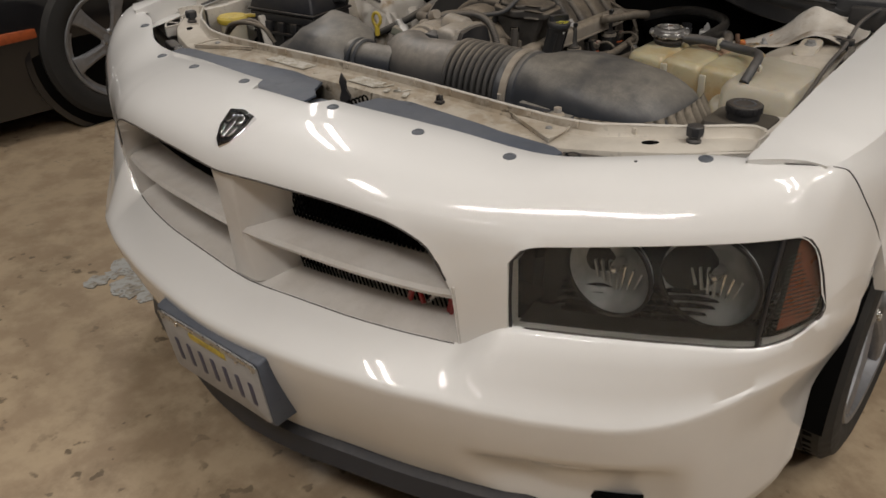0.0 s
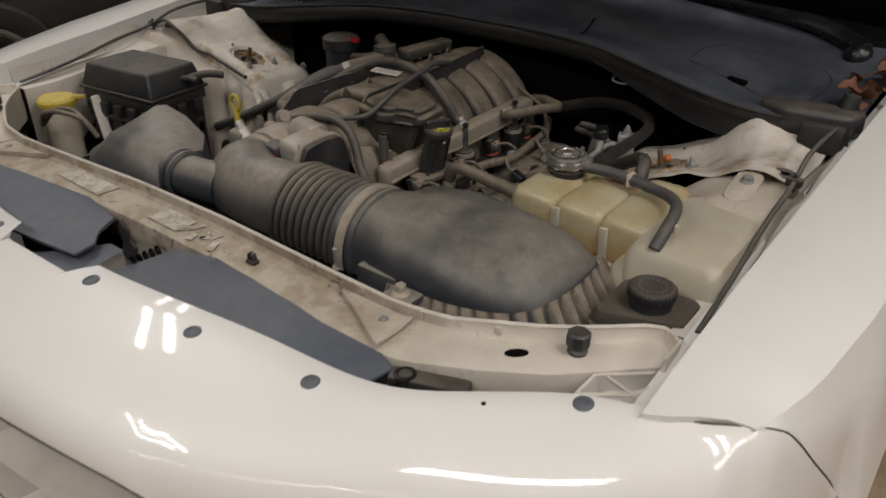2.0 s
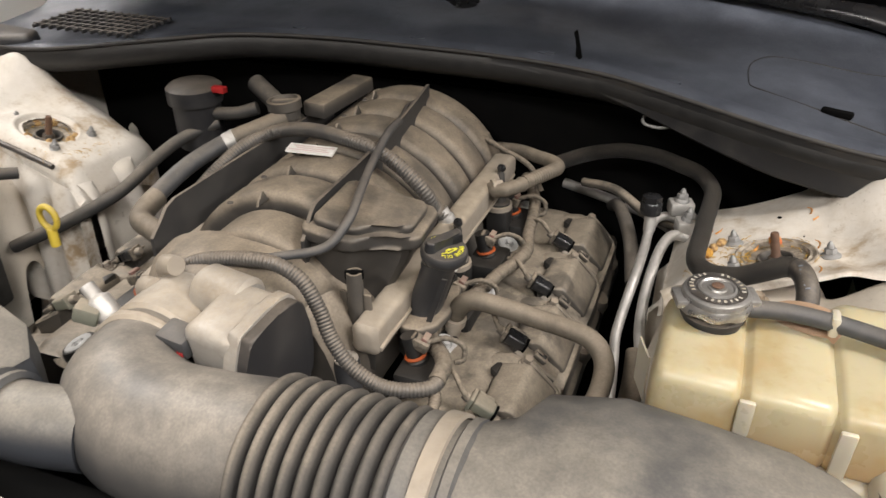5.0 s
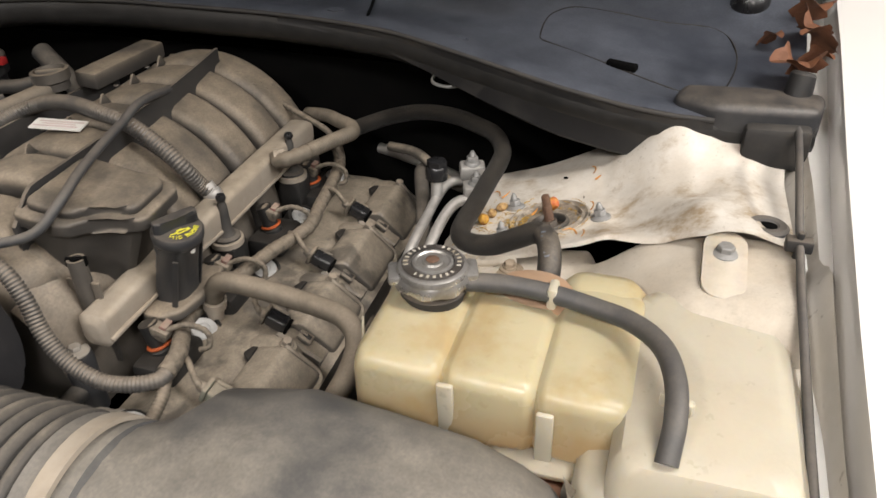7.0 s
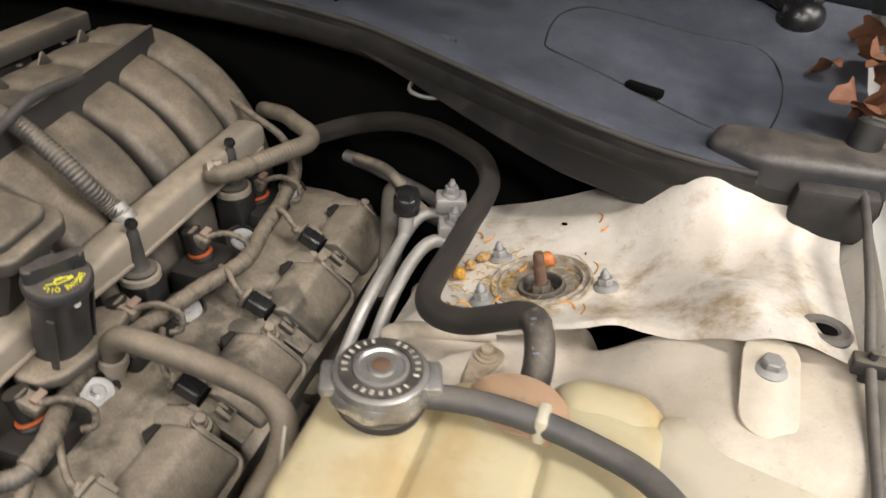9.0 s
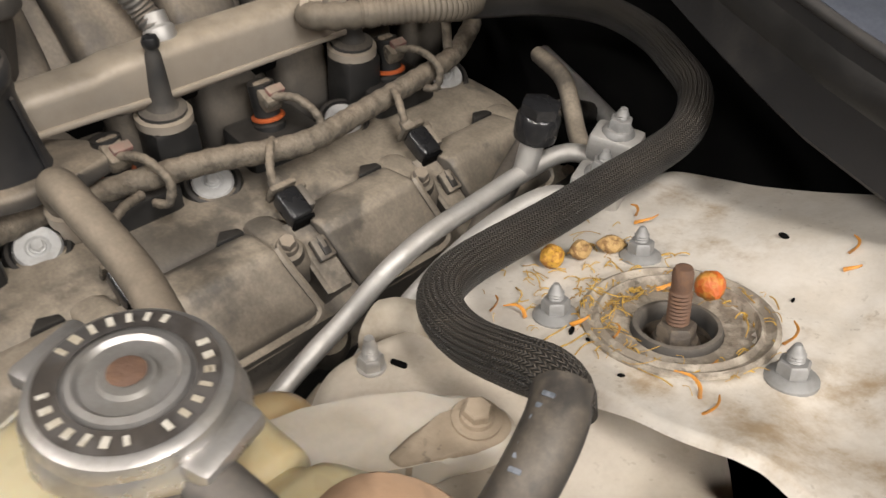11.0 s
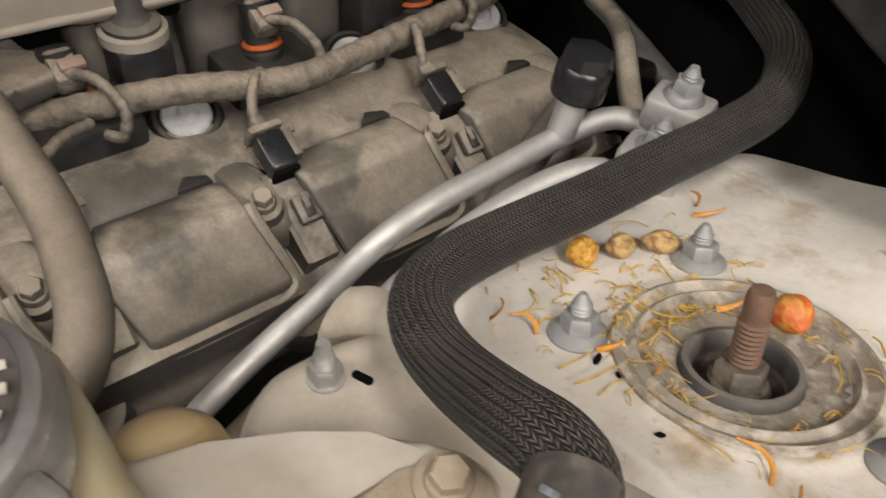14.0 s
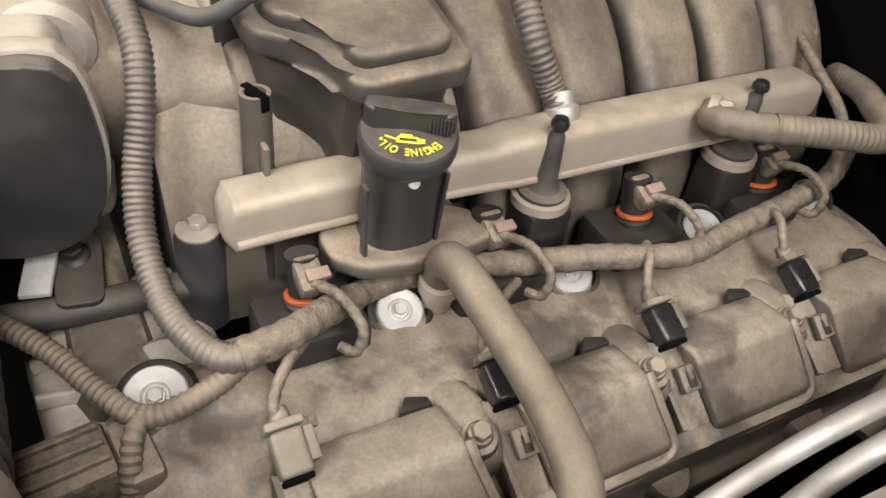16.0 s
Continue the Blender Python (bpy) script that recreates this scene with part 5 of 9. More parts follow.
def strut_tower(s):
    x0, x1 = 0.400, 0.736

    def place(u, v):
        x = x0 + (x1 - x0) * u
        ya = tower_front(x)
        yb = curve_keys([(0.40, 1.010), (0.43, 1.042), (0.50, 1.055), (0.55, 1.056), (0.60, 1.030), (0.65, 1.010), (0.736, 1.003)], x)[0] if s > 0 else lerp_keys([(0.40, 0.985), (0.43, 1.02), (0.50, 1.028), (0.56, 1.018), (0.63, 1.003), (0.736, 1.0)], x)[0]
        return x, ya + (yb - ya) * v, ya

    def f(u, v):
        x, y, ya = place(u, v)
        z = tower_height(x, y)
        z -= 0.016 * smooth(0.424, 0.400, x)
        d = y - ya
        z += (0.013 if s > 0 else 0.007) * math.exp(-((x - 0.592) / 0.036) ** 2) * smooth(0.05, 0.0, d)
        if s > 0:
            z -= 0.010 * smooth(0.006, 0.0, d) * smooth(0.54, 0.50, x) + 0.004 * smooth(0.004, 0.0, d) * smooth(0.50, 0.56, x) * smooth(0.66, 0.62, x)
        if s > 0:
            z -= 0.012 * smooth(0.020, 0.0, d) * smooth(0.47, 0.41, x)
        if s < 0:
            d_in, d_back = min((x - 0.400) / 0.045, 1.0), min((1.0 - v) * 0.18 / 0.05, 1.0)
            z -= 0.042 * (1 - math.sqrt(max(0.0, 1 - (1 - d_in) ** 2))) + 0.042 * (1 - math.sqrt(max(0.0, 1 - (1 - d_back) ** 2)))
            z += 0.012 * smooth(0.42, 0.55, x) - 0.030 * smooth(0.66, 0.60, x) * (1 - math.sqrt(max(0.0, 1 - (1 - min(d / 0.035, 1.0)) ** 2)))
        v2 = y - (ya + 0.16)
        z += 0.007 * smooth(0.0, 0.03, v2) * smooth(0.50, 0.60, x)
        return (s * x, y, z)

    def hole(u, v):
        x, y, ya = place(u, v)
        return math.hypot(x - TOWER[0], y - TOWER[1]) < 0.0330

    vs = linspace(0, 0.05, 9) + linspace(0.05, 1, 92)[1:]
    t = part("strut_tower", sheet(f, linspace(0, 1, 140), vs, -0.0022, skip=hole), M_TOWER, car, "stained white strut tower sheet", sharp=50)
    # the inner wall that drops to the engine, with pressed flutes
    rings = []
    for y in linspace(0.84, 1.05, 50):
        fl = 0.016 * math.sin((y - 0.70) * 75)
        e = 0.408 + 0.06 * smooth(0.97, 1.05, y)
        zt = 0.752
        rings.append([(s * (e + 0.02), y, zt), (s * (e + 0.004 + fl * 0.5), y, zt - 0.010), (s * (e - 0.004 + fl), y, zt - 0.03), (s * (e - 0.004 + fl), y, zt - 0.10), (s * (e - 0.01 + fl), y, zt - 0.22), (s * (e - 0.02), y, zt - 0.40)])
    part("tower_wall", loft(rings, closed=False), M_INNER, t, "fluted white tower wall")

    # the lower domed shelf in front of the sheet
    def g(u, v):
        x, y = (0.384 + 0.353 * u if s > 0 else 0.500 + 0.237 * u), (0.69 + 0.18 * v if s > 0 else 0.755 + 0.115 * v)
        edge_x = (0.405 if s > 0 else 0.520) + 24 * max(0.0, 0.788 - y) ** 2 + 0.010 * smooth(0.80, 0.85, y)
        z = 0.764 + 0.10 * (max(x, 0.44) - 0.44) + 0.046 * smooth(0.56, 0.66, x) - 0.02 * smooth(0.75, 0.69, y)
        z -= 0.10 * max(0.0, (edge_x + 0.018 - x) / 0.032) ** 2.2
        z += (0.014 * math.exp(-((x - 0.60) / 0.035) ** 2 - ((y - 0.825) / 0.04) ** 2) if s > 0 else 0) - 0.05 * smooth(0.838, 0.865, y) * smooth(0.555, 0.585, x)
        if s < 0:
            z -= 0.10 * max(0.0, (0.800 - y) / 0.045) ** 2.2
        return (s * x, y, z)

    part("tower_shelf", sheet(g, linspace(0, 1, 110), linspace(0, 1, 50)), M_SHELF, t, "dust-filmed domed shelf", sharp=70)
    ax = (TOWER_AXIS[0] * s, TOWER_AXIS[1], TOWER_AXIS[2])
    w = Vector(ax).normalized()
    c0 = Vector((s * TOWER[0], TOWER[1], tower_plane(*TOWER)))
    part("seat_ring", lathe([(0.0436, -0.0010), (0.0430, 0.0022), (0.0410, 0.0030), (0.0392, 0.0010), (0.0372, 0.0004), (0.0360, 0.0018), (0.0348, 0.0024), (0.0340, 0.0010), (0.0338, -0.006)], c0, ax, 64, caps=False), M_PLATEGREY, t, "dirty raised seat ring", sharp=50)
    part("bearing_plate", lathe([(0.0345, -0.0060), (0.0340, -0.0042), (0.026, -0.0046), (0.0205, -0.0052), (0.0200, -0.010)], c0, ax, 56, caps=False), M_PLATEGREY, t, "grey-tan dusty bearing plate", sharp=30)
    part("rubber_ring", lathe([(0.0160, -0.010), (0.0165, -0.0030), (0.0175, -0.0015), (0.0195, -0.0018), (0.0203, -0.0045), (0.0203, -0.010)], c0, ax, 48, caps=False), M_RUBBER, t, "dusty black rubber ring")
    part("strut_seat", lathe([(0.0172, -0.004), (0.0168, -0.014), (0.001, -0.0145)], c0, ax, 40, caps=False), M_RUSTCUP, t, "dirty strut mount cup")
    part("strut_nut", hexbolt(c0 - w * 0.0140, 0.0088, 0.0130, ax, flange=1.3), M_RUSTCUP, t, "dirt-caked strut nut")
    prof, z = [(0.0050, -0.006)], -0.002
    while z < 0.0155:
        prof += [(0.0052, z), (0.0045, z + 0.0009)]
        z += 0.0019
    prof += [(0.0044, z), (0.0046, z + 0.001), (0.0046, 0.0255), (0.0038, 0.0275), (0.001, 0.0278)]
    part("strut_stud", lathe(prof, c0, ax, 18), M_RUST, t, "rusty threaded strut stud", sharp=30)
    for nx, ny in ((0.564, 0.8975), (0.468, 0.938), (0.470, 0.868)):
        at = Vector((s * nx, ny, tower_height(nx, ny) - 0.0006))
        n = part("flange_nut", hexbolt(at, 0.0066, 0.0098, ax, 1.6), M_ZINC, t, "grey zinc flange nut")
        prof, z = [(0.0038, 0.0)], 0.009
        while z < 0.0145:
            prof += [(0.0038, z), (0.0032, z + 0.0007)]
            z += 0.0014
        part("stud", lathe(prof + [(0.0030, z), (0.0014, z + 0.0030), (0.0008, z + 0.0032)], at, ax, 14), M_ZINC, n, sharp=25)
    part("grommet", lathe([(0.008, 0.0), (0.010, 0.0022), (0.016, 0.0026), (0.019, 0.0), (0.019, -0.003)], (s * 0.713, 0.846, tower_height(0.713, 0.846) + 0.001), (0.05 * s, -0.1, 1), 26, squash=0.75, caps=False), M_HOSE, t, "grey rubber grommet")
    part("grommet_bore", lathe([(0.009, 0.0), (0.001, 0.0005)], (s * 0.713, 0.846, tower_height(0.713, 0.846) + 0.0015), (0.05 * s, -0.1, 1), 20, squash=0.6), M_DARK, t)
    if s > 0:
        rings = []
        for k, q in enumerate(spline([(0.401, 0.8170, 0.7655), (0.409, 0.825, 0.769), (0.425, 0.832, 0.771), (0.45, 0.835, 0.774), (0.49, 0.837, 0.780)], 5)):
            r = 0.0128 * (1 - 0.032 * k)
            rings.append([(s * (q.x + 0.4 * r * math.sin(a)), q.y - r * math.sin(a), q.z - r + r * math.cos(a)) for a in linspace(radians(-30), radians(125), 9)] + [(s * (q.x + 0.4 * r * 0.8 * math.sin(a)), q.y - r * 0.90 * math.sin(a), q.z - r + r * 0.90 * math.cos(a)) for a in linspace(radians(125), radians(-30), 9)])
        part("curled_lip", loft(rings), M_CORE, t, "curled front lip")
        part("slot", prism(rounded(0.0080, 0.0030, 0.0014, 4), -0.001, 0.0007, frame_=Matrix.Translation((s * 0.4352, 0.8045, 0.7642)) @ Matrix.Rotation(radians(s * 25), 4, "Z")), M_DARK, t, "small dark slot")
    if s < 0:
        rings = []
        for x in linspace(0.402, 0.64, 90):
            ya, zt, fl = tower_front(x), tower_height(x, tower_front(x)) - 0.016 * smooth(0.424, 0.400, x) + 0.012 * smooth(0.42, 0.55, x) - 0.030, 0.008 * math.sin(x * 125)
            rings.append([(-x, ya + 0.010, zt + 0.004), (-x, ya - 0.001, zt - 0.001), (-x, ya - 0.007 + fl * 0.4, zt - 0.014), (-x, ya - 0.010 + fl, zt - 0.035), (-x, ya - 0.014 + fl, zt - 0.12), (-x, ya - 0.018 + fl * 0.5, zt - 0.24), (-x, ya + 0.012, zt - 0.24)])
        part("front_wall", loft(rings), M_TOWER, t, "fluted white front of the tower")
        part("edge_cable", tube([(-x, tower_front(x) - 0.002, tower_height(x, tower_front(x)) + 0.012 - 0.014 * smooth(0.66, 0.60, x)) for x in linspace(0.44, 0.72, 14)], 0.0042, 8, 0.01), M_BLACK, t, "black cable along the seam")
    return t


strut_tower(1)
strut_tower(-1)


def cable(s):
    pts = [(0.742, 0.48, 0.790), (0.739, 0.592, 0.809), (0.736, 0.706, 0.835), (0.736, 0.80, 0.851), (0.735, 0.87, 0.874), (0.74, 0.97, 0.880), (0.745, 1.04, 0.87)]
    c = thing("bonnet_cable", (s * 0.735, 0.7, 0.81), "thin grey cable clipped along the inner fender", "cable", "fender cables")
    part("sheath", tube([(s * x, y, z) for x, y, z in pts], 0.0036, 10), M_HOSE, c)
    for y, z in ((0.812, 0.853),):
        part("clip", box((s * 0.7355, y, z), (0.022, 0.012, 0.012), 0.002), M_BLACK, c, "black cable clip")
        part("clip_pin", cyl((s * 0.7355, y, z - 0.016), (s * 0.7355, y, z + 0.012), 0.003, n=10), M_BLACK, c)


cable(1)
cable(-1)


COWL_EDGE = [(0.0, 1.092, 0.922), (0.10, 1.092, 0.922), (0.19, 1.088, 0.920), (0.276, 1.074, 0.918), (0.34, 1.054, 0.913), (0.42, 1.028, 0.905), (0.50, 1.004, 0.896), (0.57, 0.992, 0.888), (0.64, 0.985, 0.884), (0.76, 1.0, 0.886)]


def cowl():
    """Dark plastic scuttle panel with a downturned front lip, a service hatch and a deep rear."""
    rings, lip = [], []
    for x in linspace(-0.76, 0.76, 77):
        y, z = lerp_keys(COWL_EDGE, abs(x))
        back = 1.40 - 0.10 * (abs(x) / 0.76) ** 2
        wave = 0.006 * math.sin(abs(x) * 15)
        lip.append([(x, y + 0.016, z - 0.046), (x, y + 0.002, z - 0.038), (x, y - 0.006, z - 0.026), (x, y - 0.002, z - 0.012), (x, y + 0.0025, z - 0.0035), (x, y + 0.010, z - 0.003)])
        rings.append([(x, y + 0.001, z - 0.006), (x, y + 0.001, z - 0.002), (x, y + 0.010, z), (x, y + 0.03, z + 0.001), (x, y + 0.04, z - 0.003), (x, y + 0.10, z + 0.004 + wave), (x, (y + back) / 2 + 0.03, z + 0.010 + wave), (x, back - 0.06, z + 0.028), (x, back, z + 0.055)])
    c = part("cowl_panel", loft(rings, closed=False), M_COWL, car, "dark grey plastic cowl panel", sharp=50)
    part("front_lip", loft(lip, closed=False), M_BLACKSHADE, c, "dark lip under the cowl edge", sharp=60)

    def on(x, y):
        ey, ez = lerp_keys(COWL_EDGE, abs(x))
        wave = 0.006 * math.sin(abs(x) * 15)
        back = 1.40 - 0.10 * (abs(x) / 0.76) ** 2
        keys = [(ey, ez - 0.003), (ey + 0.010, ez), (ey + 0.03, ez + 0.001), (ey + 0.04, ez - 0.003), (ey + 0.10, ez + 0.004 + wave), ((ey + back) / 2 + 0.03, ez + 0.010 + wave), (back - 0.06, ez + 0.028)]
        return lerp_keys(keys, y)[0]

    # seam of the service hatch, with its latch
    line = [(0.452, 1.125), (0.450, 1.165), (0.456, 1.198), (0.479, 1.222), (0.532, 1.222), (0.594, 1.219), (0.645, 1.222), (0.670, 1.205), (0.681, 1.17), (0.680, 1.12), (0.668, 1.062), (0.652, 1.040), (0.62, 1.046), (0.576, 1.062), (0.535, 1.077), (0.475, 1.100), (0.456, 1.110), (0.452, 1.125)]
    part("hatch_seam", tube([(x, y, on(x, y)) for x, y in line], 0.0010, 6, 0.006), M_BLACKSHADE, c, "dark seam of a service hatch")
    part("hatch_latch", box((0.556, 1.073, on(0.556, 1.073) + 0.003), (0.036, 0.010, 0.008), 0.002, (0, 0, -18)), M_DARK, c)
    for x, y in ((0.19, 1.115), (0.36, 1.085), (-0.19, 1.115), (-0.36, 1.085), (0.0, 1.118)):
        part("clip_dimple", lathe([(0.013, 0.0), (0.012, 0.003), (0.005, 0.004), (0.001, 0.003)], (x, y, on(x, y) - 0.002), n=16, squash=0.6), M_COWL, c)
    part("drain_slot", tube([(0.208, 1.21, on(0.208, 1.21)), (0.224, 1.155, on(0.224, 1.155)), (0.237, 1.104, on(0.237, 1.104))], 0.0055, 8, 0.01, flat=0.25), M_DARK, c, "dark drain slot")
    part("weatherstrip", tube([(x, lerp_keys(COWL_EDGE, abs(x))[0] - 0.002, lerp_keys(COWL_EDGE, abs(x))[1] - 0.004) for x in linspace(-0.66, 0.66, 33)], 0.0030, 10, 0.012, steps=2), M_STRIP, c, "dusty rubber weatherstrip")
    part("front_skirt", loft([[(x, lerp_keys(COWL_EDGE, abs(x))[0] + dy, lerp_keys(COWL_EDGE, abs(x))[1] - 0.006 - k * f) for dy, k in ((-0.003, -0.05), (-0.002, 0.5), (-0.004, 0.92), (0.001, 1.0), (0.009, 0.95), (0.010, 0.0))] for x in linspace(0.12, 0.66, 28) for f in (0.010 + 0.046 * smooth(0.12, 0.52, x),)]), M_SKIRT, c, "scuffed lower skirt")
    # air grille on the far end
    bm = bmesh.new()
    for k in range(12):
        box((-0.60 + 0.016 * k, 1.06, 0.913), (0.003, 0.11, 0.006), 0.0008, bm=bm)
    for k in range(6):
        box((-0.512, 1.015 + 0.018 * k, 0.9135), (0.19, 0.003, 0.006), 0.0008, bm=bm)
    part("air_grille", bm, M_BLACK, c, "black plastic air grille")
    # wire clip under the lip
    part("lip_clip", tube([(0.335, 1.075, 0.868), (0.335, 1.06, 0.860), (0.355, 1.055, 0.858), (0.372, 1.058, 0.862), (0.375, 1.07, 0.868)], 0.0022, 8, 0.004), M_ZINC, c)
    for s in (1, -1):
        b = part("corner_boot", prism([(0.615, 1.005), (0.66, 0.985), (0.76, 0.995), (0.77, 1.045), (0.70, 1.05), (0.625, 1.04)] if s > 0 else [(-0.615, 1.005), (-0.66, 0.985), (-0.76, 0.995), (-0.77, 1.045), (-0.70, 1.05), (-0.625, 1.04)], 0.858, 0.898, 0.010, seg=3), M_NECK, c, "black rubber corner boot")
        part("boot_post", cyl((s * 0.735, 1.03, 0.86), (s * 0.742, 1.045, 0.918), 0.017, 0.013), M_SKIRT, b)
        part("boot_flap", prism([(s * 0.69, 0.972), (s * 0.755, 0.978), (s * 0.755, 1.0), (s * 0.69, 0.992)], 0.836, 0.882, 0.006), M_SKIRT, b)
    # windscreen and wipers
    rings = []
    for x in linspace(-0.80, 0.80, 25):
        back = 1.40 - 0.10 * (abs(x) / 0.76) ** 2
        rings.append([(x, back - 0.015, 0.935), (x * 0.94, back + 0.55, 1.33), (x * 0.94, back + 0.554, 1.326), (x, back - 0.011, 0.931)])
    part("windscreen", loft(rings), M_WINDOW, car, "dark windscreen glass")
    for x, end in ((0.694, (0.05, 1.37, 0.99)), (0.02, (-0.6, 1.35, 0.98))):
        w = thing("wiper", (x, 1.28, 0.92), "black windscreen wiper arm on its pivot", "wiper", "wipers")
        part("pivot", lathe([(0.024, -0.01), (0.026, 0.012), (0.022, 0.026), (0.012, 0.034), (0.001, 0.036)], (x, 1.278, 0.905), n=24), M_GLOSS, w)
        part("pivot_nut", hexbolt((x, 1.278, 0.932), 0.008, 0.006), M_GLOSS, w)
        part("arm", tube([(x + 0.006, 1.272, 0.930), (x - 0.03, 1.298, 0.940), (x - 0.12, 1.33, 0.957), (x - 0.35, 1.36, 0.974), end], 0.020, 12, 0.02, flat=0.6, r1=0.008), M_GLOSS, w)
        part("blade", box(((x + end[0]) / 2 - 0.1, 1.385, 0.985), (0.5, 0.012, 0.014), 0.003, (0, 0, 3)), M_RUBBER, w)


cowl()


def dark_side():
    """Firewall, bay floor and the radiator's dark mass, with shade put into their colour."""
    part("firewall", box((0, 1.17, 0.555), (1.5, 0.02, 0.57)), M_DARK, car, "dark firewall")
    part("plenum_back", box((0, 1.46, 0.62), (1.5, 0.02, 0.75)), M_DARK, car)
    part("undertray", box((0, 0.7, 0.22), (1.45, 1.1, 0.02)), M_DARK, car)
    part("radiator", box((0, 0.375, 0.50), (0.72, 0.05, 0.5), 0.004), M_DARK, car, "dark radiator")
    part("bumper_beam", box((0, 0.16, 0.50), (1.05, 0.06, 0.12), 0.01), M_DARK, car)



dark_side()

# ---- air intake ----
def air_intake():
    a = thing("air_intake", (0.25, 0.45, 0.68), "dusty dark grey plastic air filter box with ribbed duct and resonator", "air intake")
    ty, tz, r = 0.457, 0.768, 0.071
    # lid: sections along x from the duct's round end to the finned outer end
    secs = []
    for x, y0, y1, top, fall, bot in ((0.300, 0.386, 0.528, 0.839, 0.9, 0.698), (0.325, 0.384, 0.540, 0.842, 0.8, 0.70), (0.342, 0.378, 0.572, 0.847, 0.30, 0.712), (0.40, 0.372, 0.584, 0.850, 0.18, 0.72),
                                      (0.46, 0.371, 0.580, 0.847, 0.20, 0.72), (0.52, 0.377, 0.578, 0.839, 0.25, 0.72), (0.553, 0.388, 0.574, 0.828, 0.35, 0.72), (0.574, 0.402, 0.570, 0.815, 0.45, 0.72), (0.586, 0.420, 0.562, 0.803, 0.55, 0.72), (0.592, 0.440, 0.55, 0.790, 0.7, 0.72)):
        ring, n = [], 28
        for k in range(n):
            t = k / n * 2 * math.pi
            p = 2 / (2 + 3.2 * (1 - fall))
            cy, sy = math.cos(t), math.sin(t)
            y = (y0 + y1) / 2 + (y1 - y0) / 2 * math.copysign(abs(cy) ** p, cy)
            h = (top - bot) / 2
            z = (top + bot) / 2 + h * math.copysign(abs(sy) ** p, sy)
            if sy > 0:
                z -= 0.030 * max(0, ((y0 + y1) / 2 + 0.01 - y) / (y1 - y0) * 2) ** 2 * (1 - fall) + 0.024 * max(0, (y - (y0 + y1) / 2) / (y1 - y0) * 2) ** 2 * min(1, 1.6 * (1 - fall))
            ring.append((x, y, z))
        secs.append(ring)
    body = part("lid", loft(secs), M_AIRBOX, a, "dark grey moulded lid", sharp=55)
    # pleated skirt along the front and round the outer end, down to the flange
    top = [(0.0, 0.385, 0.366, 0.776), (0.22, 0.46, 0.366, 0.780), (0.42, 0.525, 0.376, 0.784), (0.55, 0.568, 0.402, 0.788), (0.68, 0.588, 0.445, 0.795), (0.80, 0.594, 0.488, 0.799), (0.90, 0.592, 0.524, 0.800), (1.0, 0.582, 0.562, 0.797)]
    low = [(0.0, 0.385, 0.350, 0.742), (0.22, 0.46, 0.350, 0.742), (0.42, 0.533, 0.364, 0.742), (0.55, 0.586, 0.396, 0.742), (0.68, 0.614, 0.442, 0.742), (0.80, 0.622, 0.488, 0.742), (0.90, 0.618, 0.532, 0.742), (1.0, 0.602, 0.576, 0.744)]

    def pleats(u, v):
        a, b = Vector(curve_keys(top, u)), Vector(curve_keys(low, u))
        w = max(0.0, 1 - abs((u * 17) % 1 - 0.5) * 2 / 0.62)
        out = Vector((smooth(0.35, 0.65, u) - 0.3 * smooth(0.9, 1, u), -smooth(0.75, 0.4, u) + 0.5 * smooth(0.85, 1, u), 0)).normalized()
        p = a.lerp(b, v) + out * (0.007 * v - w * 0.026 * v ** 0.7 * (0.6 + 0.4 * smooth(0.4, 0.6, u)))
        return tuple(p)

    part("pleated_skirt", sheet(pleats, linspace(0, 1, 205), linspace(0, 1, 9), 0.0015), M_PLEAT, body, "dust-caked pleated skirt", sharp=20)
    part("flange_corner", prism([(0.54, 0.572), (0.594, 0.566), (0.607, 0.606), (0.60, 0.612), (0.55, 0.604)], 0.741, 0.748, 0.002), M_AIRBOX, a)
    part("skirt_flange", tube([(x + 0.006 * (x > 0.56), y - 0.006 * (x < 0.58), 0.741) for _, x, y, _ in low], 0.006, 10, 0.008, flat=0.5), M_PLEAT, a, "dusty moulded flange")
    part("lower_box", box((0.47, 0.47, 0.66), (0.27, 0.21, 0.16), 0.02), M_BLACK, a, "black lower filter box")
    part("front_foot", box((0.36, 0.388, 0.755), (0.07, 0.035, 0.05), 0.006), M_AIRBOX, a)
    for x, y, w, turn in ((0.505, 0.44, 0.012, 30), (0.512, 0.443, 0.006, -40), (0.455, 0.43, 0.008, 75), (0.459, 0.433, 0.005, 10), (0.53, 0.47, 0.010, 50)):
        part("scuff", box((x, y, 0.8405 - 0.9 * max(0, x - 0.47) ** 1.5 - 0.10 * (0.47 - y)), (w, 0.0024, 0.0012), 0.0004, (-10, 8, turn)), M_LABEL, a, "pale scuff mark")
    part("foot_screw", hexbolt((0.4225, 0.348, 0.782), 0.0075, 0.014, flange=1.7), M_CAST, a, "dusty hex screw on a washer")
    part("screw_tab", box((0.4225, 0.35, 0.777), (0.045, 0.035, 0.010), 0.004), M_AIRBOX, a)
    # duct: smooth collar, bellows, clamp, elbow
    c = lambda x: (x, ty, tz)
    prof = []
    x = 0.135
    for k in range(9):
        prof += [(r - 0.0075, x), (r - 0.001, x + 0.0022), (r + 0.0035, x + 0.0050), (r + 0.0042, x + 0.0072), (r + 0.0030, x + 0.0096), (r - 0.002, x + 0.0122), (r - 0.0075, x + 0.0136)]
        x += 0.0140
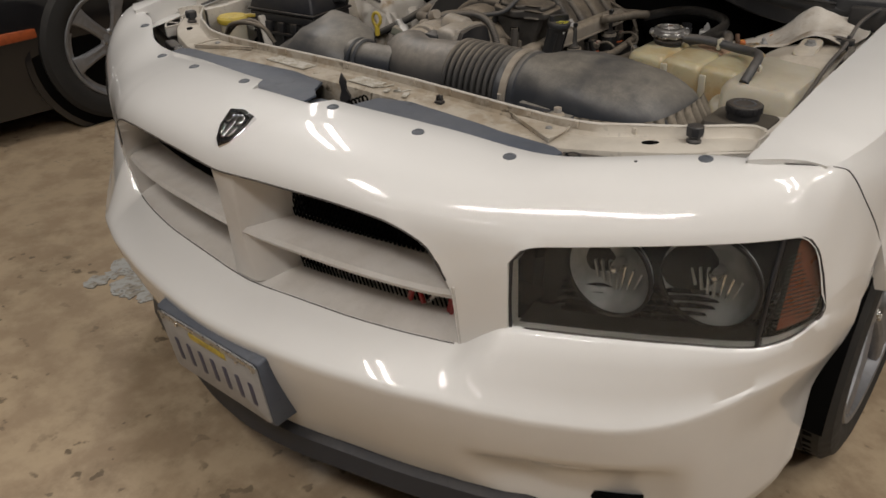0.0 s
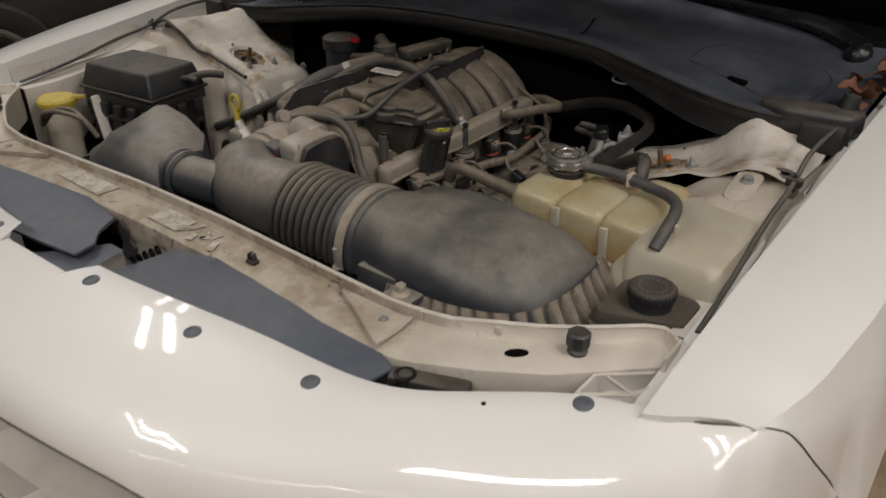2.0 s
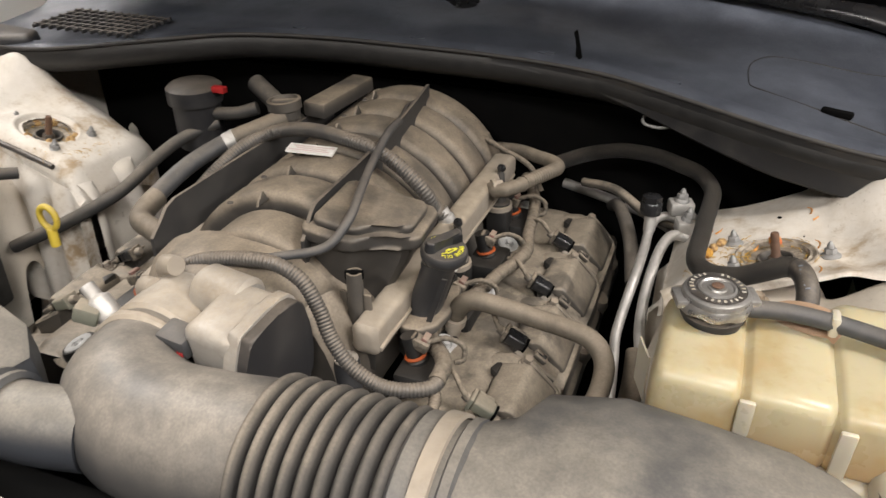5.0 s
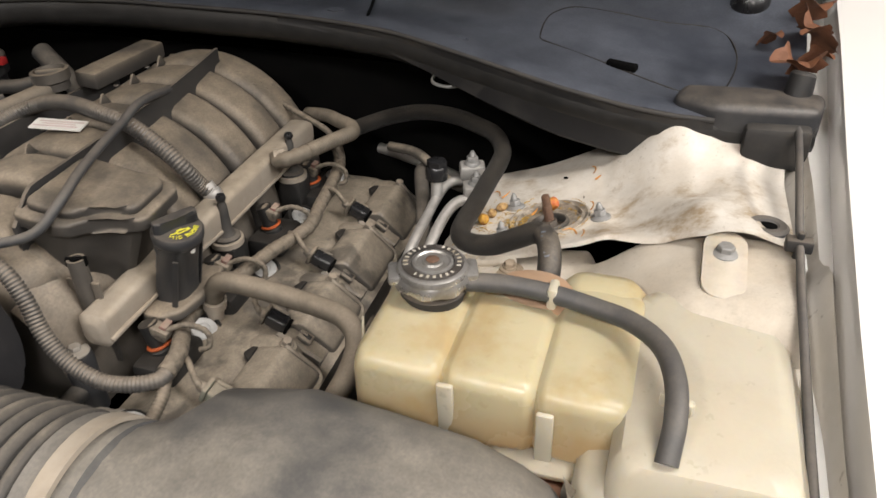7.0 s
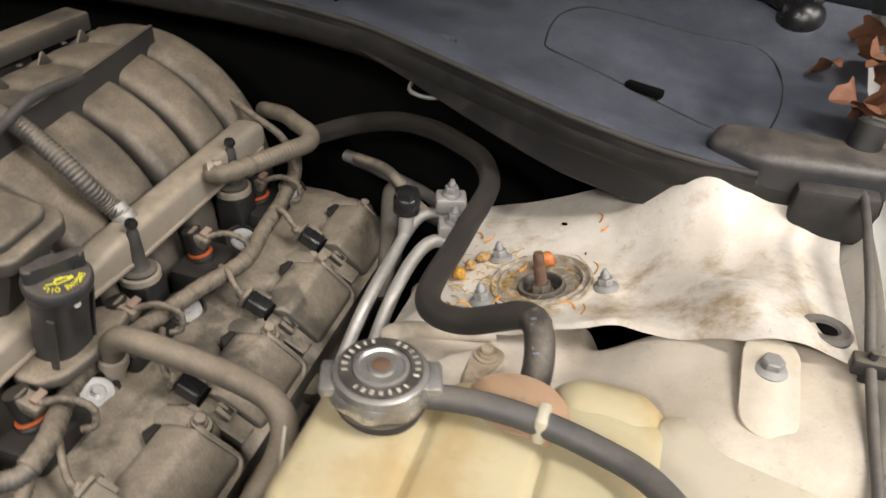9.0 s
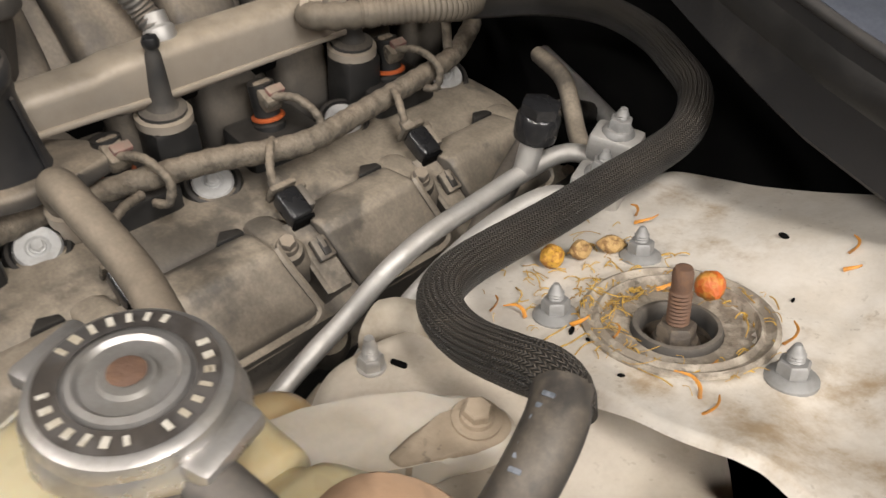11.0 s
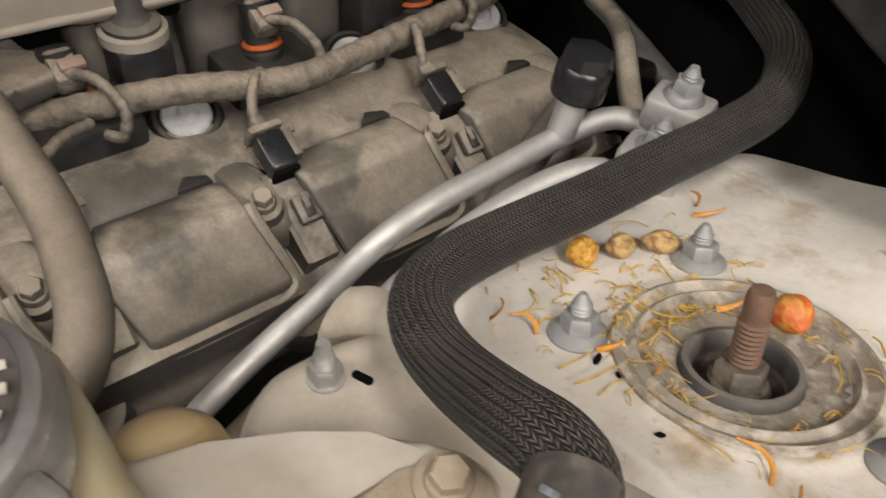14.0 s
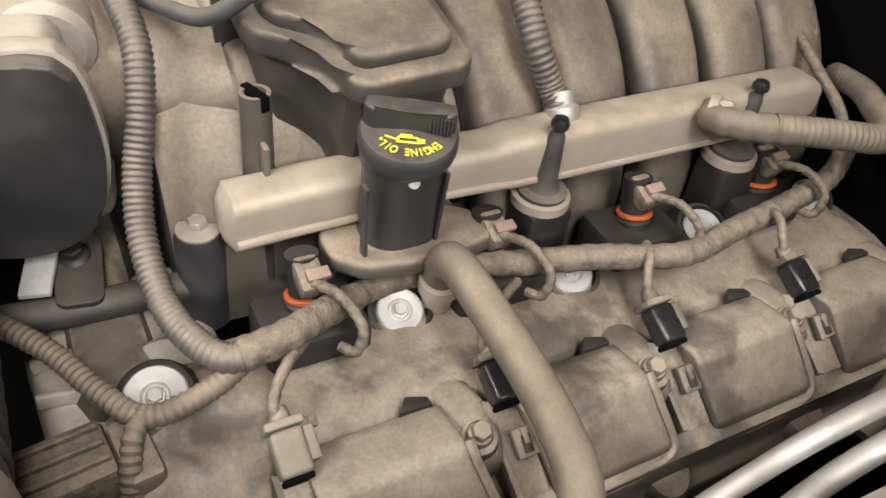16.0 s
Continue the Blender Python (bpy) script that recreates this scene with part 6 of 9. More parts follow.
    part("bellows", lathe(prof, (0, ty, tz), (1, 0, 0), 48, caps=False), M_BELLOWS, a, "ribbed rubber bellows", sharp=70)
    part("collar", lathe([(r - 0.002, 0.258), (r + 0.003, 0.262), (r + 0.003, 0.272), (r + 0.001, 0.276), (r + 0.001, 0.305)], (0, ty, tz), (1, 0, 0), 48, caps=False), M_AIRBOX, a)
    clamp = part("hose_clamp", lathe([(r + 0.003, 0.275), (r + 0.006, 0.276), (r + 0.006, 0.289), (r + 0.003, 0.290)], (0, ty, tz), (1, 0, 0), 48, caps=False), M_RAIL, a, "dusty steel hose clamp")
    part("clamp_screw", cyl((0.279, 0.3845, 0.752), (0.279, 0.381, 0.782), 0.0038), M_CAST, clamp)
    part("clamp_screw_head", hexbolt((0.279, 0.3845, 0.753), 0.0055, 0.008, (0, 0.1, -1)), M_CAST, clamp)
    part("second_ring", lathe([(r, 0.293), (r + 0.005, 0.296), (r + 0.005, 0.303), (r, 0.306)], (0, ty, tz), (1, 0, 0), 48, caps=False), M_AIRBOX, a)
    elbow = tube([(0.14, ty, tz), (0.08, ty - 0.002, tz - 0.002), (0.02, ty + 0.002, tz - 0.002), (-0.022, ty + 0.026, tz + 0.001), (-0.038, ty + 0.064, tz - 0.006), (-0.040, ty + 0.10, tz - 0.008)], 0.0685, 40, 0.008, r1=0.055)
    part("elbow", elbow, M_ELBOW, a, "smooth dark grey elbow")
    part("elbow_collar", lathe([(0.057, 0), (0.0605, 0.003), (0.0605, 0.014), (0.057, 0.017)], (-0.0385, ty + 0.066, tz - 0.006), (-0.06, 1, -0.05), 44, caps=False), M_RAIL, a, "tan clamp band")
    neck = tube([(-0.02, 0.436, 0.770), (-0.07, 0.424, 0.772), (-0.13, 0.420, 0.775)], 0.036, 28, 0.008, r1=0.033)
    part("resonator_neck", neck, M_AIRBOX, a)
    for x in (-0.092, -0.108):
        part("neck_ring", lathe([(0.036, 0), (0.041, 0.003), (0.041, 0.008), (0.036, 0.011)], (x, 0.421, 0.773), (-1, 0, 0.03), 28, caps=False), M_AIRBOX, a)
    rings = []
    for x, y0, y1, zt, zb, peak in ((-0.115, 0.375, 0.470, 0.800, 0.70, 0.0), (-0.135, 0.365, 0.492, 0.812, 0.68, 0.004), (-0.20, 0.362, 0.505, 0.822, 0.66, 0.010), (-0.262, 0.365, 0.510, 0.826, 0.66, 0.012), (-0.30, 0.372, 0.508, 0.800, 0.66, 0.004), (-0.37, 0.385, 0.50, 0.765, 0.66, 0.0), (-0.43, 0.40, 0.49, 0.73, 0.66, 0.0)):
        rings.append([(x, y0, zb), (x, y0 - 0.004, (zb + zt) / 2), (x, y0 + 0.008, zt - 0.03), (x, y0 + 0.03, zt - 0.010), (x, (y0 + y1) / 2, zt - 0.002), (x, y1 - 0.02, zt + peak), (x, y1, zt + peak - 0.004), (x, y1 + 0.004, zt - 0.03), (x, y1, zb)])
    part("resonator", loft(rings), M_AIRBOX, a, "dark grey resonator box", sharp=40)


air_intake()


# ---- coolant reservoir and bottles ----
def reservoir():
    t = thing("coolant_reservoir", (0.55, 0.66, 0.68), "yellowed translucent coolant reservoir with metal pressure cap", "reservoir")
    # three bulged cells, then the clouded end tank
    def cell(x0, x1, y0, y1, z0, z1, slope):
        rings = []
        for k, (inset, z) in enumerate(((0.012, z0), (0.002, z0 + 0.012), (0.0, (z0 + z1) / 2), (0.002, z1 - 0.016), (0.009, z1 - 0.004), (0.02, z1))):
            w, d = x1 - x0 - 2 * inset, y1 - y0 - 2 * inset
            rr = min(0.016, 0.4 * min(w, d))
            rings.append([((x0 + x1) / 2 + px, (y0 + y1) / 2 + py, z + slope * (px)) for px, py in rounded(w, d, rr, 5)])
        return loft(rings)

    rings = []
    for x in linspace(0.410, 0.624, 76):
        g = 0.0045 * (math.exp(-((x - 0.4825) / 0.0032) ** 2) + math.exp(-((x - 0.5525) / 0.0032) ** 2))
        e = min(x - 0.410, 0.624 - x)
        g += 0.012 * (1 - math.sqrt(max(0, 1 - (1 - min(e, 0.012) / 0.012) ** 2)))
        bulge = 0.003 * math.sin(math.pi * ((x - 0.412) % 0.0705) / 0.0705)
        zt = 0.831 - 0.028 * (x - 0.412)
        ring = rounded(0.142 - 2 * g + 2 * bulge, zt - 0.760 - g + bulge, 0.014, 5)
        cut = 0.022 * smooth(0.53, 0.455, x)
        rings.append([(x, 0.674 + py - cut * max(0.0, py) / 0.071, (zt + 0.760) / 2 - g / 2 + bulge / 2 + pz) for py, pz in ring])
    part("tank_body", loft(rings), M_TANK, t, "yellowed three-cell tank body", sharp=60)
    part("bottom_flange", box((0.525, 0.666, 0.761), (0.225, 0.156, 0.005), 0.002), M_TANKW, t, "pale moulded bottom seam")
    part("lower_tank", box((0.525, 0.680, 0.715), (0.20, 0.120, 0.09), 0.012), M_TANK, t)
    part("side_fold", loft([[(0.408 - 0.012 * q, 0.640 + 0.030 * q, z) for q in (0.0, 0.4, 0.8, 1.0)] + [(0.4065 - 0.012 * q, 0.639 + 0.030 * q, z) for q in (1.0, 0.8, 0.4, 0.0)] for z in (0.765, 0.785, 0.805, 0.812)]), M_TANKW, t, "cloudy folded side lip")
    part("end_tank", cell(0.608, 0.738, 0.552, 0.765, 0.66, 0.826, 0.0), M_TANKW, t, "cloudy white plastic end tank")
    part("tank_step", cell(0.585, 0.66, 0.555, 0.62, 0.66, 0.790, 0.0), M_TANKW, t)
    part("rear_cell", cell(0.545, 0.622, 0.715, 0.772, 0.75, 0.830, 0.0), M_TANK, t)
    for x, y, z in ((0.487, 0.6035, 0.815), (0.562, 0.601, 0.808)):
        part("strip", box((x, y - 0.0005, z - 0.022), (0.013, 0.005, 0.058), 0.002, (6, 0, 0)), M_TANKW, t, "pale moulded strip")
    part("tan_plug", lathe([(0.036, 0.0), (0.036, 0.010), (0.031, 0.017), (0.018, 0.021), (0.001, 0.022)], (0.529, 0.722, 0.814), n=32, squash=0.8), surface("tan_plastic", (0.40, 0.245, 0.145), (0.33, 0.20, 0.12), 0.45, 0.6, scale=30, dust=0.5, specks=0.4), t, "tan plastic plug")
    m = Matrix.Translation((0.451, 0.690, 0.832))
    part("neck", lathe([(0.025, -0.005), (0.025, 0.004), (0.028, 0.006), (0.028, 0.009), (0.024, 0.011), (0.024, 0.02)], m.translation, n=32), M_BLACK, t, "black filler neck")
    cap = part("pressure_cap", lathe([(0.0285, 0.0000), (0.0293, 0.0029), (0.0293, 0.0085), (0.0281, 0.0114), (0.0255, 0.0128), (0.0174, 0.0128), (0.0166, 0.0147), (0.0145, 0.0152), (0.0132, 0.0138), (0.0085, 0.0138), (0.0076, 0.0152), (0.0008, 0.0157)], (0.451, 0.690, 0.850), n=48), M_CAPMETAL, t, "chromed pressure cap with black printed ring")
    rings = []
    for r, z, wave in ((0.0262, 0.0, 0.0), (0.0306, -0.0035, 1.0), (0.0312, 0.0005, 1.0), (0.0296, 0.0050, 0.6), (0.0285, 0.0075, 0.0)):
        rings.append([(0.451 + (r + 0.0030 * wave * max(0.0, math.cos(2 * (a - 0.35))) ** 2 + 0.0007 * wave * math.sin(8 * a)) * math.cos(a), 0.690 + (r + 0.0030 * wave * max(0.0, math.cos(2 * (a - 0.35))) ** 2 + 0.0007 * wave * math.sin(8 * a)) * math.sin(a), 0.851 + z - 0.0010 * wave * math.cos(8 * a)) for a in linspace(0, 2 * math.pi, 65)[:-1]])
    part("scalloped_skirt", loft(rings, caps=False), M_CAPMETAL, cap, "scalloped bright steel skirt", sharp=60)
    part("ring_face", lathe([(0.0252, 0.0), (0.0181, 0.0006)], (0.451, 0.690, 0.8637), n=48, caps=False), M_CAPINK, cap)
    for k in range(2):
        a = radians(20 + 180 * k)
        part("ear", box((0.451 + 0.0305 * math.cos(a), 0.690 + 0.0305 * math.sin(a), 0.854), (0.012, 0.026, 0.008), 0.003, (0, 0, 20 + 180 * k)), M_CAPMETAL, cap)
    rnd = random.Random(11)
    for k in range(26):
        if k % 9 < 7:
            a = 2 * math.pi * k / 26
            part("print_mark", box((0.451 + 0.0217 * math.cos(a), 0.690 + 0.0217 * math.sin(a), 0.8646), (rnd.uniform(0.0030, 0.0038), rnd.uniform(0.0012, 0.0024), 0.0004), 0, (0, 0, math.degrees(a) + rnd.uniform(-8, 8))), M_LABEL, cap)
    part("rust_spot", lathe([(0.0055, 0.0), (0.004, 0.0006), (0.001, 0.0008)], (0.451, 0.690, 0.8664), n=20), M_RUST, cap)
    hose = part("overflow_hose", tube([(0.478, 0.693, 0.847), (0.51, 0.697, 0.848), (0.548, 0.697, 0.846), (0.583, 0.691, 0.844), (0.612, 0.678, 0.846), (0.634, 0.652, 0.850), (0.645, 0.620, 0.850), (0.648, 0.590, 0.842), (0.646, 0.566, 0.824)], 0.0079, 20), M_HOSE, t, "grey rubber overflow hose")
    part("hose_cleat", box((0.548, 0.698, 0.845), (0.008, 0.018, 0.020), 0.003), M_TANKW, t)
    part("hose_cleat", box((0.648, 0.605, 0.842), (0.024, 0.008, 0.012), 0.003, (0, 0, -20)), M_TANKW, t)
    tab = part("mount_tab", prism(rounded(0.036, 0.080, 0.017, 6), 0, 0.006, 0.002, frame_=Matrix.Translation((0.678, 0.785, 0.836)) @ Matrix.Rotation(radians(12), 4, "X")), M_ARM, t, "cloudy plastic mounting tab")
    part("tab_bolt", hexbolt((0.678, 0.798, 0.842), 0.0075, 0.009, flange=1.6), M_ZINC, t, "zinc bolt on a washer")
    part("red_shroud", box((0.575, 0.590, 0.712), (0.13, 0.05, 0.085), 0.006), M_AMBERBOX, t, "brown-red plastic tray below")
    part("front_boss", lathe([(0.020, -0.04), (0.0195, -0.012), (0.017, -0.004), (0.011, 0.0010), (0.005, 0.0022), (0.001, 0.0024)], (0.437, 0.738, 0.788), (-0.1, 0.1, 1), 26), M_TANK, t)


reservoir()


def washer_bottle():
    b = thing("washer_bottle", (0.66, 0.48, 0.6), "smoky plastic bottle with a round black cap", "bottle")
    # a corner is cut off where the crossmember curls past
    plan = [(px, max(py, -0.053 + 0.42 * max(0.0, px + 0.03)) if py < 0 else py) for px, py in rounded(0.108, 0.100, 0.014, 6)]
    body = loft([[(0.673 + px * k, 0.503 + py * k, z) for px, py in plan] for z, k in ((0.60, 1.0), (0.765, 1.0), (0.780, 0.96), (0.786, 0.9))])
    part("body", body, M_SMOKY, b, "smoky brown plastic body")
    part("neck", lathe([(0.026, 0), (0.026, 0.012)], (0.673, 0.508, 0.786), n=28), M_BLACK, b)
    cap = part("cap", lathe([(0.0275, 0.0), (0.028, 0.003), (0.028, 0.011), (0.0262, 0.014), (0.0225, 0.0148), (0.0205, 0.0135), (0.001, 0.0135)], (0.673, 0.508, 0.797), n=40), M_BLACK, b, "round black screw cap")
    for k in range(36):
        a = 2 * math.pi * k / 36
        part("cap_rib", box((0.673 + 0.028 * math.cos(a), 0.508 + 0.028 * math.sin(a), 0.804), (0.002, 0.002, 0.011), 0.0005, (0, 0, math.degrees(a))), M_BLACK, cap)
    for k in range(16):
        a = 2 * math.pi * k / 16
        part("moulded_mark", box((0.673 + 0.016 * math.cos(a), 0.508 + 0.016 * math.sin(a), 0.8110), (0.0026, 0.0030, 0.0012), 0, (0, 0, math.degrees(a) + 90)), M_PIN, cap)
    part("rim_lip", loft([[(0.673 + px * k, 0.503 + py * k, z) for px, py in plan] for z, k in ((0.762, 1.0), (0.764, 1.05), (0.768, 1.05), (0.77, 1.0))]), M_SMOKY, b)


washer_bottle()


def stopper(x, y):
    b = thing("rubber_stopper", (x, y, 0.77), "black rubber bonnet stopper on the crossmember", "stopper", "bonnet stoppers")
    part("stem", lathe([(0.011, 0), (0.0115, 0.006), (0.009, 0.009), (0.009, 0.013)], (x, y, 0.776), n=20), M_NECK, b)
    part("head", lathe([(0.009, 0), (0.0135, 0.002), (0.0142, 0.010), (0.0135, 0.016), (0.011, 0.018), (0.006, 0.0165), (0.001, 0.016)], (x, y, 0.788), n=8), M_NECK, b)


stopper(0.647, 0.381)
stopper(-0.647, 0.381)


def core_pin(x, y):
    b = thing("locating_pin", (x, y, 0.772), "small black plastic pin on the crossmember", "pin")
    part("base", box((x, y, 0.775), (0.016, 0.012, 0.006), 0.002), M_BLACK, b)
    part("prong", box((x - 0.004, y, 0.782), (0.003, 0.008, 0.012), 0.001, (0, 12, 0)), M_BLACK, b)
    part("prong", box((x + 0.004, y, 0.782), (0.003, 0.008, 0.012), 0.001, (0, -12, 0)), M_BLACK, b)


core_pin(0.209, 0.298)

# ---- engine ----
engine = thing("engine", (0.0, 0.85, 0.35), "dust-caked V8 engine with black plastic intake manifold", "engine")
# the block's near-black holds the shade of the deep bay
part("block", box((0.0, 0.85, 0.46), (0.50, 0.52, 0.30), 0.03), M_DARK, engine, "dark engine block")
part("front_cover", box((0.0, 0.575, 0.56), (0.36, 0.05, 0.26), 0.02), M_COVER, engine, "dusty cast front cover")
for s in (1, -1):
    part("head", box((s * 0.255, 0.84, 0.60), (0.13, 0.50, 0.10), 0.012, (0, s * 12, 0)), M_BLACKSHADE, engine)
# cast head coloured black for the shade beside the cover
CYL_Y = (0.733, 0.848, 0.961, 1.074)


def cover_height(x, y):
    z = 0.6985 - 0.012 * smooth(0.27, 0.325, x) - 0.020 * smooth(0.243, 0.262, x) - 0.018 * smooth(0.19, 0.155, x)
    for k in range(5):
        y0 = 0.62 + 0.1135 * k
        z += 0.0015 * math.exp(-((y - y0) / 0.024) ** 2 - ((x - 0.195) / 0.03) ** 2) - 0.004 * math.exp(-((y - y0 - 0.057) / 0.022) ** 2 - ((x - 0.165) / 0.03) ** 2)
        z -= 0.010 * math.exp(-((y - y0 - 0.010) / 0.012) ** 2) * smooth(0.245, 0.285, x)
        z += 0.0035 * math.exp(-((y - y0 - 0.055) / 0.030) ** 2 - ((x - 0.225) / 0.022) ** 2)
    return z


def valve_cover(s):
    rings = []
    for y in linspace(0.572, 1.098, 90):
        e = 1 - smooth(0.592, 0.572, y) * 0.06 - smooth(1.078, 1.098, y) * 0.06
        ring = [(0.140, 0.60), (0.143, 0.665)] + [(x, cover_height(x, y)) for x in linspace(0.152, 0.318, 15)] + [(0.3195, 0.668), (0.3190, 0.650), (0.3200, 0.640), (0.3240, 0.636), (0.3240, 0.628), (0.318, 0.60)]
        rings.append([(s * (0.24 + (x - 0.24) * e), y, 0.6 + (z - 0.6) * e) for x, z in ring])
    vc = solid("valve_cover", loft(rings), M_COVER, "dust-caked black valve cover on the engine", "valve cover", "valve covers", sharp=45)
    for k in range(5):
        y0 = (0.590, 0.731, 0.846, 0.963, 1.072)[k]
        x0 = (0.194, 0.183, 0.193, 0.187, 0.186)[k]
        z0 = cover_height(x0, y0) - 0.002
        bs = part("bolt_boss", lathe([(0.024, -0.01), (0.021, 0.004), (0.019, 0.008), (0.0165, 0.0085), (0.0155, 0.005), (0.001, 0.005)], (s * x0, y0, z0), (s * 0.42, -0.12, 1), 28), M_BLACKSHADE, vc)
        part("cover_washer", lathe([(0.0140 if k else 0.0165, 0.0), (0.0144 if k else 0.017, 0.0012), (0.0132 if k else 0.0155, 0.0030), (0.0075, 0.0026), (0.0065, 0.0010), (0.001, 0.0010)], Vector((s * x0, y0, z0)) + Vector((s * 0.42, -0.12, 1)).normalized() * 0.0062, (s * 0.42, -0.12, 1), 32), M_WASHER, bs, "pale bright washer")
        part("cover_bolt", hexbolt(Vector((s * x0, y0, z0)) + Vector((s * 0.42, -0.12, 1)).normalized() * 0.0072, 0.0042, 0.0048, (s * 0.42, -0.12, 1), 1.25), M_WASHER, bs, "pale bolt")
        part("boss_hood", loft([[Vector((s * (x0 + dx), y0 + dy * q, z0 + h)) for dy, h in ((-0.030, -0.010), (-0.020, -0.003), (0.0, 0.0005), (0.020, -0.003), (0.030, -0.010))] for dx, q in ((-0.004, 0.9), (0.016, 0.8), (0.036, 0.45))], closed=False), M_COVER, bs, sharp=70)
    face = [(0.250, 0.672), (0.2525, 0.6995), (0.256, 0.7045), (0.262, 0.7062), (0.281, 0.7105), (0.2865, 0.7100), (0.2905, 0.7055), (0.3115, 0.6755), (0.3140, 0.6700), (0.3125, 0.6655), (0.306, 0.6560), (0.270, 0.650)]
    for k, y0 in enumerate(CYL_Y):
        # coil body: a narrow ledge, then a steep flat face, its ends rounded
        rings = []
        for y, f in ((-0.0905, 0.90), (-0.0895, 0.955), (-0.087, 0.985), (-0.083, 1.0), (-0.050, 1.004), (-0.020, 1.0), (-0.0155, 0.988), (-0.013, 0.96), (-0.012, 0.90)):
            rings.append([(s * (0.282 + (x - 0.282) * f), y0 + y + 0.010 * smooth(0.71, 0.67, z), 0.682 + (z - 0.682) * f) for x, z in face])
        coil = part("coil_pad", loft(rings), M_COVER, vc, "raised ignition coil body", sharp=50)
        rim = [(0.2835, y0 - 0.0105, 0.7085), (0.291, y0 - 0.0095, 0.7015), (0.303, y0 - 0.004, 0.6845), (0.3115, y0 - 0.0005, 0.6715), (0.3150, y0 - 0.006, 0.6660), (0.3160, y0 - 0.020, 0.6640), (0.3165, y0 - 0.050, 0.6630), (0.3160, y0 - 0.078, 0.6635)]
        part("pad_rim", tube([(s * x, y, z) for x, y, z in rim], 0.0033, 8, 0.005), M_COVER, coil)
        part("cover_step", loft([[(s * x, y0 + y, z) for x, z in ((0.232, 0.684 - d), (0.238, 0.6925 - d), (0.247, 0.6945 - d), (0.2495, 0.6900 - d), (0.2490, 0.676))] for y, d in ((-0.094, 0.006), (-0.080, 0.001), (-0.030, 0.0), (-0.018, 0.0005))]), M_COVER, coil)
        # black wedge painted as the dark triangular pocket near the coil bolt
        part("pocket_shade", prism([(-0.009, -0.004), (0.010, 0.002), (0.007, 0.007), (-0.005, 0.007)], -0.004, 0.0055, 0.0012, frame_=Matrix.Translation((s * 0.2545, y0 - 0.026, 0.7015)) @ Matrix.Rotation(radians(70), 4, "Z")), M_BLACKSHADE, coil, "small black wedge in place of a shaded pocket")
        part("bolt_web", loft([[Vector((s * x, y0 + dy, z)) for dy, z in ((-0.019 * q, 0.672), (-0.013 * q, h - 0.002), (-0.006 * q, h), (0.006 * q, h), (0.013 * q, h - 0.002), (0.019 * q, 0.672))] for x, h, q in ((0.228, 0.693, 0.4), (0.244, 0.700, 0.8), (0.262, 0.7015, 1.0), (0.280, 0.698, 0.95), (0.289, 0.690, 0.8))]), M_COVER, coil, sharp=60)
        for bx, by, bz, ax, boss in ((0.2785, y0, 0.6965, 0.30, 1.0), (0.3060, y0 + 0.026, 0.6520, 0.55, 1.35)):
            part("bolt_pillar", lathe([(0.0165 * boss, -0.030), (0.0135 * boss, -0.012), (0.0108, -0.001), (0.0098, 0.003), (0.0085, 0.0035)], (s * bx, by, bz), (s * ax, -0.1, 1), 22), M_COVER, coil)
            part("coil_bolt", hexbolt((s * bx, by, bz + 0.003), 0.0056, 0.0095, (s * ax, -0.1, 1.0), 1.32), M_BOLT, coil, "dusty hex bolt")
        yc = y0 - 0.0935
        lean = s * 36
        neck = part("coil_neck", loft([[(s * x, yc + w * q, z) for x, z, q in ((0.262, 0.672, -0.5), (0.2615, 0.7025, -0.5), (0.2650, 0.7045, -0.38), (0.2650, 0.7045, 0.38), (0.2615, 0.7025, 0.5), (0.262, 0.672, 0.5))] if not e else [(s * x, yc + w * q, z) for x, z, q in ((0.300, 0.650, -0.5), (0.3075, 0.6740, -0.5), (0.3095, 0.6755, -0.38), (0.3095, 0.6755, 0.38), (0.3075, 0.6740, 0.5), (0.300, 0.650, 0.5))] for e, w in ((0, 0.023), (1, 0.020))]), M_COVER, coil)
        part("neck_clip", box((s * 0.2885, yc + 0.001, 0.6945), (0.016, 0.0135, 0.006), 0.0015, (0, lean, 0)), M_COVER, neck)
        part("neck_slot", box((s * 0.2905, yc + 0.001, 0.6962), (0.010, 0.0055, 0.0036), 0.0008, (0, lean, 0)), M_BLACKSHADE, neck)
        part("clip_tongue", box((s * 0.2875, yc + 0.001, 0.6990), (0.009, 0.0040, 0.0028), 0.0008, (0, lean, 0)), M_COVER, neck)
        cn = part("coil_connector", box((s * 0.2600, yc - 0.001, 0.7120), (0.023, 0.0165, 0.0145), 0.003, (0, s * 25, 0), seg=3), M_GREEN if k == 0 else M_SHINY, coil, "grey-green plug" if k == 0 else "shiny black plug")
        part("plug_collar", box((s * 0.2475, yc - 0.001, 0.7180), (0.0045, 0.0195, 0.0165), 0.0015, (0, s * 25, 0)), M_TAPE if k else M_GREEN, cn)
        part("plug_boot", cyl((s * 0.2460, yc - 0.001, 0.7185), (s * 0.2390, yc - 0.001, 0.7225), 0.0058, 0.0046, n=12), M_COVER, cn)
        part("plug_grip", box((s * 0.2585, yc + 0.0095, 0.7130), (0.017, 0.0055, 0.010), 0.0012, (0, s * 25, 0)), M_COVER if k else M_GREEN, cn)
        part("plug_latch", box((s * 0.2500, yc + 0.0105, 0.7175), (0.006, 0.010, 0.003), 0.0008, (0, s * 25, 0)), M_TAPE, cn)
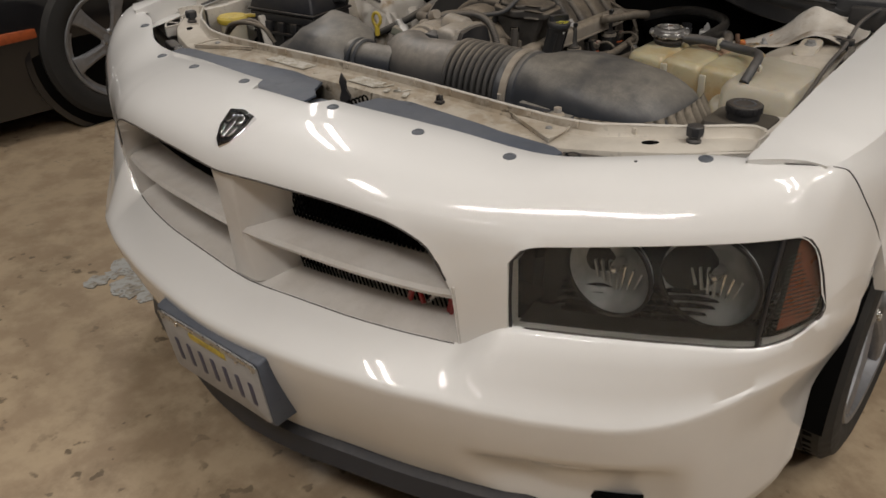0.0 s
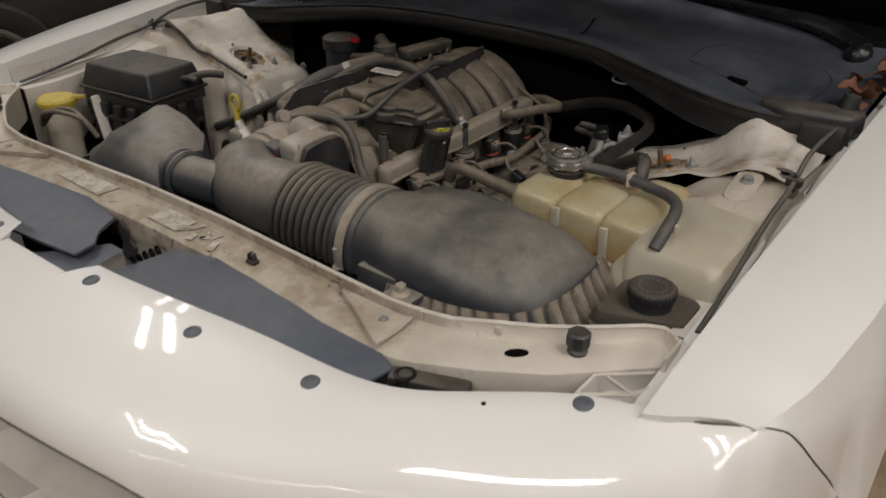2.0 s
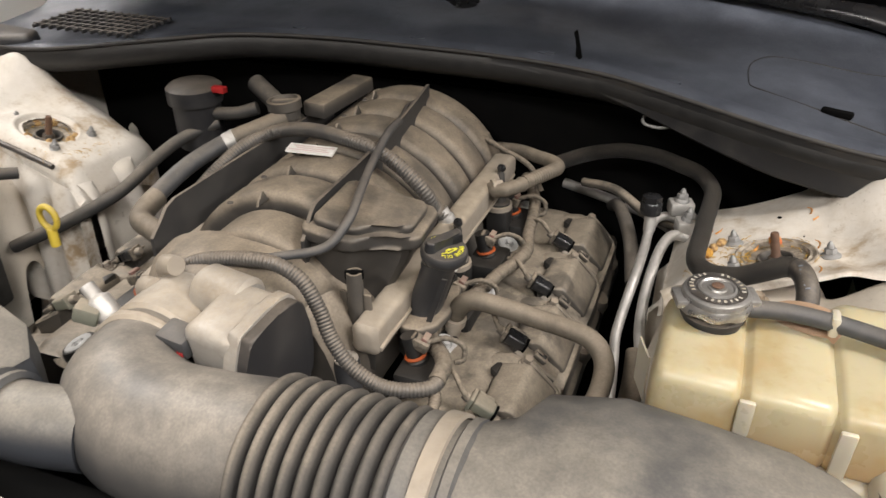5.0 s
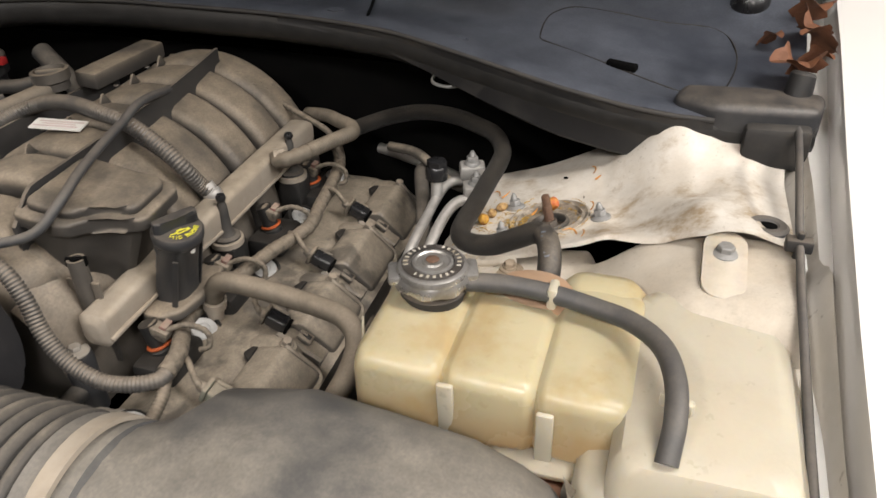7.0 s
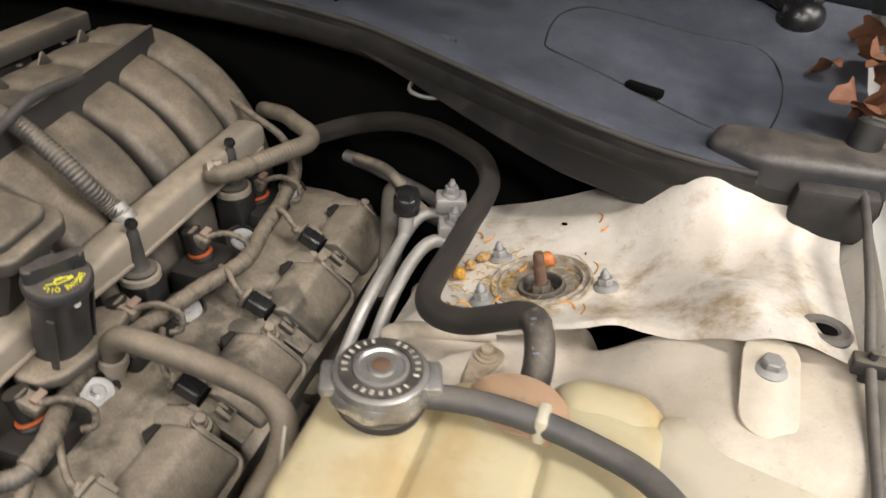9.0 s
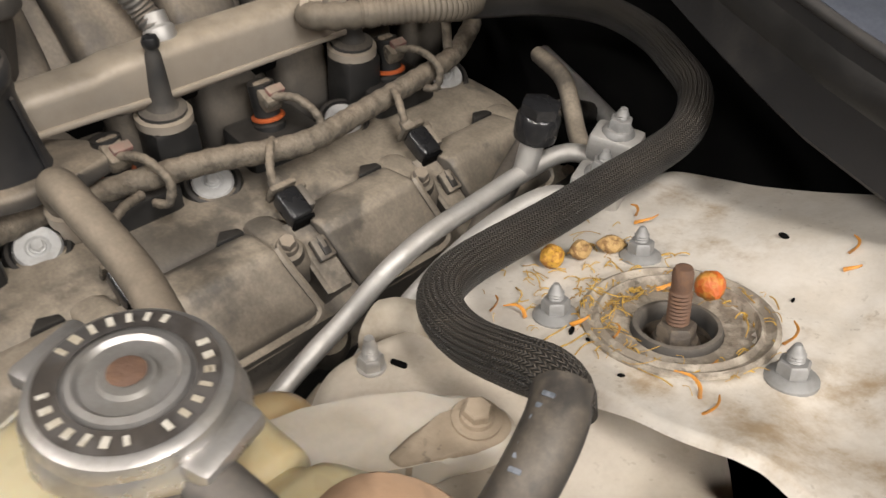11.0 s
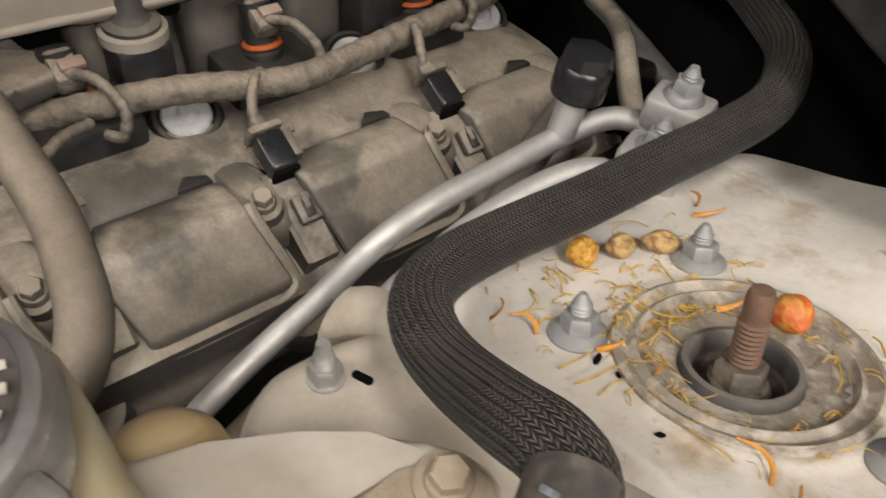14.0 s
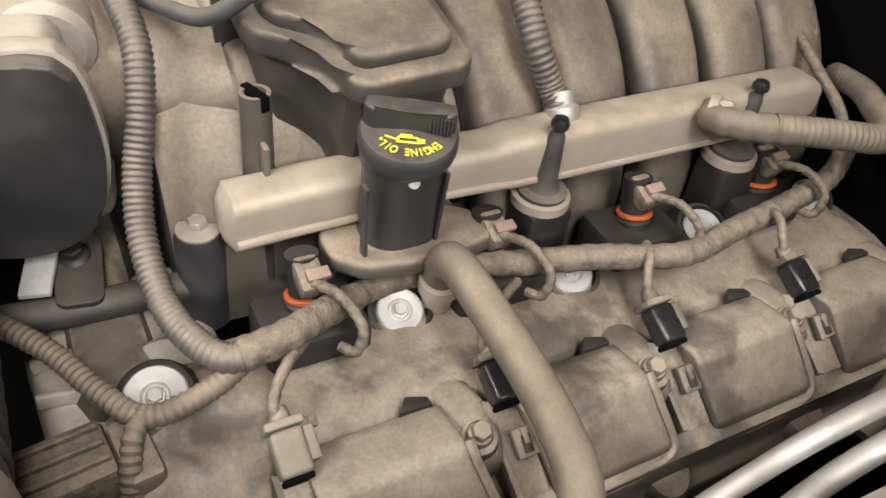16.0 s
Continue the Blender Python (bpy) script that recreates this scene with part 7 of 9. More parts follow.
        part("plug_seal", box((s * 0.2712, yc - 0.001, 0.7062), (0.0030, 0.0150, 0.0120), 0.001, (0, s * 25, 0)), M_DARK, cn)
        part("spark_tower", lathe([(0.020, -0.03), (0.019, 0.004), (0.014, 0.012), (0.001, 0.013)], (s * 0.312, yc - 0.020, 0.640), (s * 0.5, 0, 1), 22), M_COVER, coil)
    return vc


cover_left = valve_cover(1)
cover_right = valve_cover(-1)


def intake_manifold():
    """Runners that arch over the valley, two long webs, the boxed plenum and the neck to the throttle."""
    mf = solid("intake_manifold", loft([[(0.130 * k * math.cos(a), y, 0.665 + 0.172 * k * max(0, math.sin(a)) ** 0.8) for a in linspace(0, math.pi, 20)] for y, k in ((0.62, 0.86), (0.64, 0.95), (0.85, 0.97), (1.07, 0.96), (1.10, 0.85))]), M_DUSTY, "dust-covered black plastic intake manifold on the engine", "intake manifold", sharp=50)
    for k, y in enumerate((0.690, 0.757, 0.826, 0.892, 0.957, 1.022, 1.082)):
        rings = []
        for a in linspace(-6, 186, 34):
            t = radians(a)
            c = Vector(((0.137 if k else 0.092) * math.cos(t), y + 0.004 * math.cos(t), 0.690 + (0.152 if k else 0.142) * max(-0.2, math.sin(t))))
            out = Vector((math.cos(t), 0, math.sin(t))).normalized()
            w = 0.046 + 0.012 * max(0.0, math.sin(t)) ** 0.7
            rings.append([c + Vector((0, py, 0)) + out * pz for py, pz in rounded(w, 0.030, 0.012, 4)])
        part("runner", loft(rings), M_DUSTY, mf)
        if k < 6:
            part("runner_rib", prism([(-0.010, 0), (0.012, 0), (0.003, 0.014), (0.0, 0.014)], -0.0015, 0.0015, 0.0006, frame_=Matrix.Translation((-0.02 - 0.004 * k, y + 0.027, 0.848)) @ Matrix.Rotation(radians(90), 4, "Z") @ Matrix.Rotation(radians(90), 4, "X")), M_DUSTY, mf)
            # black boxes painted as the shade in the openings between runners
            for sx in (1, -1):
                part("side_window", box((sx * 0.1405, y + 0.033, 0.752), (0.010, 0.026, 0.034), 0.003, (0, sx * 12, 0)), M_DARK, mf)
            part("dimple", lathe([(0.0035, 0), (0.003, 0.001), (0.001, 0.0006)], (-0.045, y + 0.006, 0.8545), n=12), M_BLACK, mf)
    rnd = random.Random(5)
    for k in range(26):
        a, yy = radians(rnd.uniform(20, 120)), rnd.uniform(1.062, 1.104)
        rr = 0.152 + 0.014 if yy < 1.1 else 0.160
        part("mud_lump", lathe([(0.0045, -0.001), (0.004, 0.0008), (0.0022, 0.0016), (0.0004, 0.0018)], (0.151 * math.cos(a), yy, 0.690 + 0.166 * math.sin(a)), (math.cos(a), 0.1, math.sin(a)), 9, squash=rnd.uniform(0.5, 1.0)), M_DUSTY, mf)
    # long webs
    for pts in (((0.058, 0.665), (0.056, 0.72), (0.054, 0.84), (0.046, 0.96), (0.032, 1.075)), ((-0.128, 0.66), (-0.124, 0.75), (-0.118, 0.86), (-0.108, 0.96), (-0.098, 1.03))):
        rings = []
        for q in spline([(x, y, 0) for x, y in pts], 6):
            zt = 0.871 if pts[0][0] > 0 else 0.842
            zt += -0.03 * smooth(0.70, 0.655, q.y)
            rings.append([(q.x - 0.002, q.y, zt - 0.05), (q.x - 0.002, q.y, zt), (q.x + 0.002, q.y, zt), (q.x + 0.002, q.y, zt - 0.05)])
        part("web", loft(rings), M_WEB, mf, "dark plastic web")
    part("rear_block", box((-0.085, 1.03, 0.855), (0.035, 0.13, 0.022), 0.004, (0, 0, -6)), M_DUSTY, mf)
    # neck towards the throttle
    neck = []
    for y, w, h, z in ((0.668, 0.105, 0.052, 0.785), (0.640, 0.100, 0.054, 0.784), (0.618, 0.088, 0.056, 0.781), (0.600, 0.078, 0.056, 0.776), (0.585, 0.070, 0.056, 0.772)):
        neck.append([(-0.018 + w * math.cos(a), y + 0.02 * math.sin(a) * 0.0, z + h * math.sin(a)) for a in linspace(0, 2 * math.pi, 33)[:-1]])
    part("throttle_neck", loft(neck), M_DUSTY, mf)
    for x0, x1 in ((0.02, 0.095),):
        part("gusset", loft([[(x0, 0.60, 0.84), (x0, 0.604, 0.84), (x1, 0.655, 0.71), (x1, 0.651, 0.71)], [(x0, 0.60, 0.70), (x0, 0.604, 0.70), (x1, 0.655, 0.69), (x1, 0.651, 0.69)]]), M_DUSTY, mf)
    # boxed chamber with a flanged, wavy-edged lid
    lid = [(0.050, 0.680), (0.056, 0.670), (0.098, 0.669), (0.112, 0.674), (0.122, 0.688), (0.134, 0.700), (0.148, 0.704), (0.160, 0.704), (0.167, 0.712), (0.166, 0.764), (0.158, 0.773), (0.062, 0.777), (0.052, 0.768)]
    tilt = Matrix.Translation((0.10, 0.725, 0.849)) @ Matrix.Rotation(radians(7), 4, "Y") @ Matrix.Rotation(radians(3), 4, "X") @ Matrix.Translation((-0.10, -0.725, 0))
    ring = lambda k, dx, z: [tilt @ Vector((0.095 + dx + (x - 0.095) * k, 0.728 + (y - 0.728) * k, z)) for x, y in lid]
    part("chamber", loft([ring(0.55, -0.022, -0.150), ring(0.72, -0.014, -0.09), ring(0.86, -0.004, -0.03), ring(0.89, 0.0, -0.004)]), M_DUSTY, mf)
    top = part("chamber_lid", prism(lid, -0.010, 0.006, 0.004, frame_=tilt, seg=3), M_DUSTY, mf, "dusty flanged lid")
    part("lid_top", prism([(0.105 + (x - 0.105) * 0.84, 0.726 + (y - 0.726) * 0.82) for x, y in lid], 0.004, 0.015, 0.007, frame_=tilt, seg=3), M_DUSTY, top)
    part("label", box((-0.021, 0.8315, 0.8635), (0.058, 0.021, 0.002), 0, (3, 2, 10)), M_WHITE, mf, "white paper label")
    for k in range(3):
        part("label_bar", box((-0.021 + 0.001 * k, 0.8255 + 0.005 * k, 0.8648 + 0.0003 * k), (0.050 - 0.012 * (k % 2), 0.0018, 0.0006), 0, (3, 2, 10)), M_PINKBAR, mf)
    part("post", lathe([(0.0095, -0.035), (0.0090, 0.0), (0.0085, 0.07), (0.006, 0.07), (0.0055, 0.055), (0.001, 0.055)], (0.110, 0.672, 0.746), n=20), M_DUSTY, mf, "slotted plastic post")
    for dx in (-0.0135, 0.0135):
        part("post_wing", box((0.110 + dx, 0.672, 0.743), (0.0085, 0.0035, 0.096), 0.001), M_DUSTY, mf)
    part("post_slot", box((0.110, 0.672, 0.8125), (0.0190, 0.0050, 0.0090), 0.0006, (0, 0, 20)), M_DARK, mf)
    part("cap_boss", lathe([(0.019, 0), (0.020, 0.01), (0.023, 0.012), (0.023, 0.024), (0.019, 0.025), (0.017, 0.016), (0.001, 0.016)], (-0.122, 0.945, 0.850), (-0.08, 0, 1), 26), M_DUSTY, mf, "open dusty cap ring")
    part("cap_grip", box((-0.122, 0.945, 0.870), (0.034, 0.006, 0.010), 0.002, (0, 0, 30)), M_DUSTY, mf)
    return mf


manifold = intake_manifold()


def throttle_body():
    t = solid("throttle_body", box((0.052, 0.556, 0.782), (0.058, 0.078, 0.115), 0.012, (8, 0, -8), seg=3), M_CAST, "dusty cast aluminium throttle body with dark cover", "throttle body")
    m = Matrix.Translation((0.083, 0.552, 0.775)) @ Matrix.Rotation(radians(-8), 4, "Z") @ Matrix.Rotation(radians(90), 4, "Y")
    pl = [(-0.060, -0.034), (-0.064, 0.030), (-0.020, 0.044), (0.020, 0.040), (0.040, 0.026), (0.049, 0.004), (0.046, -0.022), (0.032, -0.040), (0.010, -0.046), (-0.030, -0.046)]
    pl = [(q.x, q.y) for q in spline([(x, y, 0) for x, y in pl + pl[:1]], 4)[:-1]]
    part("gear_cover", prism(pl, 0.0, 0.014, 0.004, frame_=m, seg=3), M_BLACK, t, "dark grey gear cover")
    part("cover_rim", prism([(x * 1.05, y * 1.05) for x, y in pl], -0.010, 0.003, 0.002, frame_=m), M_CAST, t)
    part("motor", lathe([(0.020, 0), (0.025, 0.004), (0.025, 0.05), (0.021, 0.056), (0.001, 0.057)], (0.050, 0.580, 0.822), (-1, 0.12, 0.05), 28), M_CAST, t, "dusty round motor housing")
    part("bore", lathe([(0.052, 0), (0.056, 0.004), (0.056, 0.06), (0.05, 0.064)], (-0.030, 0.535, 0.775), (0, 1, 0), 36), M_CAST, t)
    part("plug", box((0.010, 0.524, 0.812), (0.034, 0.026, 0.022), 0.004, (10, 0, -8)), M_HOSE, t, "grey electrical plug")
    part("plug_lock", box((0.018, 0.5105, 0.806), (0.008, 0.003, 0.005), 0.001, (10, 0, -8)), M_RED, t, "red plug lock")
    for x, y, z in ((-0.075, 0.585, 0.815), (-0.058, 0.60, 0.835)):
        part("nipple", tube([(x, y, z - 0.02), (x + 0.004, y - 0.006, z), (x + 0.022, y - 0.012, z + 0.006)], 0.010, 14), M_RAIL, t)
    part("sensor", lathe([(0.012, 0), (0.013, 0.004), (0.013, 0.022), (0.008, 0.026), (0.008, 0.04)], (-0.088, 0.545, 0.795), (-0.5, 0.1, 0.5), 16), M_ALU, t)
    part("sensor_body", box((-0.105, 0.535, 0.805), (0.024, 0.02, 0.018), 0.003, (0, 20, 20)), M_GREEN, t)


throttle_body()


def fuel_rail(s):
    rail = solid("fuel_rail", loft([[Vector((s * (x + px), y, z + pz)) for px, pz in rounded(0.030 if h > 0.027 else h * 0.8, h, 0.008 if h > 0.027 else h * 0.35, 4)] for x, y, z, h in
                ((0.131, 0.6425, 0.754, 0.018), (0.131, 0.6435, 0.754, 0.026), (0.131, 0.648, 0.754, 0.036), (0.132, 0.672, 0.7555, 0.036), (0.134, 0.685, 0.761, 0.030), (0.136, 0.70, 0.763, 0.030), (0.140, 0.76, 0.766, 0.030), (0.143, 0.80, 0.768, 0.030), (0.145, 0.812, 0.768, 0.038), (0.148, 0.85, 0.770, 0.040), (0.152, 0.95, 0.774, 0.038), (0.155, 1.045, 0.777, 0.036), (0.155, 1.055, 0.777, 0.028))]), M_RAIL, "dusty tan metal fuel rail beside the manifold", "fuel rail", "fuel rails")
    part("rail_seam", loft([[Vector((s * (x + px), y, z + pz)) for px, pz in rounded(0.034, 0.005, 0.002, 2)] for x, y, z in ((0.132, 0.648, 0.745), (0.140, 0.76, 0.756), (0.148, 0.85, 0.758), (0.155, 1.05, 0.764))]), M_RAIL, rail)
    for x, y, z in ((0.160, 0.836, 0.745), (0.166, 0.990, 0.748)):
        st = part("standoff", lathe([(0.016, 0), (0.016, 0.004), (0.011, 0.006), (0.0078, 0.012), (0.0063, 0.03), (0.0050, 0.044), (0.0040, 0.046), (0.0040, 0.049)], (s * x, y, z), (s * 0.05, 0, 1), 20), M_RUBBER, rail, "black rail stand-off")
        part("standoff_ball", lathe([(0.003, 0), (0.0055, 0.003), (0.0058, 0.006), (0.0044, 0.0090), (0.001, 0.0100)], (s * (x + 0.0025), y, z + 0.047), n=16), M_SHINY, st)
        part("standoff_flange", lathe([(0.019, 0), (0.019, 0.006), (0.013, 0.008)], (s * x, y, z - 0.006), n=22), M_RAIL, st)
        # shade under the rail is put into the black of legs and seats
        part("standoff_leg", box((s * (x + 0.002), y, z - 0.03), (0.03, 0.032, 0.05), 0.004), M_BLACKSHADE, st)
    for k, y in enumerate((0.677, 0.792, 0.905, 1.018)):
        inj = part("injector", lathe([(0.010, -0.055), (0.012, -0.05), (0.012, -0.03), (0.0095, -0.028), (0.0095, 0.0)], (s * (0.166 + 0.002 * k), y, 0.748), (-0.25 * s, 0, 1), 18), M_BLACKSHADE, rail, "black fuel injector")
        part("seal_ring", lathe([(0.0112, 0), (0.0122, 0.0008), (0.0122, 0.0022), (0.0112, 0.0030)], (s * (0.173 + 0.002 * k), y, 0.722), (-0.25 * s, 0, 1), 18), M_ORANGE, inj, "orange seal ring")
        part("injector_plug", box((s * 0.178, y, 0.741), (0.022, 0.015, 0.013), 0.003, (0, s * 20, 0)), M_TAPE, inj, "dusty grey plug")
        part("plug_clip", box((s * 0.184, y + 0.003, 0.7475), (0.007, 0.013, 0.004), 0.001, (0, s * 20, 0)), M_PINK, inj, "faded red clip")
        part("injector_seat", box((s * 0.180, y, 0.700), (0.045, 0.06, 0.035), 0.006), M_BLACKSHADE, inj)
    return rail


fuel_rail(1)
fuel_rail(-1)
for y0, y1 in ((0.60, 0.66),):
    part("bolt_post", lathe([(0.0145, -0.07), (0.0145, -0.006), (0.013, 0.0)], (0.114, 0.634, 0.735), n=24), M_NECK, engine, "black bolt post")
    part("post_bolt", hexbolt((0.114, 0.634, 0.735), 0.006, 0.008, flange=2.1), M_CAST, engine, "dusty bolt")
part("timing_cover", box((0.128, 0.582, 0.648), (0.115, 0.105, 0.055), 0.014, (0, 6, 4), seg=3), M_TIMING, engine, "bare cast aluminium timing cover")
part("cover_boss", lathe([(0.030, -0.04), (0.028, -0.004), (0.024, 0.0), (0.018, 0.0005)], (0.168, 0.598, 0.682), (0.2, -0.1, 1), 28), M_TIMING, engine)
for k in range(3):
    part("cover_rib", box((0.100 + 0.030 * k, 0.560, 0.677), (0.005, 0.055, 0.010), 0.002, (0, 0, 12 - 10 * k)), M_TIMING, engine)
part("bright_plate", box((0.092, 0.550, 0.714), (0.042, 0.017, 0.004), 0.001, (6, 8, -16)), M_WASHER, engine, "bright machined bracket")
part("dark_bracket", prism(rounded(0.052, 0.026, 0.006, 4), -0.006, 0.004, 0.0015, frame_=Matrix.Translation((0.096, 0.569, 0.707)) @ Matrix.Rotation(radians(-8), 4, "Z") @ Matrix.Rotation(radians(8), 4, "Y")), M_BLACK, engine, "black bracket plate")
part("bracket_bolt", hexbolt((0.086, 0.568, 0.711), 0.0065, 0.008, (0.1, -0.1, 1), 1.5), M_BLACKSHADE, engine, "black bracket bolt")
part("front_pipe", tube([(0.106, 0.47, 0.690), (0.109, 0.51, 0.696), (0.115, 0.567, 0.697), (0.116, 0.60, 0.697), (0.112, 0.65, 0.690)], 0.0095, 16), M_RUBBER, engine, "black pipe across the engine front")


def oil_filler():
    """A leaning neck on a flange; the cap has a bar grip and print on both sides of it."""
    def at(z):
        return 0.160 + 0.028 * (z - 0.745) / 0.081, 0.737 - 0.014 * (z - 0.745) / 0.081

    rings = []
    for w, d, z in ((0.042, 0.050, 0.738), (0.037, 0.045, 0.748), (0.0355, 0.043, 0.78), (0.0355, 0.043, 0.808), (0.039, 0.045, 0.812), (0.039, 0.045, 0.818)):
        cx, cy = at(z)
        rings.append([(cx + px, cy + py, z) for px, py in rounded(w, d, w * 0.45, 6)])
    o = solid("oil_filler", loft(rings), M_NECK, "black oil filler neck with a printed cap", "oil filler")
    part("filler_flange", prism([(0.130, 0.706), (0.150, 0.692), (0.170, 0.692), (0.184, 0.706), (0.190, 0.735), (0.189, 0.765), (0.184, 0.790), (0.174, 0.796), (0.162, 0.780), (0.142, 0.768), (0.131, 0.735)], 0.732, 0.745, 0.004, seg=3), M_DUSTY, o, "dusty filler flange")
    part("flange_foot", prism([(0.135, 0.715), (0.152, 0.702), (0.166, 0.708), (0.172, 0.75), (0.162, 0.775), (0.15, 0.765)], 0.690, 0.731, 0.003), M_BLACKSHADE, o)
    for a in (-1, 1):
        part("neck_rib", loft([[(at(z)[0] + 0.012 + q, at(z)[1] + a * 0.0205 - 0.006, z) for q, z in ((0, zz), (0.006, zz))] + [(at(zz)[0] + 0.018, at(zz)[1] + a * 0.0225 - 0.006, zz), (at(zz)[0] + 0.012, at(zz)[1] + a * 0.0225 - 0.006, zz)] for zz in (0.745, 0.81)]), M_NECK, o)
    m = Matrix.Translation((0.188, 0.7235, 0.832)) @ Matrix.Rotation(radians(8), 4, "Y") @ Matrix.Rotation(radians(3), 4, "X")
    up = m.to_3x3() @ Vector((0, 0, 1))
    cap = part("oil_cap", lathe([(0.0200, -0.016), (0.0235, -0.012), (0.0245, -0.008), (0.0245, -0.003), (0.0230, -0.0005), (0.0215, 0.0), (0.001, 0.0006)], m.translation, up, 44), M_NECK, o, "round black oil cap with yellow print")
    turn = radians(62)
    bar = [(-0.0225, 0.001), (-0.018, -0.0028), (0.0, -0.0012), (0.018, -0.0028), (0.0225, 0.001), (0.0215, 0.0075), (0.014, 0.0085), (0.0, 0.0075), (-0.014, 0.0085), (-0.0215, 0.0075)]
    part("cap_grip", prism(bar, -0.002, 0.0120, 0.0018, frame_=m @ Matrix.Rotation(turn, 4, "Z"), seg=3), M_NECK, cap)
    for k in range(7):
        q = m @ Matrix.Rotation(turn, 4, "Z") @ Vector((0.0095 + 0.0017 * k, -0.0024 - 0.0002 * k, 0.006))
        part("grip_rib", box(q, (0.0007, 0.0012, 0.0085), 0, (0, 0, 62)), M_NECK, cap)
    # printing: the words round the rim and a small oil-can shape
    for k, ch in enumerate("ENGINE OIL"):
        if ch == " ":
            continue
        fc = bpy.data.curves.new("letter", "FONT")
        fc.body, fc.size, fc.extrude, fc.offset, fc.align_x = ch, 0.0066, 0.0002, 0.0001, "CENTER"
        tmp = bpy.data.objects.new("letter", fc)
        scene.collection.objects.link(tmp)
        me = bpy.data.meshes.new_from_object(tmp.evaluated_get(bpy.context.evaluated_depsgraph_get()))
        bpy.data.objects.remove(tmp)
        a = radians(25 - 10.5 * k)
        bm = bmesh.new()
        bm.from_mesh(me)
        bmesh.ops.transform(bm, matrix=m @ Matrix.Translation((0.0152 * math.cos(a), 0.0152 * math.sin(a), 0.0011)) @ Matrix.Rotation(a - radians(90), 4, "Z") @ Matrix.Scale(0.72, 4, (1, 0, 0)), verts=bm.verts)
        part("letter", bm, M_PRINT, cap, "yellow letter " + ch)
    can_ = m @ Matrix.Rotation(turn + radians(180), 4, "Z")
    for c, sz, rot in (((0.0, 0.0075), (0.009, 0.0012), 0), ((0.0, 0.0108), (0.011, 0.0014), 0), ((-0.0048, 0.0092), (0.0012, 0.004), 0), ((0.0048, 0.0092), (0.0012, 0.004), 0), ((0.0082, 0.0088), (0.006, 0.0012), -22), ((-0.0065, 0.0092), (0.003, 0.0035), 0), ((0.0125, 0.0105), (0.0014, 0.002), 0), ((0.001, 0.0060), (0.006, 0.0010), 0)):
        part("print_mark", box(can_ @ Vector((c[0], c[1], 0.0012)), (sz[0], sz[1], 0.0004), 0, (0, 0, 242 + rot)), M_PRINT, cap)
    for k in range(6):
        a = radians(118 + 14 * k)
        part("print_bar", box(m @ Vector((0.0165 * math.cos(a), 0.0165 * math.sin(a), 0.0010)), (0.0048, 0.0030, 0.0004), 0, (0, 0, 118 + 14 * k)), M_PRINT, cap)
    part("paint_dot", lathe([(0.0030, 0), (0.0026, 0.0008), (0.001, 0.001)], (0.2005, 0.7225, 0.8085), (1, -0.3, 0.1), 14), M_WHITE, o, "white paint dot")


oil_filler()


# ---- hoses, pipes and looms ----
def hose(name, label, category, pts, r, material, **kw):
    return solid(name, tube(pts, r, **kw), material, label, category)


loom = thing("wiring_loom", (0.05, 0.62, 0.72), "grey corrugated wiring loom looping over the throttle", "wiring")
part("conduit", tube([(-0.070, 0.575, 0.785), (-0.066, 0.592, 0.806), (-0.044, 0.610, 0.826), (-0.009, 0.617, 0.838), (0.046, 0.619, 0.845), (0.078, 0.621, 0.832), (0.098, 0.616, 0.808), (0.115, 0.607, 0.780), (0.136, 0.602, 0.757), (0.164, 0.603, 0.740), (0.190, 0.609, 0.736), (0.212, 0.622, 0.736), (0.215, 0.640, 0.738)], 0.0074, 20, ridge=(0.0036, 0.00055)), M_CONDUIT, loom, "corrugated conduit", sharp=80)
part("taped_joint", tube([(0.214, 0.630, 0.737), (0.213, 0.652, 0.740), (0.201, 0.675, 0.735), (0.182, 0.703, 0.721)], 0.0088, 16, r1=0.0082, ridge=(0.011, 0.0004)), M_TAPE, loom, "tape-wrapped joint")
part("branch", tube([(0.208, 0.640, 0.732), (0.218, 0.612, 0.723), (0.217, 0.582, 0.716), (0.192, 0.564, 0.715), (0.160, 0.547, 0.716), (0.130, 0.522, 0.718), (0.10, 0.49, 0.715)], 0.0058, 14, ridge=(0.0042, 0.0004)), M_TANHOSE, loom)
part("branch", tube([(0.214, 0.582, 0.717), (0.226, 0.573, 0.711), (0.240, 0.568, 0.690), (0.252, 0.563, 0.64)], 0.0052, 14, ridge=(0.0045, 0.0005)), M_TANHOSE, loom)
plug = part("branch_plug", box((0.214, 0.541, 0.684), (0.036, 0.046, 0.028), 0.004, (0, 0, 8)), M_TAPE, loom, "dusty grey plug")
part("plug_collar", box((0.222, 0.574, 0.686), (0.040, 0.018, 0.034), 0.004, (0, 0, 8)), M_COVER, plug)
for k in range(3):
    part("plug_rib", box((0.203 + 0.010 * k, 0.540 + 0.0015 * k, 0.699), (0.003, 0.040, 0.004), 0.001, (0, 0, 8)), M_TAPE, plug)

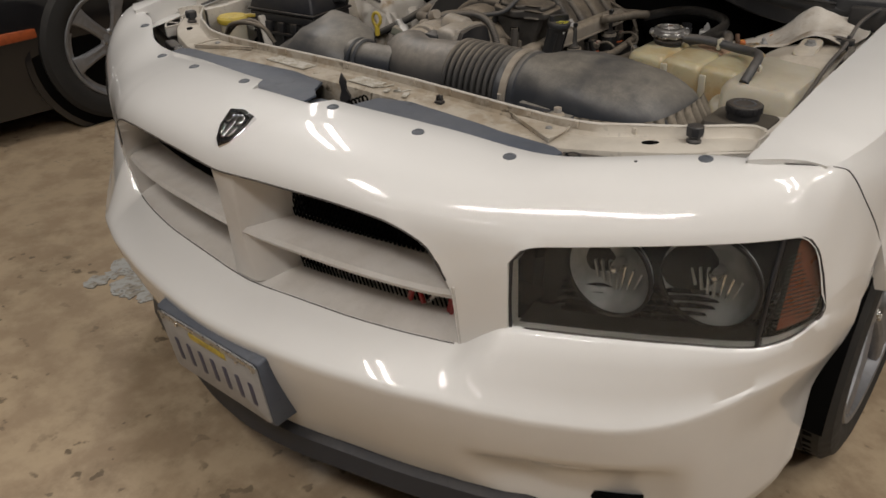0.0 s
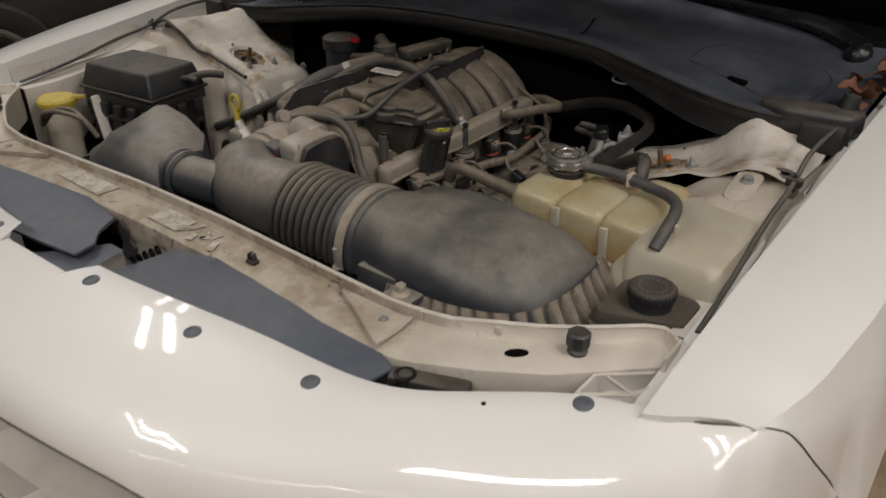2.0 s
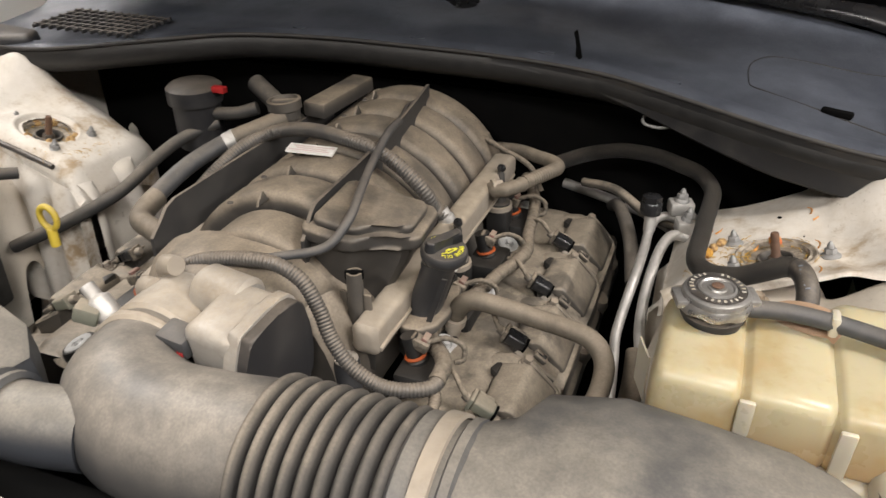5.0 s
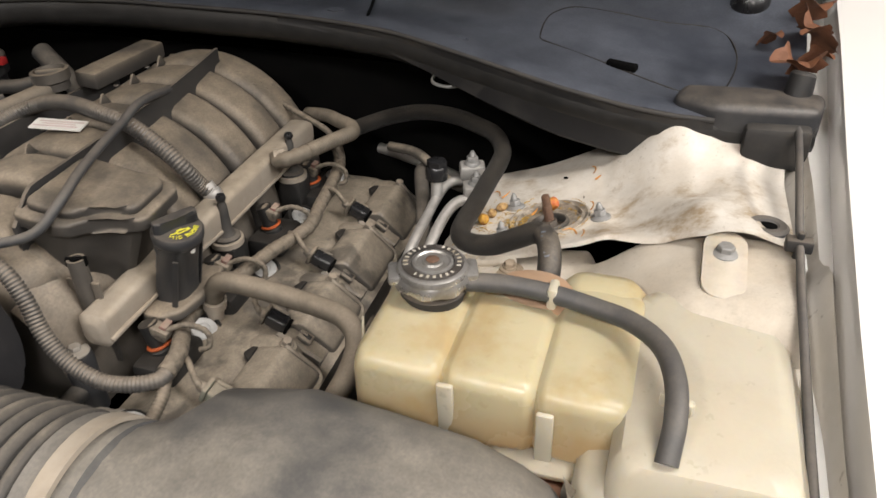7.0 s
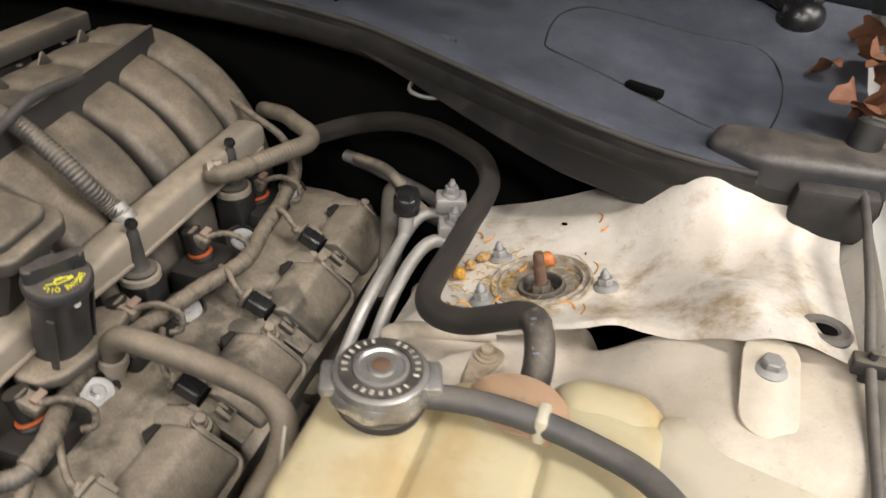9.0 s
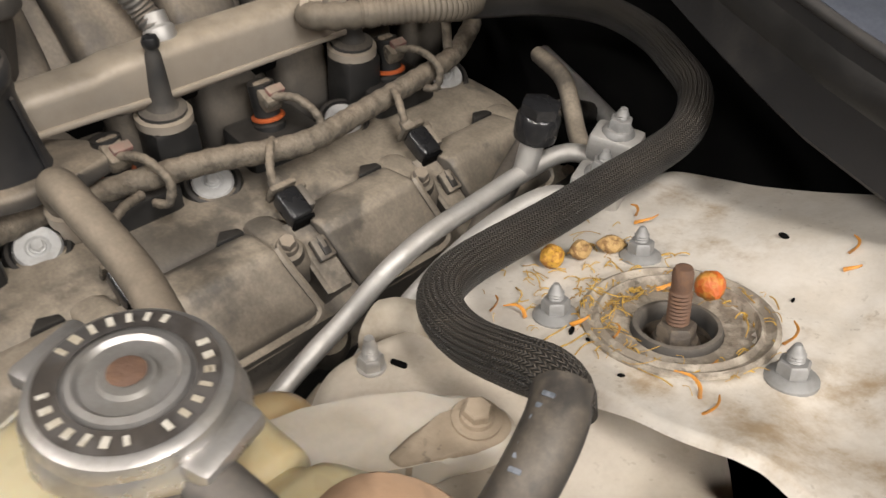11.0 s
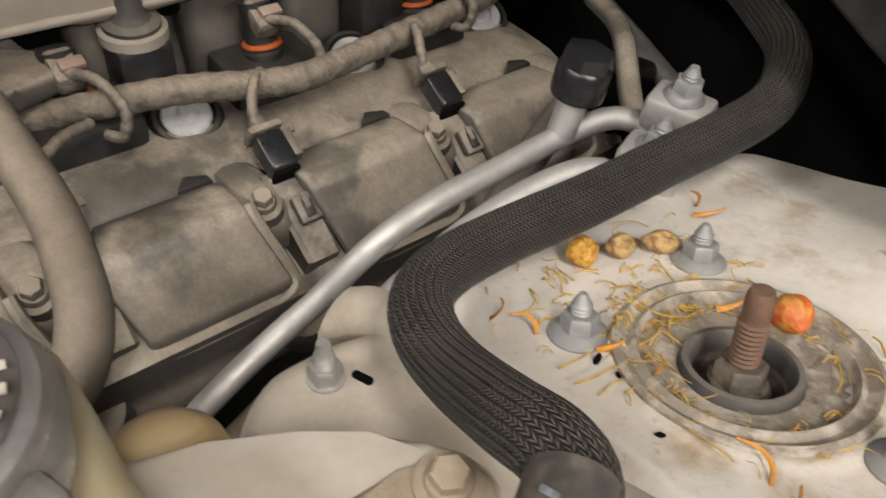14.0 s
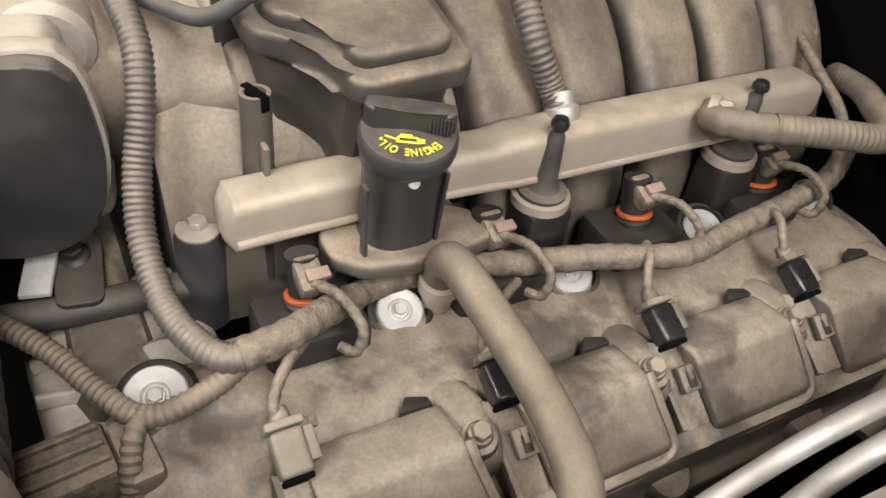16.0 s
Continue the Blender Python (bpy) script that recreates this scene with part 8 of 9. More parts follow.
harness = thing("wiring_harness", (0.2, 0.9, 0.72), "dusty tape-wrapped wiring harness along the valve cover", "wiring")
part("trunk", tube([(0.186, 0.698, 0.724), (0.175, 0.714, 0.716), (0.170, 0.740, 0.713), (0.182, 0.776, 0.720), (0.204, 0.812, 0.732), (0.213, 0.845, 0.733), (0.222, 0.882, 0.729), (0.228, 0.91, 0.730), (0.218, 0.955, 0.727), (0.210, 1.013, 0.728), (0.196, 1.07, 0.726), (0.17, 1.12, 0.73)], 0.0080, 16, ridge=(0.0130, 0.00032)), M_TAPE, harness, "tape-wrapped trunk")
for k, y0 in enumerate(CYL_Y):
    yc = y0 - 0.097
    ys = (0.662, 0.79, 0.885, 0.99)[k]
    part("pigtail", tube([(0.212, ys, 0.730), (0.226, (ys + yc) / 2, 0.736), (0.238, yc + 0.002, 0.728), (0.248, yc, 0.716)], 0.0030, 10, ridge=(0.006, 0.00022)), M_TAPE, harness)
    yi = (0.677, 0.792, 0.905, 1.018)[k]
    part("pigtail", tube([(0.186, yi, 0.744), (0.204, yi + 0.008, 0.748), (0.220, yi + 0.014, 0.738), (0.222, yi + 0.010, 0.724), (0.214, yi + 0.004, 0.722)], 0.0030, 10, ridge=(0.006, 0.00022)), M_TAPE, harness)

hh = thing("heater_hose", (0.28, 0.74, 0.66), "dusty tan rubber hose crossing the valve cover", "hose")
part("hose", tube([(0.190, 0.752, 0.730), (0.199, 0.748, 0.748), (0.213, 0.747, 0.757), (0.245, 0.748, 0.755), (0.284, 0.750, 0.748), (0.315, 0.747, 0.746), (0.343, 0.741, 0.742), (0.360, 0.726, 0.730), (0.362, 0.695, 0.715), (0.350, 0.650, 0.690), (0.340, 0.600, 0.66)], 0.0107, 22), M_TANHOSE, hh, "dusty tan rubber hose")
part("nipple", lathe([(0.009, -0.02), (0.0095, 0.0), (0.0125, 0.002), (0.0125, 0.012)], (0.188, 0.753, 0.715), (0.2, -0.1, 1), 18), M_RAIL, hh, "dusty metal nipple")

ac = thing("air_conditioning_lines", (0.37, 0.88, 0.66), "dull aluminium refrigerant pipes with a black valve cap", "pipe")
part("pipe", tube([(0.374, 0.69, 0.640), (0.369, 0.74, 0.668), (0.364, 0.781, 0.690), (0.360, 0.81, 0.701), (0.361, 0.832, 0.714), (0.365, 0.857, 0.737), (0.368, 0.885, 0.751), (0.369, 0.925, 0.756), (0.369, 0.962, 0.759), (0.374, 0.99, 0.763), (0.388, 1.002, 0.763), (0.402, 1.004, 0.757)], 0.0058, 18), M_ALU, ac, "dull aluminium pipe")
part("pipe", tube([(0.402, 0.74, 0.650), (0.394, 0.79, 0.680), (0.384, 0.825, 0.703), (0.381, 0.86, 0.722), (0.383, 0.895, 0.742), (0.387, 0.93, 0.754), (0.394, 0.953, 0.760), (0.404, 0.963, 0.760), (0.414, 0.966, 0.755)], 0.0063, 18), M_ALU, ac, "dull aluminium pipe")
part("fat_pipe", tube([(0.385, 0.60, 0.58), (0.385, 0.69, 0.640), (0.389, 0.76, 0.668), (0.386, 0.805, 0.690)], 0.0125, 18), M_TANHOSE, ac, "dusty tan pipe")
part("valve_stem", cyl((0.3685, 0.962, 0.758), (0.3675, 0.968, 0.784), 0.0072), M_ALU, ac)
vc_ = part("valve_cap", lathe([(0.0125, 0.0), (0.013, 0.002), (0.013, 0.014), (0.0115, 0.016)], (0.3665, 0.969, 0.780), (0, 0.1, 1), 28), M_SHINY, ac, "black ribbed valve cap")
part("valve_cap_top", lathe([(0.0122, 0.0), (0.0122, 0.007), (0.009, 0.0085), (0.001, 0.0087)], (0.3665, 0.9706, 0.7955), (0, 0.1, 1), 6), M_SHINY, vc_)
for x, y, z in ((0.400, 1.005, 0.785), (0.413, 0.975, 0.776)):
    part("fitting_block", box((x, y, z - 0.008), (0.03, 0.022, 0.018), 0.003, (0, 0, 20)), M_ALU, ac)
    part("fitting_nut", hexbolt((x, y, z), 0.007, 0.011, flange=1.4, stud=0.004), M_ZINC, ac)

br = thing("braided_hose", (0.45, 0.9, 0.78), "black braided heater hose over the strut tower", "hose")
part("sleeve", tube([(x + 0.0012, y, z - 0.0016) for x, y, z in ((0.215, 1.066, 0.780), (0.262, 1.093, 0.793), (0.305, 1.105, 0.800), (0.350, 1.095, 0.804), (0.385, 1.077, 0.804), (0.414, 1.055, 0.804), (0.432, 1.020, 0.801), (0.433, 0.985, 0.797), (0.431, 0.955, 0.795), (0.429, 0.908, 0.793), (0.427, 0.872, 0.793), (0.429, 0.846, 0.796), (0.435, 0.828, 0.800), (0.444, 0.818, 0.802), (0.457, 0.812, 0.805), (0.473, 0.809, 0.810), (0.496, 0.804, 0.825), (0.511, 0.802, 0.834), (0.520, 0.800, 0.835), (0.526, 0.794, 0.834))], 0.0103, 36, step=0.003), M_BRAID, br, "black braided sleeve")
end = part("rubber_end", tube([(0.5215, 0.7985, 0.8352), (0.5268, 0.790, 0.8345), (0.531, 0.779, 0.831), (0.5335, 0.768, 0.823), (0.5335, 0.759, 0.810), (0.531, 0.754, 0.795)], 0.0106, 24, step=0.003), M_ENDRUBBER, br, "black rubber end with faded pale print")
face = Vector((-0.19, -0.40, 0.90)).normalized()
for k in range(7):
    q = Vector((0.5250, 0.7925, 0.8348)).lerp(Vector((0.5330, 0.7700, 0.8250)), k / 6)
    along = (Vector((0.5330, 0.7700, 0.8250)) - Vector((0.5250, 0.7925, 0.8348))).normalized()
    up_ = (face - along * face.dot(along)).normalized()
    fr = Matrix((along, up_.cross(along), up_)).transposed().to_4x4()
    fr.translation = q + up_ * 0.0107
    part("print_mark", prism(rounded(0.0017, 0.0052 if k % 3 else 0.0044, 0.0004, 2), -0.0006, 0.0005, frame_=fr), M_PRINTFADE, end)
clampr = part("spring_clamp", lathe([(0.0115, 0), (0.0135, 0.001), (0.0135, 0.008), (0.0115, 0.009)], (0.5332, 0.7575, 0.808), (0.15, 0.35, -1), 20), M_CAST, br, "steel spring clamp")
part("clamp_ear", box((0.552, 0.752, 0.803), (0.010, 0.004, 0.012), 0.001, (0, 30, 0)), M_CAST, clampr)
part("clamp_ear", box((0.552, 0.760, 0.799), (0.010, 0.004, 0.012), 0.001, (0, 10, 20)), M_CAST, clampr)

fl = thing("fuel_line", (0.2, 1.0, 0.77), "dusty fuel line elbow at the rail", "pipe")
part("elbow", tube([(0.158, 0.965, 0.782), (0.178, 0.945, 0.790), (0.196, 0.952, 0.794), (0.212, 0.976, 0.796)], 0.0094, 16, ridge=(0.012, 0.0008)), M_TANHOSE, fl)
part("line", tube([(0.206, 0.966, 0.796), (0.228, 1.004, 0.797), (0.234, 1.035, 0.792), (0.218, 1.068, 0.784), (0.190, 1.095, 0.776), (0.16, 1.12, 0.77), (0.12, 1.14, 0.76)], 0.0092, 16, ridge=(0.004, 0.0004)), M_TANHOSE, fl)
part("nut", hexbolt((0.170, 0.948, 0.790), 0.010, 0.014, (0.6, 0.4, 0.1), 1.2), M_RAIL, fl)

ck = thing("crankcase_hose", (0.0, 0.85, 0.85), "grey corrugated hose crossing the intake manifold", "hose")
part("conduit", tube([(0.140, 0.851, 0.793), (0.131, 0.848, 0.803), (0.121, 0.838, 0.828), (0.097, 0.838, 0.851), (0.062, 0.842, 0.869), (0.019, 0.850, 0.875), (-0.050, 0.880, 0.866), (-0.105, 0.890, 0.852), (-0.132, 0.860, 0.842), (-0.15, 0.82, 0.823), (-0.165, 0.77, 0.795), (-0.17, 0.72, 0.77)], 0.0086, 18, ridge=(0.0040, 0.00065)), M_CONDUIT, ck, "corrugated conduit", sharp=80)
part("end_fitting", lathe([(0.0095, 0), (0.0105, 0.002), (0.0105, 0.010), (0.0085, 0.012), (0.0085, 0.02)], (0.146, 0.852, 0.784), (-0.42, 0, 0.7), 18), M_ALU, ck, "bright metal end fitting")
hose("vacuum_hose", "thin grey vacuum hose draped over the intake manifold", "hose", [(0.055, 1.092, 0.838), (0.028, 1.075, 0.846), (0.022, 1.03, 0.853), (0.037, 0.972, 0.860), (0.066, 0.866, 0.886), (0.073, 0.820, 0.882), (0.085, 0.767, 0.881), (0.098, 0.717, 0.879), (0.104, 0.680, 0.870), (0.090, 0.655, 0.850), (0.051, 0.637, 0.842), (0.02, 0.625, 0.838)], 0.0048, M_HOSE, n=14)
pc = thing("breather_pipe", (-0.18, 0.83, 0.78), "dusty breather pipe beside the intake manifold", "pipe")
part("upper", tube([(-0.118, 0.935, 0.853), (-0.140, 0.912, 0.845), (-0.168, 0.886, 0.835)], 0.0125, 16), M_TANHOSE, pc)
part("lower", tube([(-0.165, 0.889, 0.836), (-0.185, 0.868, 0.827), (-0.203, 0.830, 0.815), (-0.212, 0.79, 0.802), (-0.214, 0.765, 0.793)], 0.0115, 16), M_HOSE, pc)
part("elbow", tube([(-0.2125, 0.775, 0.796), (-0.214, 0.752, 0.789), (-0.205, 0.730, 0.786), (-0.172, 0.712, 0.788), (-0.15, 0.704, 0.785)], 0.0135, 16), M_TANHOSE, pc, "dusty tan elbow")
part("foil_tape", lathe([(0.0128, 0), (0.0134, 0.004), (0.013, 0.010), (0.0134, 0.016), (0.0128, 0.018)], (-0.166, 0.890, 0.8355), (-0.6, -0.62, -0.3), 18), M_ALU, pc, "shiny foil tape")

# ---- the far side of the bay ----
def fuse_box():
    f = thing("fuse_box", (-0.57, 0.66, 0.62), "dusty black fuse box with a hipped lid", "fuse box")
    c, yaw = (-0.565, 0.656), 6
    part("body", box((*c, 0.690), (0.208, 0.135, 0.17), 0.006, (0, 0, yaw)), M_BLACKSHADE, f)
    part("skirt", box((*c, 0.760), (0.218, 0.145, 0.022), 0.004, (0, 0, yaw)), M_BLACK, f)
    part("lid_rim", box((*c, 0.776), (0.229, 0.155, 0.007), 0.003, (0, 0, yaw)), M_BLACK, f)
    part("lid", box((*c, 0.802), (0.222, 0.148, 0.050), 0.006, (0, 0, yaw), taper=(0.86, 0.84), seg=3), M_FUSELID, f, "dusty black hipped lid")
    turn = Matrix.Translation((c[0], c[1], 0)) @ Matrix.Rotation(radians(yaw), 4, "Z")
    for k in range(5):
        part("clip", box(turn @ Vector((-0.086 + 0.043 * k, -0.073, 0.738)), (0.020, 0.012, 0.026), 0.002, (0, 0, yaw)), M_BLACK, f)
        part("body_rib", box(turn @ Vector((-0.086 + 0.043 * k, -0.069, 0.690)), (0.006, 0.006, 0.10), 0.001, (0, 0, yaw)), M_BLACK, f)
    part("rail", box(turn @ Vector((0, -0.071, 0.720)), (0.20, 0.010, 0.006), 0.001, (0, 0, yaw)), M_BLACK, f)
    for k in range(3):
        part("side_clip", box(turn @ Vector((0.108, -0.045 + 0.045 * k, 0.738)), (0.012, 0.020, 0.030), 0.002, (0, 0, yaw)), M_BLACK, f)
        part("side_loop", prism(rounded(0.024, 0.036, 0.006, 3), 0, 0.005, 0.001, frame_=turn @ Matrix.Translation((0.1055, -0.045 + 0.045 * k, 0.690)) @ Matrix.Rotation(radians(90), 4, "Y") @ Matrix.Rotation(radians(90), 4, "Z")), M_BLACK, f)
        part("loop_hole", prism(rounded(0.013, 0.022, 0.004, 3), 0.004, 0.0062, 0.0005, frame_=turn @ Matrix.Translation((0.1055, -0.045 + 0.045 * k, 0.690)) @ Matrix.Rotation(radians(90), 4, "Y") @ Matrix.Rotation(radians(90), 4, "Z")), M_DARK, f)
    part("lid_handle", tube([turn @ Vector((0.10, 0.02, 0.800)), turn @ Vector((0.125, 0.022, 0.803)), turn @ Vector((0.145, 0.024, 0.802))], 0.007, 10), M_BLACK, f)
    part("cable_tail", tube([(-0.46, 0.70, 0.80), (-0.44, 0.73, 0.806), (-0.42, 0.76, 0.80)], 0.008, 12), M_RUBBER, f)


fuse_box()


def yellow_cap_bottle():
    b = thing("filler_bottle", (-0.66, 0.50, 0.6), "grey filler neck with a dusty yellow cap", "bottle")
    part("neck", lathe([(0.034, -0.17), (0.033, -0.03), (0.033, 0.0)], (-0.655, 0.506, 0.755), n=28), M_TANKW, b)
    cap = part("cap", lathe([(0.037, 0), (0.039, 0.003), (0.039, 0.012), (0.034, 0.017), (0.018, 0.018), (0.001, 0.017)], (-0.655, 0.506, 0.753), n=32), M_YELLOW, b, "dusty yellow cap")
    part("cap_tab", box((-0.625, 0.538, 0.768), (0.03, 0.012, 0.008), 0.002, (0, 0, 45)), M_YELLOW, cap)
    part("support", box((-0.604, 0.575, 0.69), (0.010, 0.030, 0.15), 0.004, (0, -12, 0)), M_INNER, b)
    for k in range(2):
        part("tube", tube([(-0.60, 0.44, 0.74), (-0.56, 0.43 + 0.02 * k, 0.775), (-0.51, 0.44 + 0.02 * k, 0.785), (-0.47, 0.46, 0.772), (-0.45, 0.47, 0.74)], 0.005, 10), M_TANHOSE, b)


yellow_cap_bottle()
dp = thing("dipstick", (-0.36, 0.735, 0.70), "yellow ring handle of a dipstick", "dipstick")
part("ring", tube([(-0.362 + 0.0135 * math.cos(a), 0.735, 0.757 + 0.016 * math.sin(a)) for a in linspace(0, 2 * math.pi, 17)], 0.0042, 10, 0.003, steps=3), M_YELLOW, dp)
part("stem", cyl((-0.362, 0.735, 0.715), (-0.362, 0.735, 0.742), 0.0065), M_YELLOW, dp)
can = thing("black_canister", (-0.33, 1.03, 0.74), "black plastic canister before the firewall", "canister")
part("body", lathe([(0.034, 0), (0.036, 0.03), (0.036, 0.07), (0.042, 0.072), (0.042, 0.095), (0.036, 0.10), (0.001, 0.102)], (-0.335, 1.03, 0.745), n=28), M_BLACK, can)
part("tail", tube([(-0.30, 1.03, 0.80), (-0.26, 1.03, 0.806), (-0.23, 1.04, 0.815)], 0.010, 12), M_RUBBER, can)
part("red_tag", box((-0.285, 1.025, 0.842), (0.022, 0.012, 0.010), 0.002), M_RED, can)
hose("rear_hose", "dark rubber hose at the back of the engine", "hose", [(-0.25, 1.07, 0.842), (-0.21, 1.05, 0.828), (-0.16, 1.03, 0.805), (-0.12, 1.03, 0.79)], 0.014, M_RUBBER, n=16)
hose("brake_hose", "black hose along the far strut tower", "hose", [(-0.50, 0.78, 0.66), (-0.42, 0.81, 0.70), (-0.355, 0.855, 0.738), (-0.345, 0.93, 0.760), (-0.335, 0.985, 0.772), (-0.30, 1.03, 0.785)], 0.0095, M_RUBBER, n=14)
hose("rear_pipe", "dull pipe in the dark behind the engine", "pipe", [(0.26, 1.10, 0.745), (0.31, 1.07, 0.755), (0.36, 1.03, 0.745), (0.40, 1.01, 0.745)], 0.0065, M_COVER, n=12)
hose("rear_pipe", "dark pipe in the dark behind the engine", "pipe", [(0.30, 1.13, 0.70), (0.32, 1.05, 0.74), (0.345, 0.98, 0.735), (0.36, 0.93, 0.70)], 0.009, M_RUBBER, n=12)
hose("rear_pipe", "dull silver pipe in the dark behind the engine", "pipe", [(0.222, 1.155, 0.712), (0.290, 1.135, 0.708), (0.348, 1.112, 0.705), (0.388, 1.06, 0.715)], 0.0075, M_ALU, n=14)
hose("rear_wire", "thin black wire behind the engine", "wire", [(0.10, 1.09, 0.80), (0.15, 1.07, 0.79), (0.19, 1.06, 0.775), (0.21, 1.05, 0.745)], 0.004, M_TAPE, n=10)

pl_ = thing("bracket_stud", (0.43, 0.795, 0.76), "pale threaded stud with a nut on the tower shelf", "bolt")
part("nut", hexbolt((0.4285, 0.7945, 0.7605), 0.0060, 0.0105, (-0.1, 0, 1), flange=1.12), M_ALU, pl_)
part("stud", lathe([(0.0036, 0.0)] + [(0.0036 if q % 2 == 0 else 0.0031, 0.009 + 0.0008 * q) for q in range(10)] + [(0.0026, 0.019), (0.0022, 0.021)], (0.4285, 0.7945, 0.7605), (-0.1, 0, 1), 14), M_ALU, pl_, sharp=25)
arm = thing("reservoir_arm", (0.48, 0.78, 0.78), "dirty cloudy plastic reservoir arm bolted to the tower", "bracket")
part("arm", prism([(0.436, 0.722), (0.446, 0.746), (0.457, 0.768), (0.468, 0.784), (0.478, 0.796), (0.487, 0.803), (0.497, 0.806), (0.505, 0.803), (0.5085, 0.795), (0.505, 0.784), (0.497, 0.770), (0.487, 0.752), (0.474, 0.728)], 0.780, 0.7945, 0.006, seg=4), M_ARM, arm, "cloudy plastic arm caked with dirt")
part("foot", prism([(0.4830, 0.756), (0.4815, 0.769), (0.4825, 0.783), (0.4845, 0.795), (0.4900, 0.8015), (0.498, 0.8035), (0.5040, 0.801), (0.5062, 0.794), (0.5030, 0.783), (0.497, 0.771), (0.490, 0.757)], 0.786, 0.7962, 0.0025, seg=3), M_CAKED, arm, "dirt-caked mounting foot")
part("washer", lathe([(0.0096, 0), (0.0096, 0.0016), (0.007, 0.002)], (0.4935, 0.7915, 0.7958), n=28), M_CAKED, arm)
part("bolt", hexbolt((0.4935, 0.7915, 0.7968), 0.0056, 0.0072, flange=1.2), M_CAKED, arm, "dirt-caked hex bolt")

# ---- debris ----
def seed(x, y, z, r, long, turn, material, label):
    rings = []
    for t in linspace(0, 1, 16):
        rad = r * math.sin(math.pi * min(max(t, 0.02), 0.98)) ** 0.7
        rings.append([(x + (t - 0.5) * 2 * long * math.cos(turn) - rad * math.cos(a) * math.sin(turn), y + (t - 0.5) * 2 * long * math.sin(turn) + rad * math.cos(a) * math.cos(turn), z + rad * math.sin(a) * (1 + 0.07 * math.sin(9 * a + 2 * t) + 0.03 * math.sin(4 * a + 7 * t))) for a in linspace(0, 2 * math.pi, 37)[:-1]])
    s = solid("seed", loft(rings), material, label, "seed", "seeds on the strut tower")
    return s


seed(0.4405, 0.9005, tower_plane(0.4405, 0.9005) + 0.0062, 0.0062, 0.0070, 1.3, M_SEED, "round orange seed husk on the white tower")
seed(0.4460, 0.9165, tower_plane(0.446, 0.9165) + 0.0052, 0.0052, 0.0062, 1.1, M_HUSK, "shrivelled tan seed husk on the white tower")
seed(0.4535, 0.9320, tower_plane(0.4535, 0.932) + 0.0048, 0.0048, 0.0078, 0.8, M_HUSK, "long tan seed husk on the white tower")
seed(0.5095, 0.9290, tower_plane(0.509, 0.929) + 0.0062, 0.0072, 0.0080, 2.6, M_SEEDOR, "shiny red-orange fruit beside the strut stud")


